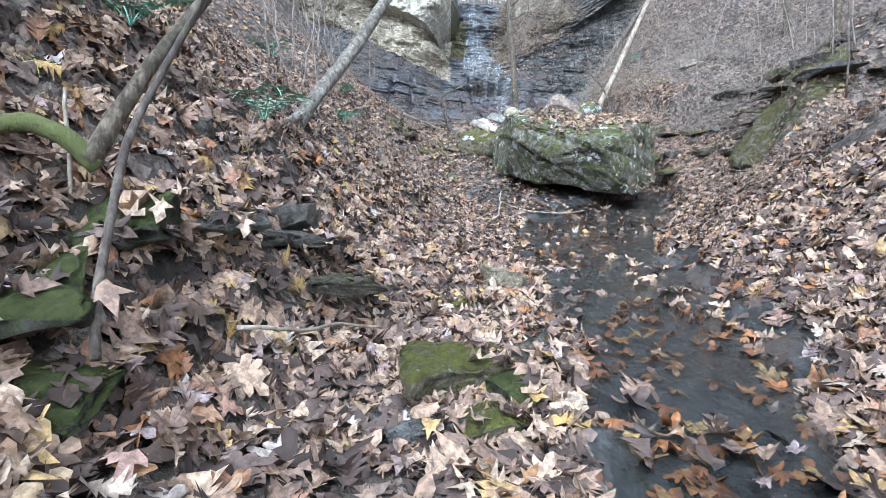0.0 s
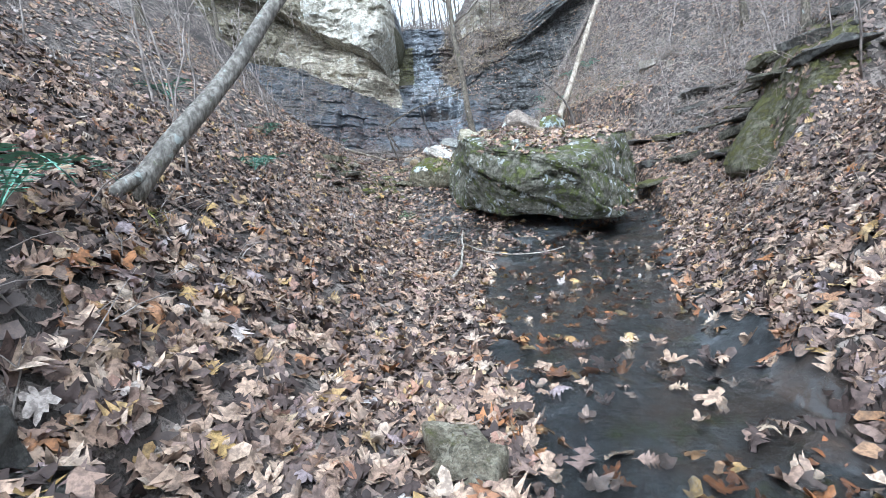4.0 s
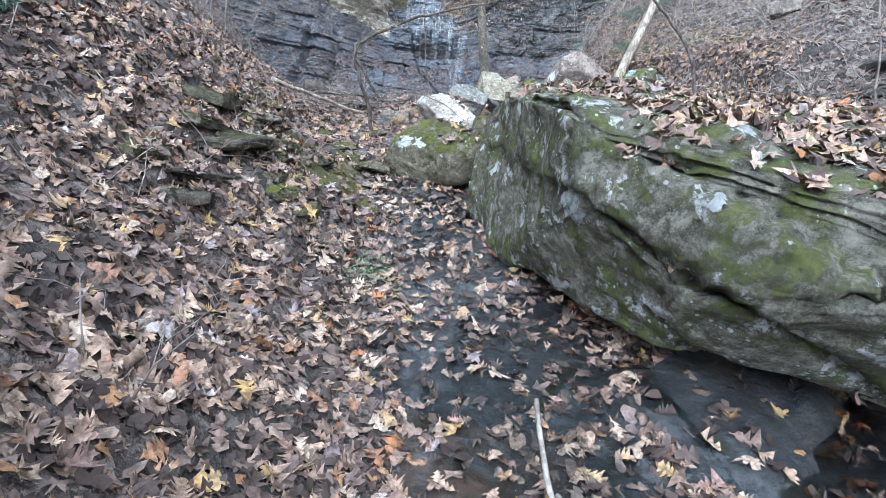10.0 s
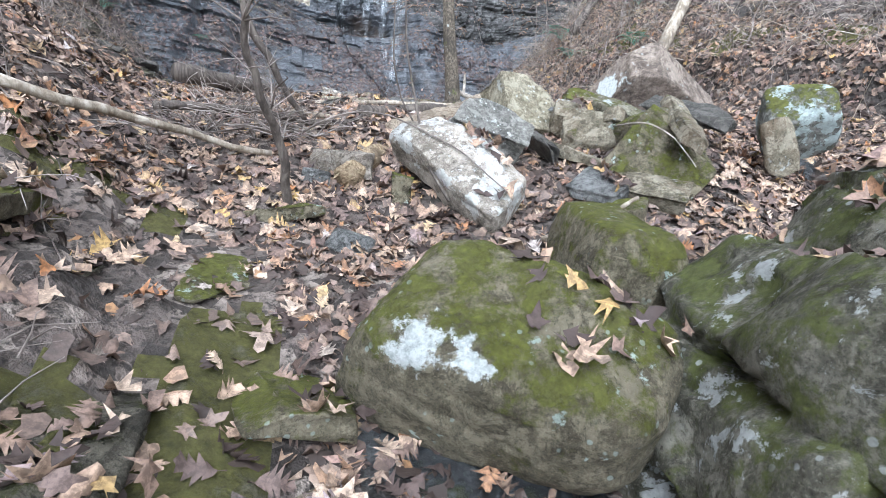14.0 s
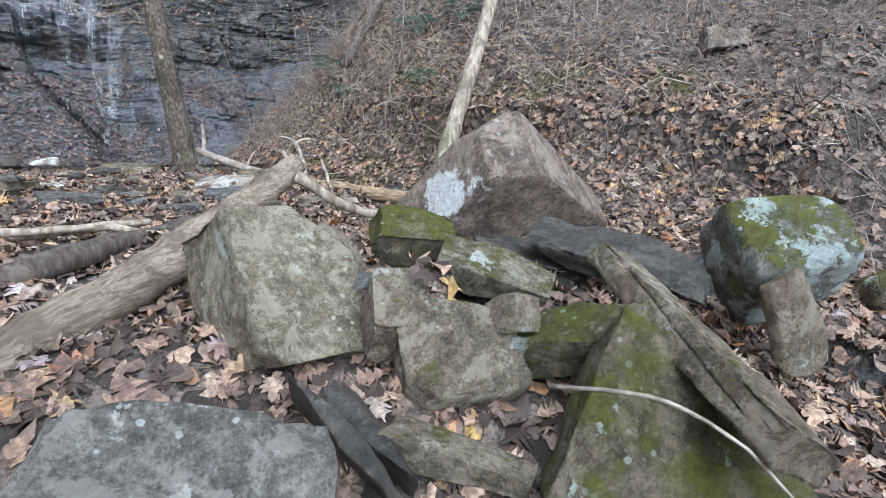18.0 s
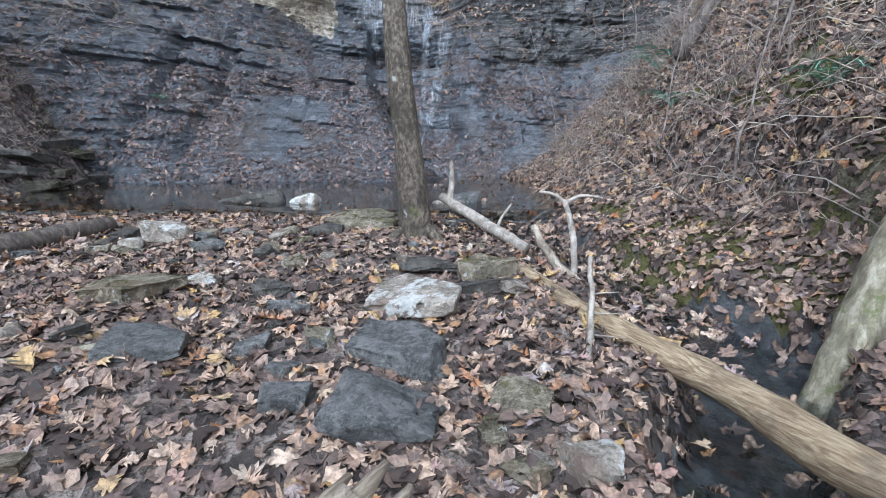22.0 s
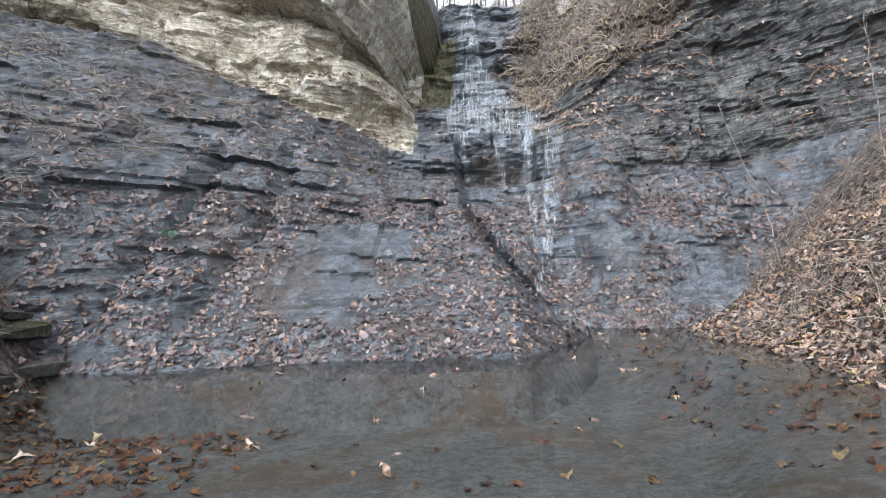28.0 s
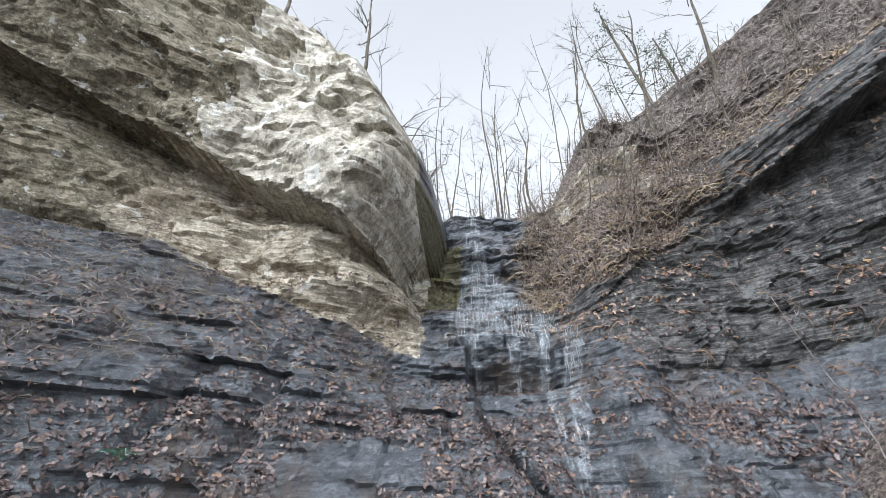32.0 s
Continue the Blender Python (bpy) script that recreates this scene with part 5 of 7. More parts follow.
rock("floor_stone", "flat grey slate in leaves", (2.06, 19.13, 3.19), (0.20, 0.15, 0.05), MAT_SLATE, rz=-21, rx=0, ry=0, seed=41, hard=26, level=3)
rock("floor_stone", "brown-grey broken stone in leaves", (2.22, 19.29, 3.27), (0.12, 0.09, 0.11), MAT_GREY, rz=-21, rx=0, ry=0, seed=42, hard=26, level=3)
rock("floor_stone", "pale grey upright stone by the pool outlet", (0.41, 21.46, 3.51), (0.34, 0.26, 0.16), MAT_LICHEN, rz=-2, rx=0, ry=0, seed=43, hard=26, level=3)
rock("floor_stone", "grey stone by the pool outlet", (0.28, 21.04, 3.43), (0.25, 0.19, 0.08), MAT_GREY, rz=4, rx=0, ry=0, seed=44, hard=26, level=3)
rock("floor_stone", "grey flat stone in leaves", (0.92, 21.16, 3.44), (0.26, 0.19, 0.08), MAT_SLATE, rz=-2, rx=0, ry=0, seed=45, hard=26, level=3)
rock("floor_stone", "flat stone beside the tree foot", (2.28, 22.24, 3.52), (0.43, 0.32, 0.12), MAT_GREY, rz=-6, rx=0, ry=0, seed=46, hard=26, level=3)
rock("floor_stone", "rounded dark stone in leaves", (1.81, 21.79, 3.48), (0.30, 0.22, 0.10), MAT_DARK, rz=0, rx=0, ry=0, seed=47, hard=26, level=3)
rock("floor_stone", "small tan stone by driftwood", (3.96, 23.60, 3.46), (0.31, 0.23, 0.10), MAT_BROWN, rz=-1, rx=0, ry=0, seed=48, hard=26, level=3)
rock("floor_stone", "dark square stone in leaves", (2.15, 18.76, 3.18), (0.23, 0.18, 0.10), MAT_SLATE, rz=-8, rx=0, ry=0, seed=49, hard=26, level=3)
rock("floor_stone", "broad flat dark slate", (2.62, 18.55, 3.23), (0.45, 0.33, 0.10), MAT_SLATE, rz=-23, rx=0, ry=0, seed=50, hard=26, level=3)
rock("floor_stone", "dark pointed slate in leaves", (1.33, 19.16, 3.30), (0.43, 0.32, 0.12), MAT_SLATE, rz=7, rx=0, ry=0, seed=51, hard=26, level=3)
rock("floor_stone", "low grey-brown stone in leaves", (0.84, 19.93, 3.37), (0.48, 0.36, 0.11), MAT_GREY, rz=-18, rx=0, ry=0, seed=52, hard=26, level=3)
rock("floor_stone", "striped grey stone in leaves", (3.21, 18.70, 3.21), (0.27, 0.20, 0.10), MAT_GREY, rz=-23, rx=0, ry=0, seed=53, hard=26, level=3)
rock("floor_stone", "pale square stone in leaves", (3.35, 18.20, 3.20), (0.18, 0.14, 0.11), MAT_LICHEN, rz=7, rx=0, ry=0, seed=54, hard=26, level=3)
rock("floor_stone", "small brown stone in leaves", (3.20, 18.28, 3.16), (0.11, 0.08, 0.06), MAT_BROWN, rz=-3, rx=0, ry=0, seed=55, hard=26, level=3)
rock("floor_stone", "grey stone chip in leaves", (1.84, 19.30, 3.21), (0.17, 0.13, 0.08), MAT_SLATE, rz=13, rx=0, ry=0, seed=56, hard=26, level=3)
rock("floor_stone", "grey stone chip in leaves", (2.20, 19.26, 3.25), (0.11, 0.08, 0.07), MAT_SLATE, rz=-23, rx=0, ry=0, seed=57, hard=26, level=3)
rock("floor_stone", "grey stone chip in leaves", (0.82, 18.76, 3.23), (0.10, 0.07, 0.06), MAT_SLATE, rz=-23, rx=0, ry=0, seed=58, hard=26, level=3)
rock("floor_stone", "thin standing flake of stone", (3.04, 18.47, 3.19), (0.06, 0.05, 0.11), MAT_GREY, rz=-3, rx=0, ry=0, seed=59, hard=26, level=3)
rock("floor_stone", "grey stone chip in leaves", (2.85, 18.97, 3.21), (0.13, 0.09, 0.06), MAT_SLATE, rz=-13, rx=0, ry=0, seed=60, hard=26, level=3)
rock("floor_stone", "rounded stone with dry moss", (2.16, 22.09, 3.51), (0.41, 0.31, 0.10), MAT_GREY, rz=11, rx=0, ry=0, seed=61, hard=12, level=3)
rock("floor_stone", "wide flat mossy slab by the tree", (2.18, 22.23, 3.55), (0.81, 0.61, 0.15), MAT_GREY, rz=-9, rx=0, ry=0, seed=62, hard=12, level=3)
rock("floor_stone", "rounded dark stone in leaves", (1.82, 21.71, 3.49), (0.29, 0.22, 0.11), MAT_DARK, rz=26, rx=0, ry=0, seed=63, hard=12, level=3)
rock("floor_stone", "grey square stone in leaves", (0.27, 21.13, 3.46), (0.23, 0.17, 0.10), MAT_LICHEN, rz=11, rx=0, ry=0, seed=64, hard=12, level=3)
rock("floor_stone", "flat grey stone in leaves", (0.92, 21.23, 3.46), (0.17, 0.13, 0.07), MAT_SLATE, rz=21, rx=0, ry=0, seed=65, hard=12, level=3)
rock("floor_stone", "small dark stone in leaves", (0.91, 21.06, 3.43), (0.18, 0.14, 0.07), MAT_DARK, rz=-9, rx=0, ry=0, seed=66, hard=12, level=3)
rock("floor_stone", "tan stone by the driftwood", (3.88, 23.15, 3.46), (0.25, 0.19, 0.09), MAT_BROWN, rz=-9, rx=0, ry=0, seed=67, hard=12, level=3)
rock("floor_stone", "small grey stone in leaves", (0.89, 21.75, 3.48), (0.16, 0.12, 0.06), MAT_SLATE, rz=-9, rx=0, ry=0, seed=68, hard=12, level=3)
rock("floor_stone", "small pale stone in leaves", (1.44, 21.22, 3.44), (0.13, 0.09, 0.05), MAT_BROWN, rz=11, rx=0, ry=0, seed=69, hard=12, level=3)
rock("shore_rock", "dark weathered flat rock at the water line", (0.55, 23.62, 3.62), (0.95, 0.3, 0.16), MAT_DARK, rz=4, ry=-6, seed=91, hard=9, level=4, rough=0.08)
rock("white_stone", "smooth pale flat stone at the water line", (1.28, 23.5, 3.62), (0.40, 0.3, 0.16), MAT_LICHEN, rz=-12, seed=92, hard=10)
rock("pool_stone", "grey stone in the shallows", (3.42, 23.75, 3.6), (0.4, 0.3, 0.28), MAT_SLATE, rz=-12, seed=93, hard=10)
rock("pool_stone", "tan flat stone in the shallows", (3.1, 23.45, 3.56), (0.36, 0.3, 0.18), MAT_BROWN, rz=20, seed=94, hard=10)
rock("moss_step", "low dark slab with green moss in the leaves", (0.07, 3.01, 0.23), (0.33, 0.26, 0.06), MAT_MOSSY, rz=7, rx=0, ry=0, seed=75, hard=26)
rock("edge_stone", "grey squarish stone at the stream edge", (0.39, 3.41, 0.28), (0.22, 0.13, 0.13), MAT_GREY, rz=-23, rx=0, ry=0, seed=76, hard=26)
rock("edge_stone", "grey stone at the stream edge", (0.37, 3.54, 0.29), (0.23, 0.18, 0.11), MAT_GREY, rz=7, rx=0, ry=0, seed=77, hard=26)
rock("bank_stone", "dark ledge stone under leaves", (-0.96, 2.87, 0.75), (0.38, 0.23, 0.15), MAT_DARK, rz=7, rx=0, ry=0, seed=81, hard=26)
rock("bank_stone", "dark ledge stone under leaves", (-1.53, 3.08, 1.23), (0.27, 0.19, 0.17), MAT_DARK, rz=7, rx=0, ry=0, seed=82, hard=26)
rock("hill_stone", "pale square stone on the hillside", (7.58, 16.88, 4.93), (0.45, 0.36, 0.26), MAT_BROWN, rz=-38, rx=0, ry=0, seed=83, hard=28)
rock("hill_stone", "pale square stone on the hillside", (7.72, 15.93, 4.67), (0.19, 0.15, 0.17), MAT_BROWN, rz=-38, rx=0, ry=0, seed=84, hard=28)
rs = np.random.RandomState(88)
for k in range(70):
    x, y = rs.uniform(-0.6, 3.4), rs.uniform(17.2, 22.4)
    w = rs.uniform(0.07, 0.2)
    rock("chip_stone", "small broken slate lying among leaves", (x, y, float(ground_z(x, y)) + 0.02), (w, w * rs.uniform(0.6, 1.0), w * rs.uniform(0.25, 0.5)), (MAT_SLATE, MAT_GREY, MAT_BROWN, MAT_DARK)[k % 4], rz=rs.uniform(0, 180), rx=rs.uniform(-12, 12), ry=rs.uniform(-12, 12), level=2, hard=26, cuts=5, seed=900 + k, group="small stones before the pool")

# ---- wood: trunks, logs, branches ----
def limb(name, keys, r0, r1, mat, parent, n=24, sides=10, wob=0.05, rough=0.12, seed=0, label="", swell=0.0):
    p = curve_pts(keys, n, wob, seed)
    s = np.linspace(0, 1, n)
    r = r0 + (r1 - r0) * s + swell * r0 * np.exp(-s * 12)
    v, f = tube(p, r, sides, rough, seed)
    return part(name, mesh_from(name, v, f, mat), parent, label)


def twigs_mesh(name, base, count, length, spread, mat, seed, r=0.006, up=0.6, droop=0.25, forks=2):
    """Many thin forking stems in one mesh, each rooted at a point of base."""
    rnd = np.random.RandomState(seed)
    V, Fc, off = [], [], 0
    base = np.asarray(base, float)
    for i in range(count):
        b = base[i % len(base)]
        L = length * rnd.uniform(0.5, 1.2)
        d = np.array([rnd.normal(0, spread), rnd.normal(0, spread), up * rnd.uniform(0.5, 1.3)])
        d /= np.linalg.norm(d)
        stems = [(b, d, L, r * rnd.uniform(0.7, 1.3))]
        for k in range(forks):
            t = rnd.uniform(0.3, 0.8)
            e = d + rnd.normal(0, 0.5, 3)
            stems.append((b + d * L * t, e / np.linalg.norm(e), L * rnd.uniform(0.25, 0.5), r * 0.6))
        for q, e, l, rad in stems:
            s = np.linspace(0, 1, 4)[:, None]
            p = q + e * l * s + np.array([0, 0, -droop * l]) * s * s + rnd.normal(0, 0.04 * l, (4, 3)) * s
            v, f = tube(p, rad * (1 - 0.8 * s[:, 0]), 3, close=False)
            V.append(v)
            Fc.append(np.array(f) + off)
            off += len(v)
    return fast_mesh(name, np.concatenate(V), np.concatenate(Fc), mat)


tree = thing("pool_tree", "upright grey-barked tree on the bank by the pool", "tree", at=(2.73, 21.55, 3.3))
limb("trunk", ((2.75, 21.56, 3.25), (2.72, 21.55, 3.9), (2.6, 21.57, 5.0), (2.36, 21.6, 7.5), (2.2, 21.65, 10.5), (2.1, 21.7, 14)), 0.118, 0.05, MAT_BARK, tree, 60, 20, 0.05, 0.10, 3, swell=0.5)
for k in range(7):
    z = 8.2 + 0.8 * k
    a = k * 2.4
    limb("branch", ((2.3, 21.62, z), (2.3 + 1.1 * math.cos(a), 21.62 + 1.1 * math.sin(a), z + 0.9), (2.3 + 2.0 * math.cos(a), 21.62 + 2.0 * math.sin(a), z + 2.0)), 0.04, 0.008, MAT_BARK, tree, 12, 6, 0.12, 0.05, 20 + k)
for k, (dx, dy) in enumerate(((-0.35, -0.1), (0.3, -0.25), (0.25, 0.3), (-0.2, 0.3))):
    limb("root", ((2.75, 21.56, 3.62), (2.75 + dx * 0.5, 21.56 + dy * 0.5, 3.5), (2.75 + dx, 21.56 + dy, 3.38)), 0.07, 0.03, MAT_BARK, tree, 8, 8, 0.02, 0.1, 40 + k)

lean = thing("leaning_dead_tree", "pale barkless dead trunk leaning over, mossy at its foot", "dead tree", at=(5.0, 19.15, 2.95))
limb("trunk", ((5.33, 19.205, 3.77), (6.0, 19.3, 5.2), (7.0, 19.5, 7.5), (8.4, 19.8, 10.5)), 0.105, 0.06, MAT_DEAD, lean, 50, 14, 0.0, 0.10, 5, "pale barkless upper trunk")
limb("foot", ((4.95, 19.1, 2.85), (5.3, 19.2, 3.7), (5.46, 19.22, 4.05)), 0.12, 0.108, MAT_LOG_MOSS, lean, 24, 14, 0.0, 0.10, 5, "moss-covered foot")
limb("snag", ((5.5, 19.22, 4.2), (5.75, 19.1, 4.3), (5.95, 19.0, 4.28)), 0.02, 0.006, MAT_DEAD, lean, 8, 6, 0.02)
limb("prop", ((5.3, 19.0, 3.6), (5.5, 18.6, 3.3), (5.55, 18.4, 3.05)), 0.06, 0.045, MAT_LOG_MOSS, lean, 10, 8, 0.02)

log = thing("broken_log", "thick barkless broken log lying across the rocks", "log", at=(2.0, 16.6, 2.9))
limb("trunk", ((2.62, 17.56, 3.54), (1.95, 16.94, 3.24), (1.2, 16.3, 2.96), (0.72, 15.75, 2.8)), 0.085, 0.115, MAT_LOG, log, 60, 18, 0.03, 0.2, 7)
limb("side_branch", ((2.52, 17.3, 3.48), (2.85, 17.2, 3.26), (3.3, 17.0, 3.1)), 0.04, 0.025, MAT_DEAD, log, 12, 8, 0.03, 0.1, 8)
for k in range(5):
    a = k * 1.3
    limb("splinter", ((2.60 + 0.07 * math.cos(a), 17.53, 3.53 + 0.06 * math.sin(a)), (2.66 + 0.07 * math.cos(a), 17.61, 3.57 + 0.06 * math.sin(a))), 0.03, 0.008, MAT_LOG, log, 4, 5, 0, 0, 60 + k)

rot = thing("rotten_log", "short crumbling piece of brown rotten log", "log", at=(0.45, 15.1, 2.6))
limb("trunk", ((0.66, 15.5, 2.68), (0.45, 15.15, 2.62), (0.28, 14.88, 2.5)), 0.09, 0.08, MAT_LOG_B, rot, 24, 14, 0.03, 0.3, 71)
for k in range(4):
    a = k * 1.6
    limb("splinter", ((0.5 + 0.05 * math.cos(a), 15.25, 2.66 + 0.05 * math.sin(a)), (0.26 + 0.07 * math.cos(a), 14.8, 2.5 + 0.07 * math.sin(a))), 0.02, 0.005, MAT_LOG_B, rot, 6, 5, 0.01, 0.1, 72 + k)
log2 = thing("fallen_log", "yellow-brown rotting log lying along the side channel", "log", at=(4.2, 18.6, 3.1))
limb("trunk", ((3.5, 20.2, 3.42), (3.8, 19.45, 3.32), (4.2, 18.75, 3.2), (4.6, 17.6, 3.08), (4.9, 16.9, 3.05)), 0.06, 0.11, MAT_LOG_B, log2, 40, 14, 0.04, 0.18, 9)
limb("snag", ((3.62, 20.38, 3.74), (3.75, 20.3, 3.5), (3.99, 20.2, 3.25)), 0.025, 0.05, MAT_DEAD, log2, 10, 7, 0.03, 0.1, 10)
ant = thing("forked_branch", "bleached forked branch standing from the leaves", "branch", at=(4.1, 20.8, 3.2))
limb("stem", ((4.02, 20.6, 3.2), (4.05, 20.75, 3.6), (4.0, 20.85, 3.88)), 0.032, 0.024, MAT_DRIFT, ant, 10, 8, 0.02, 0.1, 11)
limb("fork", ((4.0, 20.85, 3.86), (3.9, 20.9, 3.94), (3.78, 20.9, 3.95)), 0.02, 0.008, MAT_DRIFT, ant, 8, 6, 0.01, 0.1, 12)
limb("fork", ((4.0, 20.85, 3.86), (4.15, 20.9, 3.93), (4.32, 20.85, 3.9)), 0.02, 0.008, MAT_DRIFT, ant, 8, 6, 0.01, 0.1, 13)
stick = thing("bleached_stick", "thin pale stick leaning on the log", "stick", at=(3.6, 19.0, 3.2))
limb("stem", ((3.85, 19.75, 3.62), (3.75, 19.4, 3.4), (3.55, 18.85, 3.2)), 0.016, 0.022, MAT_DRIFT, stick, 12, 6, 0.02)
for k in range(3):
    limb("twig", ((3.78 - 0.05 * k, 19.5 - 0.15 * k, 3.45 - 0.07 * k), (3.95 - 0.05 * k, 19.5 - 0.2 * k, 3.46 - 0.07 * k)), 0.007, 0.003, MAT_DRIFT, stick, 5, 5, 0.01)

drift = thing("driftwood", "smooth bleached driftwood log with an upright stub", "driftwood", at=(3.3, 21.9, 3.6))
limb("trunk", ((3.02, 22.15, 3.80), (3.2, 21.95, 3.70), (3.45, 21.65, 3.57), (3.75, 21.2, 3.40)), 0.05, 0.06, MAT_DRIFT, drift, 20, 12, 0.02, 0.1, 14)
limb("stub", ((3.10, 22.08, 3.76), (3.13, 22.10, 4.0), (3.12, 22.12, 4.17)), 0.04, 0.02, MAT_DRIFT, drift, 10, 9, 0.01, 0.1, 15)
limb("stub", ((3.52, 21.55, 3.52), (3.6, 21.58, 3.68), (3.68, 21.6, 3.78)), 0.018, 0.01, MAT_DRIFT, drift, 8, 7, 0.01, 0.1, 16)
dk = thing("dark_log", "dark wet log lying towards the pool outlet", "log", at=(-0.6, 21.0, 3.35))
limb("trunk", ((-1.7, 19.3, 3.5), (-0.9, 20.4, 3.45), (-0.35, 21.9, 3.52)), 0.13, 0.09, MAT_BARK_DARK, dk, 24, 12, 0.03, 0.14, 17)
dk2 = thing("charred_log", "black weathered log below the broken log", "log", at=(1.2, 17.2, 3.05))
limb("trunk", ((2.0, 17.9, 3.16), (1.3, 17.1, 3.10), (0.5, 16.5, 3.0)), 0.06, 0.075, MAT_BARK_DARK, dk2, 20, 10, 0.03, 0.14, 18)
for nm, lab, keys, r0, r1, mt in (
        ("dead_branch", "pale dead branch on the leaves", ((0.1, 17.6, 3.12), (0.9, 17.75, 3.2), (1.7, 17.6, 3.2)), 0.035, 0.02, MAT_DEAD),
        ("dead_branch", "mossy dead branch on the leaves", ((0.2, 18.6, 3.24), (0.7, 18.9, 3.28), (1.2, 19.2, 3.3)), 0.04, 0.02, MAT_LOG_MOSS),
        ("dead_branch", "grey dead branch on the leaves", ((1.0, 17.9, 3.15), (1.5, 17.6, 3.18), (1.95, 17.2, 3.12)), 0.028, 0.02, MAT_DEAD),
        ("dead_branch", "thin pale dead branch", ((0.3, 15.6, 2.7), (0.25, 16.2, 2.95), (-0.3, 16.9, 3.0)), 0.03, 0.015, MAT_DEAD),
        ("dead_branch", "grey dead branch on the slope", ((-1.3, 14.2, 2.95), (-0.7, 14.8, 2.75), (-0.2, 15.1, 2.62)), 0.028, 0.02, MAT_DEAD),
        ("dead_branch", "dark thin branch bridging the rocks", ((1.25, 13.85, 2.3), (1.6, 14.05, 2.36), (2.0, 14.2, 2.5)), 0.018, 0.012, MAT_DEAD),
        ("dead_branch", "grey stick lying in the leaves", ((-0.75, 1.75, 0.42), (-0.5, 1.95, 0.38), (-0.3, 2.15, 0.33)), 0.009, 0.006, MAT_DEAD)):
    b0 = thing(nm, lab, "branch", at=keys[0])
    limb("stem", keys, r0, r1, mt, b0, 18, 8, 0.04, 0.12, hash(keys[0]) % 50)

# sticks in the stream
ys_ = thing("forked_stick", "long pale bare stick lying over the stream edge", "stick", at=(0.8, 8.6, 0.6))
limb("stem", ((0.95, 9.5, 0.88), (0.86, 8.8, 0.66), (0.78, 8.0, 0.56), (0.58, 6.9, 0.50)), 0.012, 0.018, MAT_DRIFT, ys_, 24, 6, 0.05)
ys2 = thing("bowed_stick", "bowed white stick lying in the stream", "stick", at=(1.6, 8.2, 0.55))
limb("stem", ((0.92, 9.05, 0.70), (1.15, 8.5, 0.58), (1.5, 8.15, 0.55), (1.9, 8.1, 0.56), (2.15, 8.2, 0.58)), 0.010, 0.008, MAT_DRIFT, ys2, 20, 6, 0.03)
limb("twig", ((1.45, 8.17, 0.56), (1.5, 8.0, 0.58), (1.52, 7.85, 0.60)), 0.006, 0.003, MAT_DRIFT, ys2, 6, 5, 0.01)

# trees on the left bank near the start
t1 = thing("bank_tree", "small mossy leaning tree rooted in the bank", "tree", at=(-1.4, 1.75, 0.95))
limb("trunk", ((-1.22, 1.72, 1.0), (-1.2, 1.74, 1.06), (-1.14, 1.81, 1.21), (-1.08, 1.92, 1.4), (-0.98, 2.08, 1.63), (-0.8, 2.3, 2.1), (-0.5, 2.6, 3.0), (-0.2, 2.8, 4.2)), 0.024, 0.017, MAT_BARK, t1, 50, 12, 0.0, 0.12, 19, swell=0.5)
limb("root", ((-1.75, 1.6, 0.98), (-1.55, 1.63, 1.09), (-1.38, 1.67, 1.13), (-1.27, 1.7, 1.08), (-1.2, 1.74, 0.98)), 0.035, 0.032, MAT_MOSSROOT, t1, 24, 10, 0.01, 0.12, 26, "moss-covered root")
limb("thin_stem", ((-0.85, 1.17, 0.5), (-0.87, 1.2, 0.57), (-0.92, 1.3, 0.67), (-0.95, 1.42, 0.85), (-1.0, 1.57, 1.05), (-0.99, 1.72, 1.24), (-0.95, 1.95, 1.55), (-0.8, 2.2, 2.1), (-0.5, 2.5, 3.0)), 0.013, 0.011, MAT_BARK_DARK, t1, 40, 8, 0.0)
limb("thin_stem", ((-1.28, 1.7, 0.62), (-1.29, 1.72, 0.9), (-1.3, 1.75, 1.25)), 0.010, 0.006, MAT_DEAD, t1, 12, 6, 0.02)
t2 = thing("leaning_sapling", "grey leaning tree with a mossy foot and lichened root", "tree", at=(-1.25, 5.2, 1.5))
limb("trunk", ((-1.5, 4.95, 1.48), (-1.35, 5.25, 1.84), (-1.1, 5.73, 2.32), (-0.72, 6.35, 3.2), (-0.35, 6.8, 4.1), (0.1, 7.1, 5.4), (0.3, 7.6, 7.2)), 0.075, 0.035, MAT_BARK_PALE, t2, 40, 12, 0.05, 0.10, 24)
limb("root", ((-1.42, 5.1, 1.66), (-1.5, 4.75, 1.5), (-1.46, 4.3, 1.36), (-1.36, 3.75, 1.14)), 0.05, 0.022, MAT_BARK_PALE, t2, 18, 9, 0.03, 0.12, 25, "lichen-covered root")
for k in range(4):
    limb("branch", ((-0.3 + 0.1 * k, 6.5 + 0.25 * k, 3.9 + 0.6 * k), (0.2 + 0.3 * k, 6.2, 4.5 + 0.7 * k), (0.6 + 0.4 * k, 6.0 - 0.4 * k, 4.9 + 0.9 * k)), 0.018, 0.005, MAT_BARK_PALE, t2, 10, 6, 0.06, 0, 70 + k)

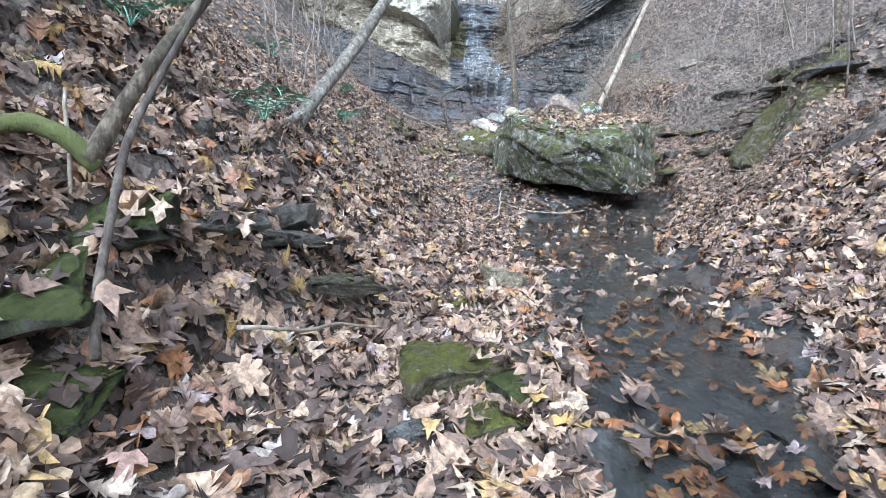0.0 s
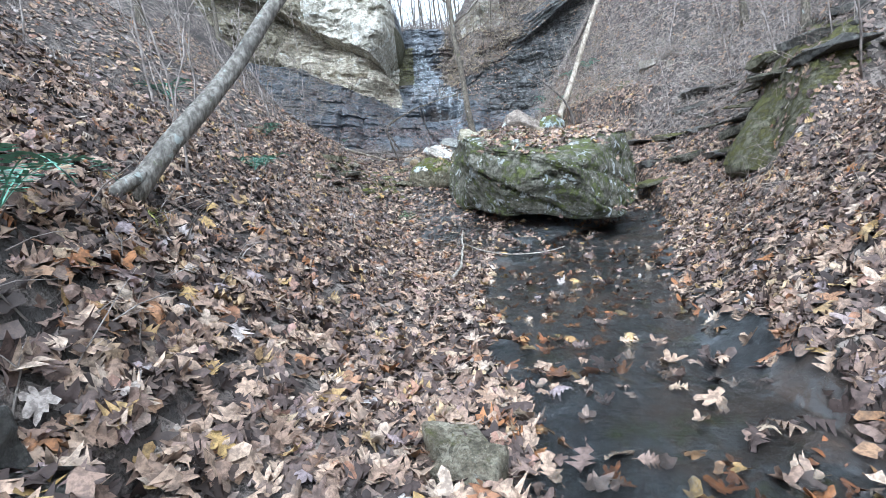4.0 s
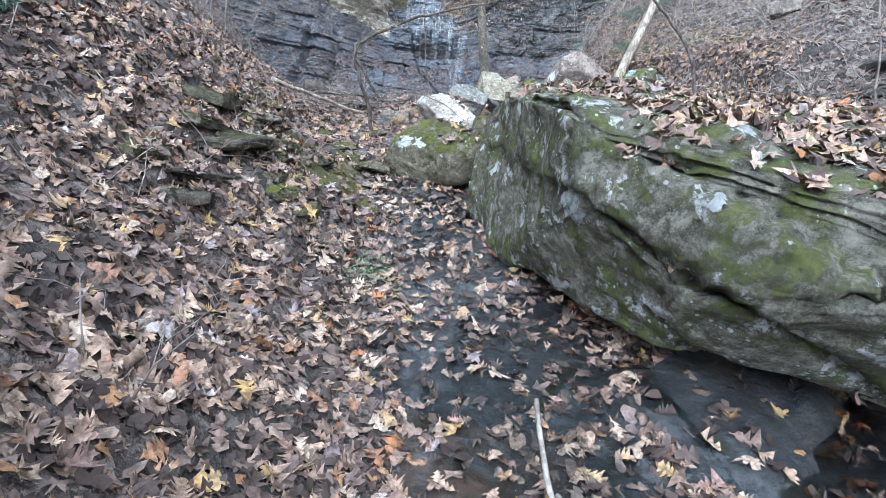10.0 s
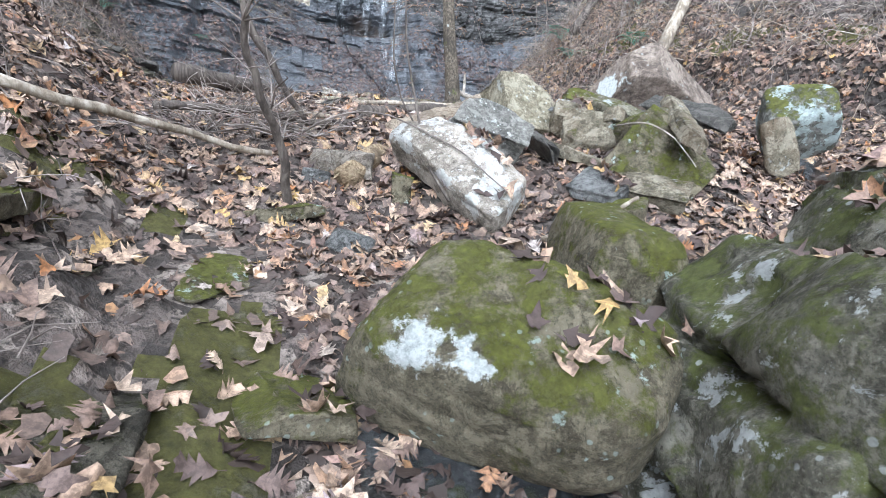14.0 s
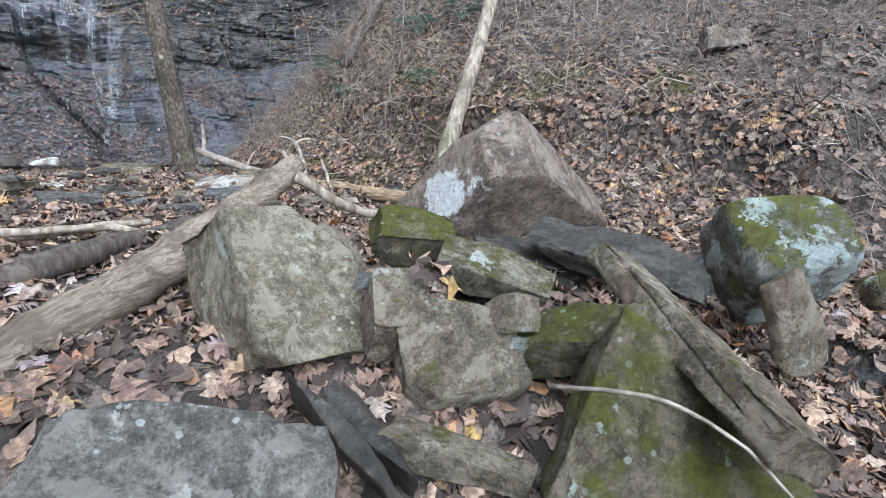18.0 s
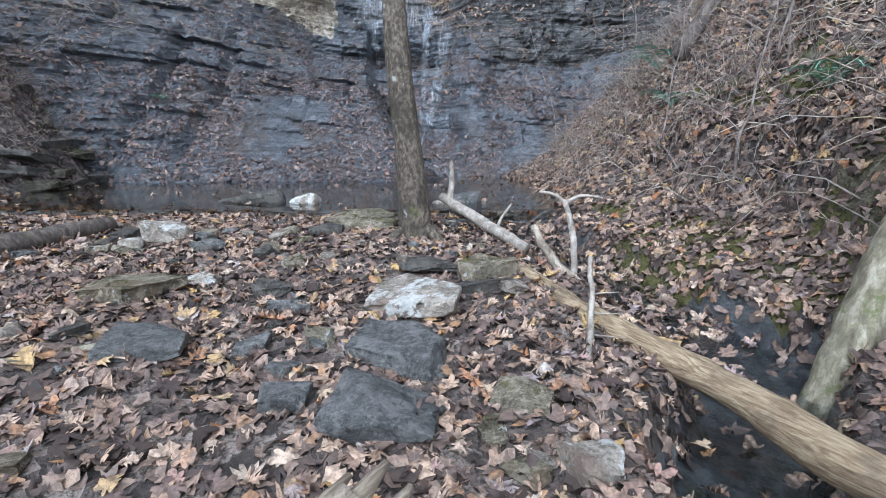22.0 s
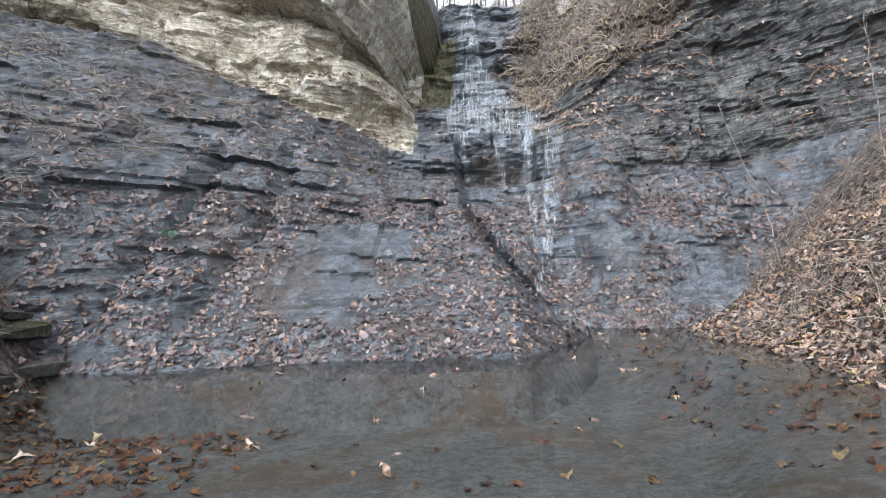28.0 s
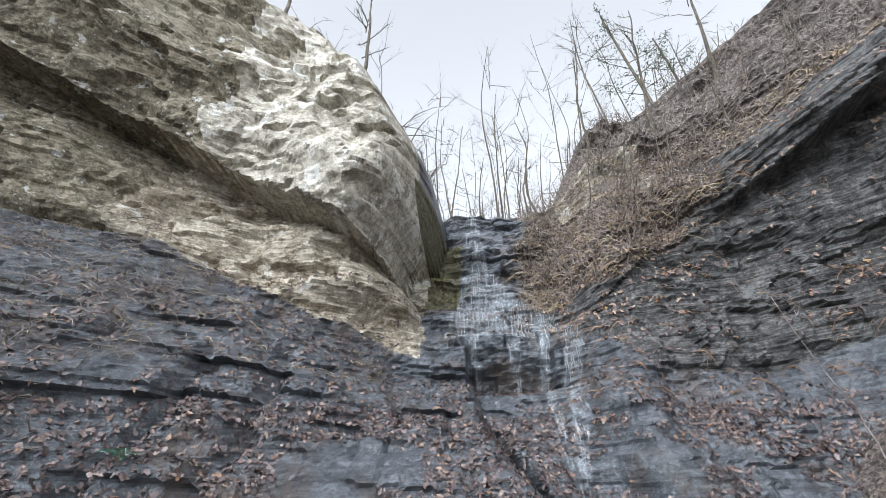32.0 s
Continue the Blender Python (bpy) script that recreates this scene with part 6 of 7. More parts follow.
# the arched shrub by the falls and other slender stems
arch = thing("arched_shrub", "bare dark shrub with one long arching branch", "shrub", at=(-0.1, 14.6, 2.3))
limb("stem", ((-0.05, 14.7, 2.25), (-0.12, 14.55, 2.75), (-0.28, 14.3, 3.2), (-0.25, 14.25, 3.4)), 0.03, 0.018, MAT_BARK_DARK, arch, 16, 7, 0.05)
limb("arch", ((-0.26, 14.25, 3.38), (0.05, 14.2, 3.55), (0.5, 14.15, 3.72), (1.2, 14.1, 3.9), (2.0, 14.1, 4.15)), 0.02, 0.008, MAT_BARK, arch, 22, 7, 0.06)
tagged(part("spray", twigs_mesh("spray", [(-0.26, 14.25, 3.3), (0.3, 14.15, 3.62), (0.8, 14.1, 3.8), (-0.15, 14.5, 2.9)], 22, 0.7, 0.6, MAT_TWIG, 4, 0.006), arch), kind="stuff")
bent = thing("bent_sapling", "thin dark sapling bending across the view", "sapling", at=(4.3, 14.1, 2.6))
limb("stem", ((4.35, 14.0, 2.4), (4.25, 14.08, 3.2), (4.0, 14.1, 3.7), (3.3, 14.0, 4.3), (2.3, 13.9, 4.9)), 0.03, 0.008, MAT_BARK_DARK, bent, 24, 7, 0.05)
snagw = thing("brush_tangle", "tangle of bare dead twigs on the bank", "brush")
tagged(part("spray", twigs_mesh("spray", [(-0.9 + 0.11 * k, 15.2 + 0.08 * ((k * 5) % 7), 2.72 + 0.02 * ((k * 3) % 5)) for k in range(10)], 90, 0.75, 0.9, MAT_TWIG, 6, 0.007, 0.5, 0.3, 3), snagw), kind="stuff")
limb("branch", ((-0.9, 15.1, 2.9), (-0.4, 15.3, 2.9), (0.2, 15.7, 2.85), (0.5, 16.1, 2.95)), 0.03, 0.015, MAT_BARK_DARK, snagw, 14, 7, 0.06)
limb("branch", ((-0.35, 15.2, 3.5), (-0.2, 15.25, 3.2), (0.02, 15.4, 2.85)), 0.028, 0.02, MAT_BARK_DARK, snagw, 10, 7, 0.04)
hill_log = thing("hill_log", "dark fallen log high on the slope", "log", at=(8.5, 27.0, 7.0))
hk = [(6.3, 23.75), (7.3, 23.6), (8.3, 23.4)]
limb("trunk", [(a, b, float(ground_z(a, b)) + 0.18 + 0.1 * i) for i, (a, b) in enumerate(hk)], 0.12, 0.09, MAT_BARK_DARK, hill_log, 20, 9, 0.05)

near = thing("slender_shoot", "slender bare shoots beside the pale slab", "sapling", at=(0.75, 14.5, 2.4))
limb("stem", ((0.88, 14.43, 2.42), (0.8, 14.57, 2.57), (0.76, 14.8, 2.73), (0.76, 14.94, 2.96), (0.73, 15.04, 3.17), (0.7, 15.12, 3.38), (0.69, 15.17, 3.7), (0.66, 15.2, 4.4)), 0.011, 0.005, MAT_BARK_DARK, near, 30, 7, 0.01)
limb("stem", ((0.96, 14.45, 2.42), (0.87, 14.75, 2.66), (0.76, 14.93, 2.84), (0.65, 15.06, 3.06), (0.61, 15.14, 3.33), (0.62, 15.2, 4.2)), 0.008, 0.004, MAT_BARK_DARK, near, 26, 7, 0.01)
limb("cane", ((0.0, 15.0, 2.78), (0.1, 14.98, 2.85), (0.33, 14.94, 2.94), (0.57, 14.85, 2.92), (0.76, 14.77, 2.84), (0.98, 14.56, 2.72), (1.18, 14.24, 2.5)), 0.007, 0.004, MAT_TWIG, near, 30, 7, 0.01, label="pale bowed cane")
cane = thing("bowed_cane", "thin pale cane arched over the moss slab", "stick", at=(2.2, 14.6, 2.8))
limb("stem", ((2.2, 14.85, 2.95), (2.3, 14.62, 2.98), (2.4, 14.45, 2.9), (2.5, 14.3, 2.7)), 0.007, 0.004, MAT_DRIFT, cane, 16, 6, 0.01)

# ---- leaves ----
def curled(v, rnd):
    """Dry leaves roll up across the rib and bend along it."""
    v = v.copy()
    r = rnd.choice((0.35, 0.6, 1.0, 2.0))
    x, y = v[:, 0].copy(), v[:, 1].copy()
    v[:, 0] = r * np.sin(np.clip(x / r, -2.2, 2.2))
    v[:, 2] += r * (1 - np.cos(np.clip(x / r, -2.2, 2.2)))
    r = rnd.choice((0.7, 1.2, 2.5)) * rnd.choice((-1, 1))
    v[:, 1] = r * np.sin(y / r)
    v[:, 2] += r * (1 - np.cos(y / r))
    v[:, 2] -= v[:, 2].mean()
    return v


def oak_leaf(seed, n_lobes=4):
    """A lobed leaf, 1 long, folded along its rib and curled."""
    rnd = np.random.RandomState(seed)
    st = [(0.0, 0.015), (0.16, 0.02)]
    for k in range(n_lobes):
        t = 0.22 + 0.70 * k / n_lobes
        wide = (0.22, 0.36, 0.40, 0.26, 0.2)[k] * rnd.uniform(0.85, 1.2)
        st += [(t, 0.09), (t + 0.09, wide)]
    st += [(0.94, 0.10), (1.0, 0.0)]
    st = np.array(st)
    n = len(st)
    c1, c2, fold = rnd.uniform(-0.35, 0.5), rnd.uniform(-0.2, 0.3), rnd.uniform(-0.1, 0.5)
    v = []
    for s in (-1, 0, 1):
        w = st[:, 1] * rnd.uniform(0.85, 1.15, n)
        x = s * w
        y = st[:, 0] - 0.5 + (0.10 * abs(s) * (st[:, 1] > 0.15))
        z = c1 * (st[:, 0] - 0.5) ** 2 * 1.6 + fold * np.abs(x) + c2 * x * st[:, 0] + 0.05 * rnd.normal(0, 1, n) * abs(s)
        v.append(np.stack([x, y, z], 1))
    v = np.concatenate(v)
    f = []
    for a in (0, 1):
        for i in range(n - 1):
            f.append((a * n + i, (a + 1) * n + i, (a + 1) * n + i + 1, a * n + i + 1))
    return curled(v, rnd), np.array(f)


def star_leaf(seed):
    """A broad five-pointed leaf as a fan of four-cornered pieces."""
    rnd = np.random.RandomState(seed)
    ang = rnd.normal(0, 0.10, 12) + np.radians([-90, -62, -25, 8, 30, 62, 90, 118, 150, 172, 205, 242])
    rad = np.array([0.15, 0.42, 0.25, 0.52, 0.26, 0.42, 0.58, 0.42, 0.26, 0.52, 0.25, 0.42]) * rnd.uniform(0.7, 1.25, 12)
    x, y = rad * np.cos(ang) * rnd.uniform(0.6, 1.0), rad * np.sin(ang)
    cup, roll = rnd.uniform(-0.5, 0.7), rnd.uniform(-0.5, 0.5)
    z = cup * rad ** 2 + roll * x * y + 0.05 * rnd.normal(0, 1, 12) + 0.3 * rnd.uniform(-0.3, 1) * np.abs(x)
    v = np.concatenate([[[0, 0, 0.02]], np.stack([x, y, z], 1)])
    f = [(0, 1 + 2 * k, 2 + 2 * k, 1 + (2 * k + 2) % 12) for k in range(6)]
    return curled(v, rnd), np.array(f)


def broad_leaf(seed):
    """A broad leaf of five lobes, each with a tip between two shoulders, as a fan of four-cornered pieces."""
    rnd = np.random.RandomState(seed + 50)
    ang, rad = [-90.0], [0.13]
    for c, r, h in ((-48, 0.36, 15), (4, 0.50, 17), (58, 0.44, 13), (90, 0.60, 9), (122, 0.44, 13), (176, 0.50, 17), (228, 0.36, 15)):
        r *= rnd.uniform(0.8, 1.2)
        c += rnd.normal(0, 4)
        ang += [c - h, c, c + h]
        rad += [r * rnd.uniform(0.72, 0.95), r, r * rnd.uniform(0.72, 0.95)]
        ang.append(c + h + 8)
        rad.append(r * 0.58)
    ang, rad = np.radians(ang[:-1]), np.array(rad[:-1])
    n = len(ang)
    x, y = rad * np.cos(ang) * rnd.uniform(0.65, 1.0), rad * np.sin(ang)
    z = rnd.uniform(-0.3, 0.6) * rad ** 2 + rnd.uniform(-0.5, 0.5) * x * y + 0.025 * rnd.normal(0, 1, n) + rnd.uniform(-0.1, 0.3) * np.abs(x)
    v = np.concatenate([[[0, 0, 0.01]], np.stack([x, y, z], 1)])
    return curled(v, rnd), np.array([(0, 1 + 2 * k, 2 + 2 * k, 1 + (2 * k + 2) % n) for k in range(n // 2)])


def plain_leaf(seed):
    """A roundish, shallowly lobed leaf of few pieces, for the distance and the lower layer."""
    rnd = np.random.RandomState(seed)
    ang = np.radians([-90, -45, -5, 35, 90, 145, 185, 225]) + rnd.normal(0, 0.12, 8)
    rad = np.array([0.42, 0.34, 0.26, 0.42, 0.5, 0.42, 0.26, 0.34]) * rnd.uniform(0.8, 1.2, 8)
    x, y = rad * np.cos(ang) * rnd.uniform(0.6, 1.0), rad * np.sin(ang)
    z = rnd.uniform(-0.4, 0.7) * rad ** 2 + rnd.uniform(-0.4, 0.4) * x * y + 0.04 * rnd.normal(0, 1, 8)
    v = np.concatenate([[[0, 0, 0.03]], np.stack([x, y, z], 1)])
    return v, np.array([(0, 1 + 2 * k, 2 + 2 * k, 1 + (2 * k + 2) % 8) for k in range(4)])


OAKS = [oak_leaf(s, 3 + s % 3) for s in range(16)]
STARS = [star_leaf(s) for s in range(14)]
PLAINS = [plain_leaf(s) for s in range(10)]


def scatter(name, pts, normals, size, kinds, mat, seed, tilt=0.35, lift=0.012):
    """All leaves of a place in one mesh: each turned at will, laid along the ground and a little tipped."""
    rnd = np.random.RandomState(seed)
    n = len(pts)
    which = rnd.randint(0, len(kinds), n)
    nz = normals + rnd.normal(0, tilt, (n, 3))
    nz /= np.linalg.norm(nz, axis=1)[:, None]
    nz[:, 2] = np.abs(nz[:, 2])
    a = rnd.normal(0, 1, (n, 3))
    ax = np.cross(a, nz)
    ax /= np.linalg.norm(ax, axis=1)[:, None] + 1e-9
    ay = np.cross(nz, ax)
    sz = rnd.uniform(size[0], size[1], n)
    V, Fs, off = [], [], 0
    for k, (tv, tf) in enumerate(kinds):
        i = np.where(which == k)[0]
        if not len(i):
            continue
        flip = np.where(rnd.rand(len(i)) < 0.4, -1.0, 1.0)
        v = tv[None, :, 0, None] * ax[i, None, :] + tv[None, :, 1, None] * ay[i, None, :] + tv[None, :, 2, None] * nz[i, None, :] * flip[:, None, None]
        v = v * sz[i, None, None] + pts[i, None, :] + nz[i, None, :] * (lift + 0.02 * rnd.rand(len(i))[:, None, None])
        V.append(v.reshape(-1, 3))
        Fs.append((tf[None] + off + np.arange(len(i))[:, None, None] * len(tv)).reshape(-1, 4))
        off += len(i) * len(tv)
    return tagged(new(name, fast_mesh(name, np.concatenate(V), np.concatenate(Fs), mat, True)), kind="stuff")


def ground_normal(x, y):
    e = 0.06
    nx = (ground_z(x - e, y) - ground_z(x + e, y)) / (2 * e)
    ny = (ground_z(x, y - e) - ground_z(x, y + e)) / (2 * e)
    n = np.stack([nx, ny, np.ones_like(nx)], 1)
    return n / np.linalg.norm(n, axis=1)[:, None]


def keep_dry(x, y, rnd):
    """Where leaves lie: thinly in the stream and on bare ledges, thick elsewhere."""
    c = np.abs(x - channel(y)) / chan_half(y)
    wet = (c + 0.35 * fbm(x * 1.5, y * 1.5, 0.0, 3, 95) < 0.92) & (y < 23.3)
    film = (x > 0.3) & (x < 1.5) & (y > 8.8) & (y < 13.3)
    ledge = (x < toe(LEFT_TOE, y) + 0.25) & (x > toe(LEFT_TOE, y) - 1.0) & (y > 11.0) & (y < 14.4)
    moss = (x > toe(RIGHT_TOE, y) + 0.9) & (x < toe(RIGHT_TOE, y) + 2.3) & (y > 7.6) & (y < 9.2)
    patch = fbm(x * 0.8, y * 0.8, 0.0, 3, 91)
    under = ((x - 2.7) / 1.0) ** 2 + ((y - 11.4) / 1.4) ** 2 < 1
    p = np.where(wet, np.where(y > 11, 0.6 - 0.45 * (np.abs(y - 18.3) < 1.5), 0.015 + 0.06 * (patch > 0.05)), np.where(film, 0.45, np.where(ledge, 0.22 + 0.5 * (patch > 0.0), np.where(moss, 0.16, 1.0 - 0.25 * (patch < -0.25)))))
    # few leaves on the ground darkened as the great boulder's shade
    p = np.where(under, 0.04, p)
    p = np.where(((x - 2.3) / 0.75) ** 2 + ((y - 9.5) / 0.7) ** 2 < 1, 0.12, p)
    p = np.where((((x - 5.1) / 0.5) ** 2 + ((y - 21.0) / 0.7) ** 2 < 1) | (((x - 5.5) / 0.45) ** 2 + ((y - 19.8) / 0.5) ** 2 < 1), 0.25 + 0.6 * (patch > 0.0), p)
    bank = x - toe(RIGHT_TOE, y)
    p = np.where((y > 16.5) & (y < 23) & (bank > 0.1) & (bank < 1.5) & (fbm(x * 1.6, y * 1.6, 0.0, 3, 51) > 0.16), 0.3 * p, p)
    return rnd.rand(len(x)) < p


def bed_of_leaves(name, label, x0, x1, y0, y1, per_m2, size, kinds, mat, seed, tilt=0.27, off=0.0):
    rnd = np.random.RandomState(seed)
    n = int((x1 - x0) * (y1 - y0) * per_m2)
    x, y = rnd.uniform(x0, x1, n), rnd.uniform(y0, y1, n)
    k = keep_dry(x, y, rnd)
    x, y = x[k], y[k]
    # steep ground carries more leaves for each square of the plan
    x, y = np.r_[x, x], np.r_[y, y]
    half = len(x) // 2
    e = 0.06
    steep = np.hypot(ground_z(x + e, y) - ground_z(x - e, y), ground_z(x, y + e) - ground_z(x, y - e)) / (2 * e)
    x[half:] += rnd.uniform(-0.08, 0.08, half)
    y[half:] += rnd.uniform(-0.08, 0.08, half)
    k = (np.arange(len(x)) < half) | (rnd.rand(len(x)) < np.sqrt(1 + steep ** 2) - 1)
    x, y = x[k], y[k]
    z = ground_z(x, y)
    k = ~((z < 3.59) & (y > 22.8))
    x, y, z = x[k], y[k], z[k]
    c = np.abs(x - channel(y)) / chan_half(y)
    dig = np.interp(y, (-10, 9, 11, 13, 16, 22, 23.5), (0.10, 0.10, 0.35, 0.5, 0.42, 0.25, 0.05))
    z = np.where((c < 1.2) & (y < 23.3), np.maximum(z, bed_z(y) - dig + 0.06), z)
    ob = scatter(name, np.stack([x, y, z + off], 1), ground_normal(x, y), size, kinds, mat, seed + 1, tilt)
    return tagged(ob, label, "leaves")


BROADS = [broad_leaf(s) for s in range(12)]
MIX = OAKS + BROADS
bed_of_leaves("leaf_litter", "thick litter of dry oak and maple leaves near the start", -2.6, 3.4, 0.3, 5.0, 290, (0.09, 0.19), MIX, MAT_LEAF, 1)
bed_of_leaves("leaf_litter", "thick litter of dry oak leaves along the stream", -3.0, 5.6, 5.0, 10.5, 165, (0.075, 0.155), OAKS + BROADS[:6], MAT_LEAF, 2)
bed_of_leaves("leaf_litter", "litter of dry leaves beside the boulders", -2.6, 6.2, 10.5, 15.5, 155, (0.075, 0.165), OAKS + BROADS[:5], MAT_LEAF, 3)
bed_of_leaves("leaf_litter", "litter of dry leaves among the rocks", -3.0, 7.0, 15.5, 23.6, 140, (0.075, 0.155), OAKS[:10] + BROADS, MAT_LEAF, 4)
# lower layer of older leaves; its dark colour paints shade between the upper ones
for k, (x0, x1, y0, y1) in enumerate(((-2.6, 3.4, 0.3, 5.0), (-3.0, 5.6, 5.0, 10.5), (-2.6, 6.2, 10.5, 15.5), (-3.0, 7.0, 15.5, 23.6))):
    bed_of_leaves("under_litter", "older flattened leaves under the loose litter, darkened as shaded gaps", x0, x1, y0, y1, 300, (0.075, 0.13), PLAINS[:5] + STARS[:8], MAT_LEAF_OLD_SHADED, 21 + k, 0.2, -0.012)
bed_of_leaves("leaf_litter", "dry leaves on the upper left slope", -9, -2.6, -1, 24, 85, (0.08, 0.15), STARS[:4] + PLAINS, MAT_LEAF, 5)
# the right slope's shade is put into the darker leaf colour
bed_of_leaves("leaf_litter", "leaves on the upper right slope, coloured darker for its shade", 5.0, 12, 2, 31, 95, (0.08, 0.15), STARS[:6] + PLAINS[:4], MAT_LEAF_OLD_SHADED, 6)
bed_of_leaves("leaf_litter", "dry leaves on the pool's left bank", -7, -2.2, 23.6, 31, 60, (0.10, 0.17), STARS[:4] + PLAINS, MAT_LEAF_WET, 7)


bed_of_leaves("leaf_litter", "dry leaves heaped on the right shore of the pool", 3.9, 7.6, 23.6, 31, 170, (0.09, 0.17), STARS, MAT_LEAF, 8)


def leaves_on_cliff(n, x0, x1, z0, z1, size, mat, seed, label):
    rnd = np.random.RandomState(seed)
    x, z = rnd.uniform(x0, x1, n), rnd.uniform(z0, z1, n)
    y, y2, y3 = cliff_y(x, z), cliff_y(x, z + 0.12), cliff_y(x + 0.12, z)
    slope = (y2 - y) / 0.12
    keep = (rnd.rand(n) < np.clip(slope * 0.5, 0, 0.75)) & (fbm(x * 0.9, z * 1.3, 0.0, 3, 93) > -0.3 + 0.04 * (z - 4))
    x, y, z = x[keep], y[keep], z[keep]
    nn = np.stack([(y3[keep] - y) / 0.12, np.full(len(x), -1.0), slope[keep]], 1)
    nn /= np.linalg.norm(nn, axis=1)[:, None]
    return tagged(scatter("cliff_leaves", np.stack([x, y, z], 1), nn, size, STARS[:8] + PLAINS[:3], mat, seed, 0.3), label, "leaves")


leaves_on_cliff(22000, -7, 8.5, 3.6, 6.4, (0.08, 0.16), MAT_LEAF_WET, 11, "damp brown leaves stuck on the lower slab")
leaves_on_cliff(17000, -9, 10, 6.0, 10.0, (0.08, 0.16), MAT_LEAF_WET, 12, "damp leaves caught on the cliff's ledges")
leaves_on_cliff(16000, 3.2, 14, 8.5, 17, (0.10, 0.18), MAT_LEAF, 13, "dry leaves on the slope above the ledge")
# sunken and floating leaves of the pool
rnd = np.random.RandomState(31)
lx, ly = rnd.uniform(-5, 5, 13000), rnd.uniform(23, 31, 13000)
lz = ground_z(lx, ly)
k = (lz < 3.57) & (rnd.rand(13000) < np.clip(0.012 + 0.8 * smooth(-0.4, -2.0, lx + 0.5 * fbm(lx, ly, 0, 2, 7)) + 0.22 * smooth(3.4, 4.8, lx) + 0.3 * smooth(23.9, 23.4, ly), 0, 1))
pts = np.stack([lx, ly, lz], 1)[k]
tagged(scatter("sunken_leaves", pts, np.tile((0.0, 0, 1), (len(pts), 1)), (0.09, 0.17), STARS, MAT_LEAF_SUNK, 32, 0.15), "orange leaves lying under the pool's water", "leaves")
k = (rnd.rand(13000) < 0.012) & (lz < 3.59)
pts = np.stack([lx, ly, np.full(13000, 3.597)], 1)[k]
tagged(scatter("floating_leaves", pts, np.tile((0.0, 0, 1), (len(pts), 1)), (0.09, 0.16), STARS[:4], MAT_LEAF, 33, 0.04, 0.004), "dry leaves floating on the pool", "leaves")


# orange leaves sunk in the stream
rnd = np.random.RandomState(35)
sy = rnd.uniform(0.3, 10.3, 650)
sx = channel(sy) + rnd.uniform(-1, 1, 650) * chan_half(sy)
k = fbm(sx * 0.9, sy * 0.9, 0.0, 3, 97) > -0.05
pts = np.stack([sx, sy, np.minimum(ground_z(sx, sy), bed_z(sy) - 0.045)], 1)[k]
tagged(scatter("stream_leaves", pts, np.tile((0.0, 0, 1), (len(pts), 1)), (0.08, 0.16), BROADS, MAT_LEAF_SUNK, 36, 0.12), "orange leaves lying under the stream's water", "leaves")


def leaves_on_rock(ob, n, seed, test, size=(0.09, 0.16), mat=None, label="dry leaves lying on the boulder"):
    """Leaves on the faces of a rock that point up and pass the test."""
    me = ob.data
    m = len(me.polygons)
    ctr, nor, area = np.zeros(m * 3), np.zeros(m * 3), np.zeros(m)
    me.polygons.foreach_get("center", ctr)
    me.polygons.foreach_get("normal", nor)
    me.polygons.foreach_get("area", area)
    ctr, nor = ctr.reshape(-1, 3) + np.array(ob.location), nor.reshape(-1, 3)
    w = area * np.array([1.0 if q[2] > 0.72 and test(c) else 0.0 for c, q in zip(ctr, nor)])
    if w.sum() <= 0:
        return None
    rnd = np.random.RandomState(seed)
    i = rnd.choice(m, n, p=w / w.sum())
    p = ctr[i] + rnd.normal(0, 0.02, (n, 3)) * np.array([1, 1, 0.2])
    return tagged(scatter("boulder_leaves", p, nor[i], size, STARS, mat or MAT_LEAF, seed, 0.3), label, "leaves")


leaves_on_rock(bo, 2100, 41, lambda c: c[0] > 1.5 + 0.15 * math.sin(c[1] * 5) and c[1] < 12.8 + 0.3 * math.sin(c[0] * 4) and c[1] > 9.3 + 0.25 * math.sin(c[0] * 5))
for ob in [o for o in scene.objects if o.name.split(".")[0] in ("mossy_boulder", "flat_stone", "lichen_boulder", "fore_block", "moss_step", "bank_ledge", "rock_ledge", "pale_slab", "moss_ledge")]:
    cx_ = ob.location[0]
    leaves_on_rock(ob, 22, 50 + len(ob.name), lambda c: c[0] > cx_ + 0.05, label="dry leaves caught on a mossy rock")

# ---- ferns, grass and dry stems ----
def frond(base, d, length, rnd):
    """One fern frond: an arching rib with paired leaflets, as vertices and faces."""
    n = 16
    s = np.linspace(0, 1, n)
    up = np.array([0, 0, 1.0])
    side = np.cross(d, up)
    side /= np.linalg.norm(side)
    p = base + np.outer(s, d) * length + np.outer(s * (1.15 - 1.15 * s), up) * length
    half = side * 0.004
    V = [q for i in range(n) for q in (p[i] - half, p[i] + half)]
    Fc = [(2 * i, 2 * i + 1, 2 * i + 3, 2 * i + 2) for i in range(n - 1)]
    for i in range(2, n):
        w = length * 0.22 * math.sin(math.pi * min(1, s[i] * 0.9 + 0.1)) + 0.004
        for sg in (0, 1):
            sgn = 2 * sg - 1
            t = p[i] + side * sgn * w + d * 0.3 * w + up * rnd.uniform(-0.15, 0.05) * w
            m = (p[i] + t) / 2
            q = d * length * 0.03
            k = len(V)
            V += [m + q, t, m - q]
            Fc.append((2 * i + sg, k, k + 1, k + 2))
    return V, Fc


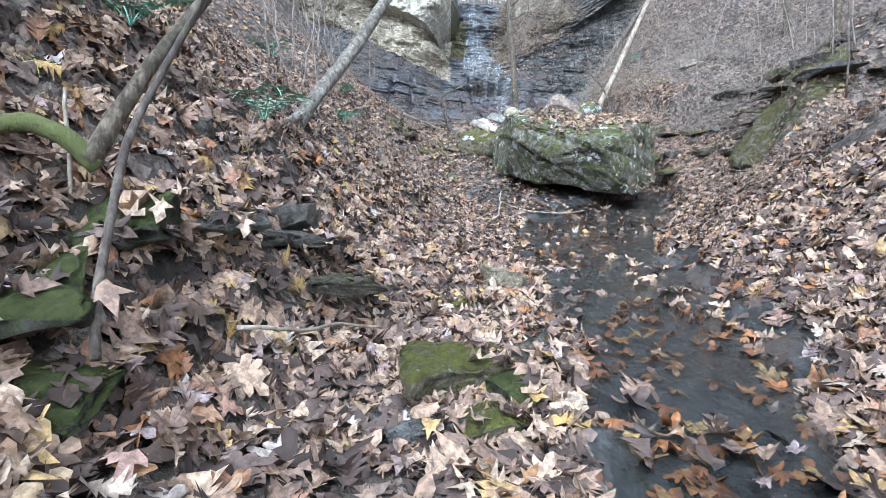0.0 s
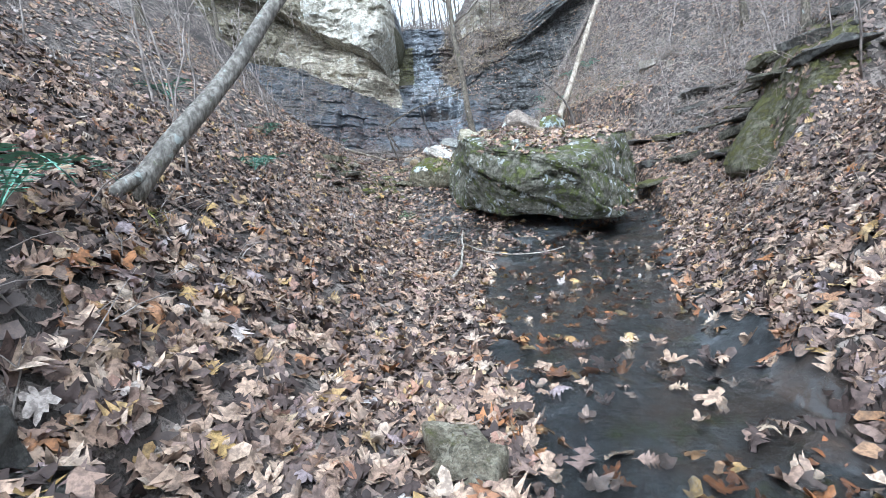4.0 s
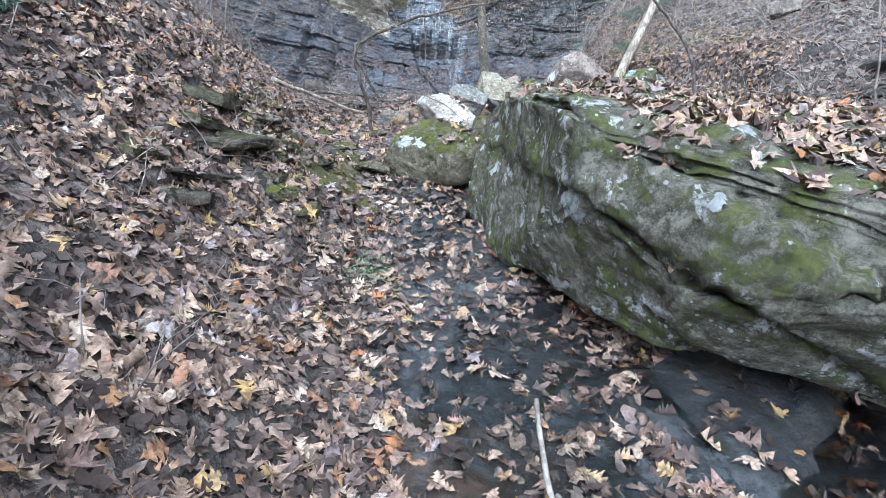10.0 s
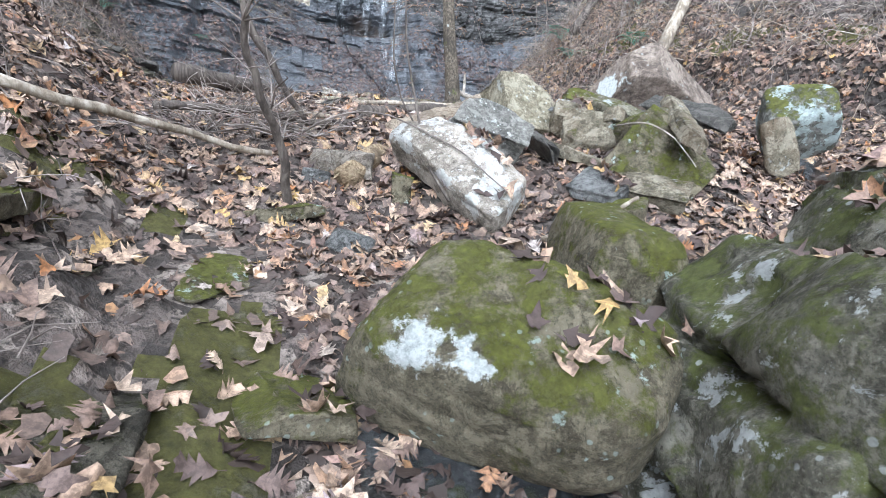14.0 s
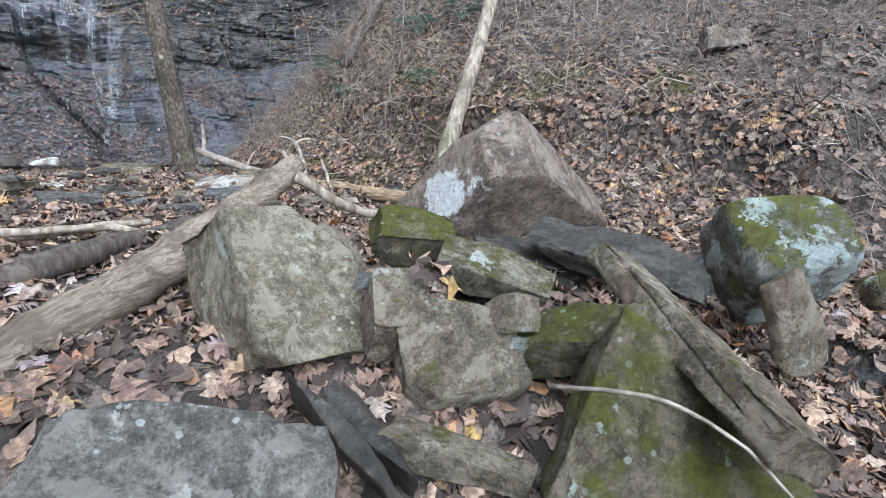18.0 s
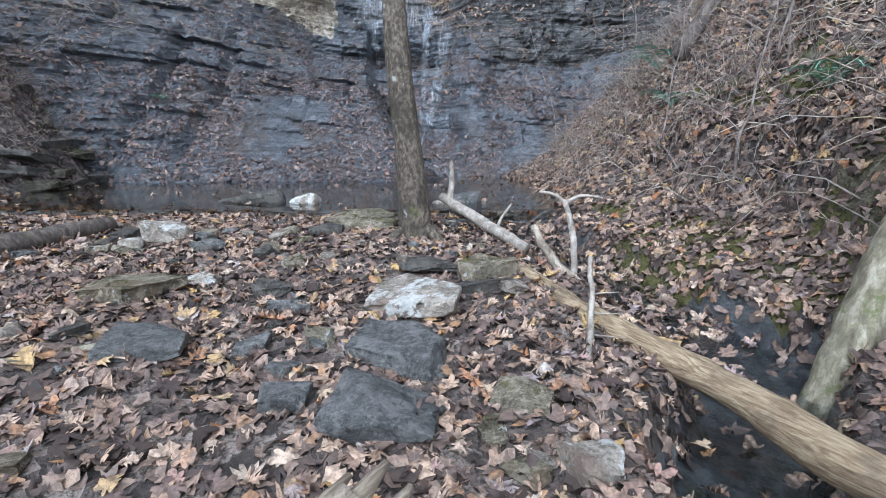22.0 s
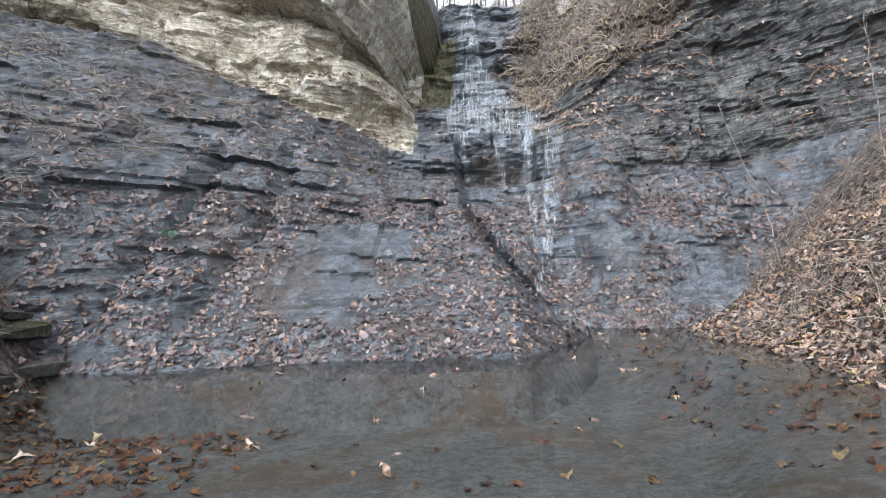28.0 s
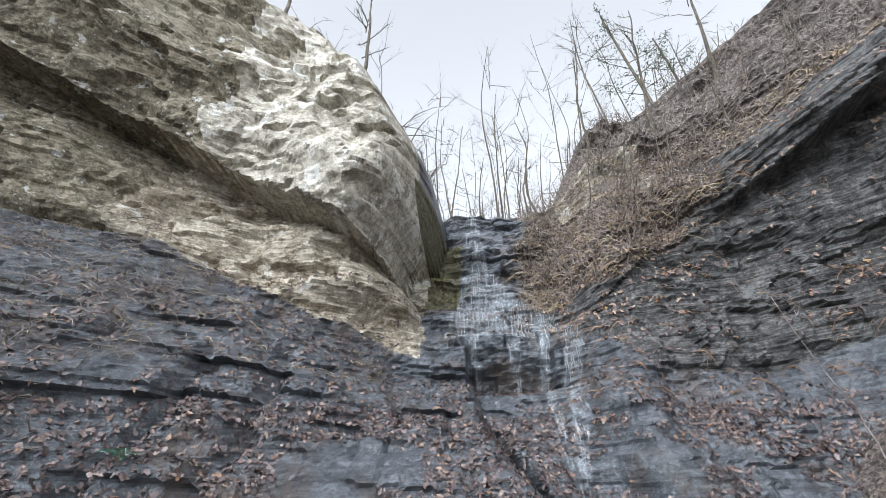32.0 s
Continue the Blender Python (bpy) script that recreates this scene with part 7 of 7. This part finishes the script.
def fern(at, size, seed, count=9):
    rnd = np.random.RandomState(seed)
    th = thing("fern", "evergreen fern with arching fronds", "fern", "ferns", at=at)
    for k in range(count):
        a = 2 * math.pi * (k + rnd.rand() * 0.6) / count
        d = np.array([math.cos(a), math.sin(a), 0.25])
        V, Fc = frond(np.array(at), d / np.linalg.norm(d), size * rnd.uniform(0.7, 1.15), rnd)
        part("frond", mesh_from("frond", V, Fc, MAT_FERN, False), th)
    return th


fern((-3.25, float(cliff_y(np.array(-3.25), np.array(5.4))) - 0.02, 5.4), 0.34, 480, 11)
for k, (x, y, s) in enumerate(((-1.95, 3.2, 0.42), (-1.35, 3.75, 0.36), (-2.1, 2.3, 0.34), (-3.4, 10.0, 0.4), (-2.3, 11.1, 0.3), (-1.65, 8.1, 0.3), (-1.85, 9.2, 0.28), (-2.6, 4.6, 0.3),
                               (6.4, 24.5, 0.5), (6.9, 22.0, 0.45), (7.3, 21.2, 0.4), (6.2, 20.9, 0.35), (-4.6, 25.6, 0.3), (5.9, 23.0, 0.35))):
    fern((x, y, float(ground_z(x, y)) + 0.03), s * 1.3, 100 + k)


def stems_on(name, label, n, x0, x1, y0, y1, length, seed, mat, r=0.005, spread=0.45, up=0.7, droop=0.3, forks=2, where=None):
    rnd = np.random.RandomState(seed)
    x, y = rnd.uniform(x0, x1, n), rnd.uniform(y0, y1, n)
    if where is not None:
        k = where(x, y)
        x, y = x[k], y[k]
    z = ground_z(x, y)
    return tagged(new(name, twigs_mesh(name, np.stack([x, y, z - 0.02], 1), len(x), length, spread, mat, seed + 1, r, up, droop, forks)), label, "brush", kind="stuff")


def grass_tuft(x, y, size, seed):
    rnd = np.random.RandomState(seed)
    z = float(ground_z(x, y))
    th = thing("grass_tuft", "tuft of yellow-green grass drooping from the bank", "grass", "grass tufts", at=(x, y, z))
    V, Fc = [], []
    for _ in range(46):
        a = rnd.uniform(0, 6.28)
        d = np.array([math.cos(a), math.sin(a), 0])
        side = np.array([-d[1], d[0], 0]) * 0.004
        L = size * rnd.uniform(0.6, 1.2)
        up = rnd.uniform(0.5, 1.1)
        o = np.array([x, y, z - 0.01]) + rnd.normal(0, 0.025, 3) * (1, 1, 0)
        p = [o + d * L * t * 0.8 + np.array([0, 0, L * (up * t - 1.1 * t * t)]) for t in (0, 0.35, 0.7, 1.0)]
        i = len(V)
        V += [q for t, c in enumerate(p) for q in (c - side * (1.1 - 0.3 * t), c + side * (1.1 - 0.3 * t))]
        Fc += [(i + 2 * t, i + 2 * t + 1, i + 2 * t + 3, i + 2 * t + 2) for t in range(3)]
    tagged(part("blades", mesh_from("blades", V, Fc, MAT_TUFT, False), th), kind="stuff")


for k, (x, y, q) in enumerate(((-0.73, 12.12, 0.22), (-0.56, 11.58, 0.16), (-0.76, 11.95, 0.2), (-1.75, 1.6, 0.2), (-1.9, 2.4, 0.18), (-1.4, 4.9, 0.2))):
    grass_tuft(x, y, q, 600 + k)
club = thing("ground_plant", "patch of pale green creeping plants on the slab", "plant", at=(0.05, 10.95, 1.17))
rnd = np.random.RandomState(66)
cxy = np.stack([0.05 + rnd.normal(0, 0.13, 260), 10.98 + rnd.normal(0, 0.12, 260)], 1)
pts = np.stack([cxy[:, 0], cxy[:, 1], ground_z(cxy[:, 0], cxy[:, 1])], 1)
sprig = scatter("foliage", pts, np.tile((0.0, 0, 1), (len(pts), 1)), (0.02, 0.05), STARS[:6], MAT_CLUB, 67, 0.5, 0.015)
sprig.parent = club
sprig.matrix_parent_inverse = Matrix.Translation((-0.05, -10.95, -1.17))
dry = lambda x, y: (x > toe(RIGHT_TOE, y) + 0.5 + 0.9 * (y > 25)) | (x < toe(LEFT_TOE, y) - 0.5)
stems_on("dry_brush", "thin bare stems and dead brush on the right slope", 1500, 5.3, 11, 12, 30, 0.8, 201, MAT_TWIG, 0.008, where=dry)
stems_on("dry_brush", "thin bare stems and dead brush on the left slope", 1100, -6, -0.5, 3, 24, 0.55, 203, MAT_TWIG, 0.005, where=dry)
stems_on("dry_brush", "thin bare stems beside the stream's right bank", 800, 3.0, 7, 1, 13, 0.55, 205, MAT_BRUSH, 0.005, where=dry)
stems_on("dry_brush", "dense dead brush beside the falls", 850, 4.8, 9, 21, 31, 0.8, 207, MAT_BRUSH, 0.007, 0.5, where=dry)
stems_on("dry_brush", "dense dead brush left of the pool", 1000, -7, -2.8, 19, 30, 0.7, 209, MAT_TWIG, 0.008, 0.5, where=dry)
stems_on("dead_stems", "short dry stalks standing on the right slope", 2600, 5.0, 9.5, 13, 26, 0.42, 235, MAT_TWIG, 0.0045, 0.35, 0.8, 0.15, 0, where=dry)
stems_on("dead_stems", "arching bleached canes on the right slope", 260, 5.2, 8.5, 14, 24, 1.2, 237, MAT_DRIFT, 0.007, 0.8, 0.7, 0.8, 2, where=dry)
stems_on("dead_stems", "long pale arching dead stems on the right slope", 420, 5.2, 10, 15, 29, 1.5, 231, MAT_DEAD, 0.007, 0.8, 0.6, 0.55, 1, where=dry)
stems_on("dry_grass", "dry straw-coloured grass on the slopes", 1000, 4.8, 9, 18, 31, 0.45, 211, MAT_STRAW, 0.007, 0.5, 0.6, 0.7, 0, where=dry)
stems_on("dry_grass", "dry straw-coloured grass left of the pool", 1000, -7, -3.0, 21, 30, 0.4, 213, MAT_STRAW, 0.007, 0.5, 0.6, 0.7, 0, where=dry)


def cliff_stems(name, label, n, x0, x1, z0, z1, length, seed, mat, r, up=0.6, droop=0.4, forks=2, spread=0.45, soil=True):
    rnd = np.random.RandomState(seed)
    x, z = rnd.uniform(x0, x1, n), rnd.uniform(z0, z1, n)
    y = cliff_y(x, z)
    k = soil_at(x, z) if soil else (cliff_y(x, z + 0.1) - y) > 0.07
    b = np.stack([x, y, z], 1)[k]
    return tagged(new(name, twigs_mesh(name, b, len(b), length, spread, mat, seed + 1, r, up, droop, forks)), label, "brush", kind="stuff")


cliff_stems("cliff_brush", "bare shrubs and dead stems above the ledge", 2800, 3.0, 14, 9.6, 19, 1.0, 221, MAT_TWIG, 0.016)
cliff_stems("cliff_brush", "straw and stems on the ledge", 5200, 2.8, 13, 8.0, 15, 0.6, 223, MAT_STRAW, 0.016, 0.5, 0.9, 0)
cliff_stems("cliff_brush", "dead stems on the slope beside the falls", 2400, 3.0, 9, 8.3, 15.2, 0.95, 233, MAT_BRUSH, 0.015, 0.5, 0.5, 1, 0.6)
cliff_stems("cliff_brush", "rusty dead tufts hanging from the ledges", 1500, 3.4, 14, 6.6, 13, 0.5, 239, MAT_RUST, 0.014, 0.3, 1.0, 1, 0.6, False)
cliff_stems("cliff_brush", "brushy stems over the stained wall", 1500, -11, -4.5, 5.5, 11, 0.7, 241, MAT_TWIG, 0.013, 0.5, 0.6, 2, 0.6, False)
cliff_stems("cliff_brush", "stems along the top of the overhang", 700, -9, 0.0, 14.5, 23, 0.9, 225, MAT_TWIG, 0.014)
cliff_stems("cliff_brush", "straw tufts below the overhang", 1400, -10, -0.8, 7.0, 11.0, 0.4, 227, MAT_STRAW, 0.010, 0.4, 0.9, 0, 0.45, False)
cliff_stems("cliff_brush", "bare shrubs round the head of the falls", 900, -0.5, 4.6, 14.5, 16.8, 1.8, 229, MAT_TWIG, 0.018)

# ---- trees on the rim and the slopes ----
def bare_tree(at, height, r, seed, lean=(0, 0), label="slender bare tree on the cliff top", fork=9):
    rnd = np.random.RandomState(seed)
    th = thing("bare_tree", label, "tree", "bare trees on the rim", at=at)
    a = np.array(at, float)
    top = a + np.array([lean[0], lean[1], 1.0]) * height
    keys = [a - np.array([0, 0, 0.2]), a + (top - a) * 0.35 + rnd.normal(0, 0.03 * height, 3) * (1, 1, 0), a + (top - a) * 0.7 + rnd.normal(0, 0.03 * height, 3) * (1, 1, 0), top]
    limb("trunk", keys, r, r * 0.25, MAT_BARK, th, 24, 8, 0.1, 0.06, seed, swell=0.4)
    V, Fc, off = [], [], 0
    for k in range(fork):
        t = rnd.uniform(0.4, 0.97)
        b = a + (top - a) * t
        g = rnd.uniform(0, 6.28)
        L = height * rnd.uniform(0.12, 0.26) * (1.2 - t * 0.6)
        d = np.array([math.cos(g), math.sin(g), rnd.uniform(0.5, 1.2)])
        d /= np.linalg.norm(d)
        s = np.linspace(0, 1, 6)[:, None]
        p = b + d * L * s + rnd.normal(0, 0.03 * L, (6, 3)) * s
        limbs = [(p, r * 0.3)]
        for j in range(5):
            e = d + rnd.normal(0, 0.45, 3)
            q0 = b + d * L * rnd.uniform(0.3, 1)
            limbs.append((q0 + e / np.linalg.norm(e) * L * rnd.uniform(0.3, 0.6) * s, r * 0.12))
        for q, rad in limbs:
            v, f = tube(q, rad * (1 - 0.75 * s[:, 0]), 3, close=False)
            V.append(v)
            Fc.append(np.array(f) + off)
            off += len(v)
    part("crown", fast_mesh("crown", np.concatenate(V), np.concatenate(Fc), MAT_BARK), th, "bare twiggy crown")
    return th


rnd = np.random.RandomState(77)
for k in range(130):
    x = -7 + 23 * ((k * 0.618) % 1.0) + rnd.normal(0, 0.3)
    y = 44.5 + 26 * rnd.rand()
    bare_tree((x, y, float(ground_z(x, y))), rnd.uniform(7, 17), rnd.uniform(0.035, 0.10), 1300 + k, (rnd.normal(0, 0.06), 0))
for k, (x, z, h, r) in enumerate(((-3.4, 20.9, 7, 0.12), (6.0, 15.6, 5, 0.06), (8.2, 16.6, 6, 0.08), (4.6, 15.1, 6, 0.06), (-5.5, 21.5, 6, 0.1), (10.5, 18.0, 6, 0.08))):
    bare_tree((x, float(cliff_y(np.array(x), np.array(z))) + 0.1, z - 0.1), h, r, 350 + k, (rnd.normal(0, 0.08), -0.05))
for k, (x, y, h, r) in enumerate(((9.5, 24, 8, 0.10), (11.5, 20, 9, 0.12), (10.0, 16.0, 8, 0.09), (-6.5, 12, 8, 0.1), (-7.5, 18, 9, 0.12), (-6.0, 7, 8, 0.1), (8.5, 12, 8, 0.08), (7.6, 6.5, 7, 0.07), (-8, 26, 8, 0.1))):
    bare_tree((x, y, float(ground_z(x, y))), h, r, 370 + k, (rnd.normal(0, 0.08), 0), "slender bare tree on the wooded slope")


rnd = np.random.RandomState(79)
for k in range(22):
    x = 3.4 + 8.5 * ((k * 0.618) % 1.0)
    z = float(cliff_lines(np.array(x))[4]) + rnd.uniform(0.3, 4.0)
    bare_tree((x, float(cliff_y(np.array(x), np.array(z))) + 0.05, z - 0.1), rnd.uniform(1.6, 3.4), rnd.uniform(0.02, 0.035), 420 + k, (rnd.normal(0, 0.15), -0.15), "thin bare shrub on the brushy slope", 7)


def saplings(n, x0, x1, y0, y1, seed):
    rnd = np.random.RandomState(seed)
    for k in range(n):
        x, y = rnd.uniform(x0, x1), rnd.uniform(y0, y1)
        if toe(LEFT_TOE, y) - 0.5 < x < toe(RIGHT_TOE, y) + 0.6:
            continue
        z = float(ground_z(x, y))
        h = rnd.uniform(1.2, 3.8)
        th = thing("sapling", "thin bare sapling on the leafy slope", "sapling", "saplings", at=(x, y, z))
        l = rnd.normal(0, 0.15, 2)
        limb("stem", ((x, y, z - 0.05), (x + l[0] * h * 0.5, y + l[1] * h * 0.5, z + h * 0.5), (x + l[0] * h * 1.3, y + l[1] * h, z + h)), 0.014 * rnd.uniform(0.6, 1.3), 0.004, MAT_TWIG, th, 12, 6, 0.08, 0, seed + k)
        tagged(part("spray", twigs_mesh("spray", [(x + l[0] * h * t, y + l[1] * h * t, z + h * t) for t in (0.45, 0.6, 0.75, 0.9)], 9, 0.5, 0.8, MAT_TWIG, seed + k, 0.004, 0.7, 0.1, 2), th), kind="stuff")


saplings(60, 4.0, 10.5, 7, 30, 401)
saplings(48, -5.5, -0.9, 4, 22, 403)


def pine(at, height, r, seed, lean):
    rnd = np.random.RandomState(seed)
    th = thing("pine_tree", "tall pine with a sparse green crown on the rim", "pine", at=at)
    a = np.array(at, float)
    top = a + np.array([lean, 0, 1.0]) * height
    limb("trunk", (a, (a + top) / 2, top), r, r * 0.3, MAT_BARK, th, 20, 9, 0.06, 0.05, seed)
    V, Fc = [], []
    for k in range(26):
        t = rnd.uniform(0.45, 1.0)
        g = rnd.uniform(0, 6.28)
        L = (1.25 - t) * height * 0.22
        b = a + (top - a) * t
        e = b + np.array([math.cos(g), math.sin(g), 0.15]) * L
        v, f = tube([b, (b + e) / 2, e], (0.03, 0.02, 0.01), 5)
        if k < 14:
            part("branch", mesh_from("branch", v, f, MAT_BARK), th)
        for j in range(34):
            c = b + (e - b) * rnd.uniform(0.45, 1.1) + rnd.normal(0, 0.16, 3)
            d = rnd.normal(0, 1, 3)
            d /= np.linalg.norm(d)
            w = np.cross(d, (0.3, 0.5, 0.8)) * 0.02
            i = len(V)
            V += [c - w, c + d * 0.11, c + w, c - d * 0.11]
            Fc.append((i, i + 1, i + 2, i + 3))
    part("crown", mesh_from("crown", V, Fc, MAT_PINE, False), th, "tufts of green needles")


for x, y, h, r, l, s in ((13.0, 44, 14, 0.17, -0.22, 1), (15.6, 45, 13, 0.15, -0.2, 2), (10.2, 52, 11, 0.12, 0.02, 3)):
    pine((x, y, float(ground_z(x, y))), h, r, 500 + s, l)
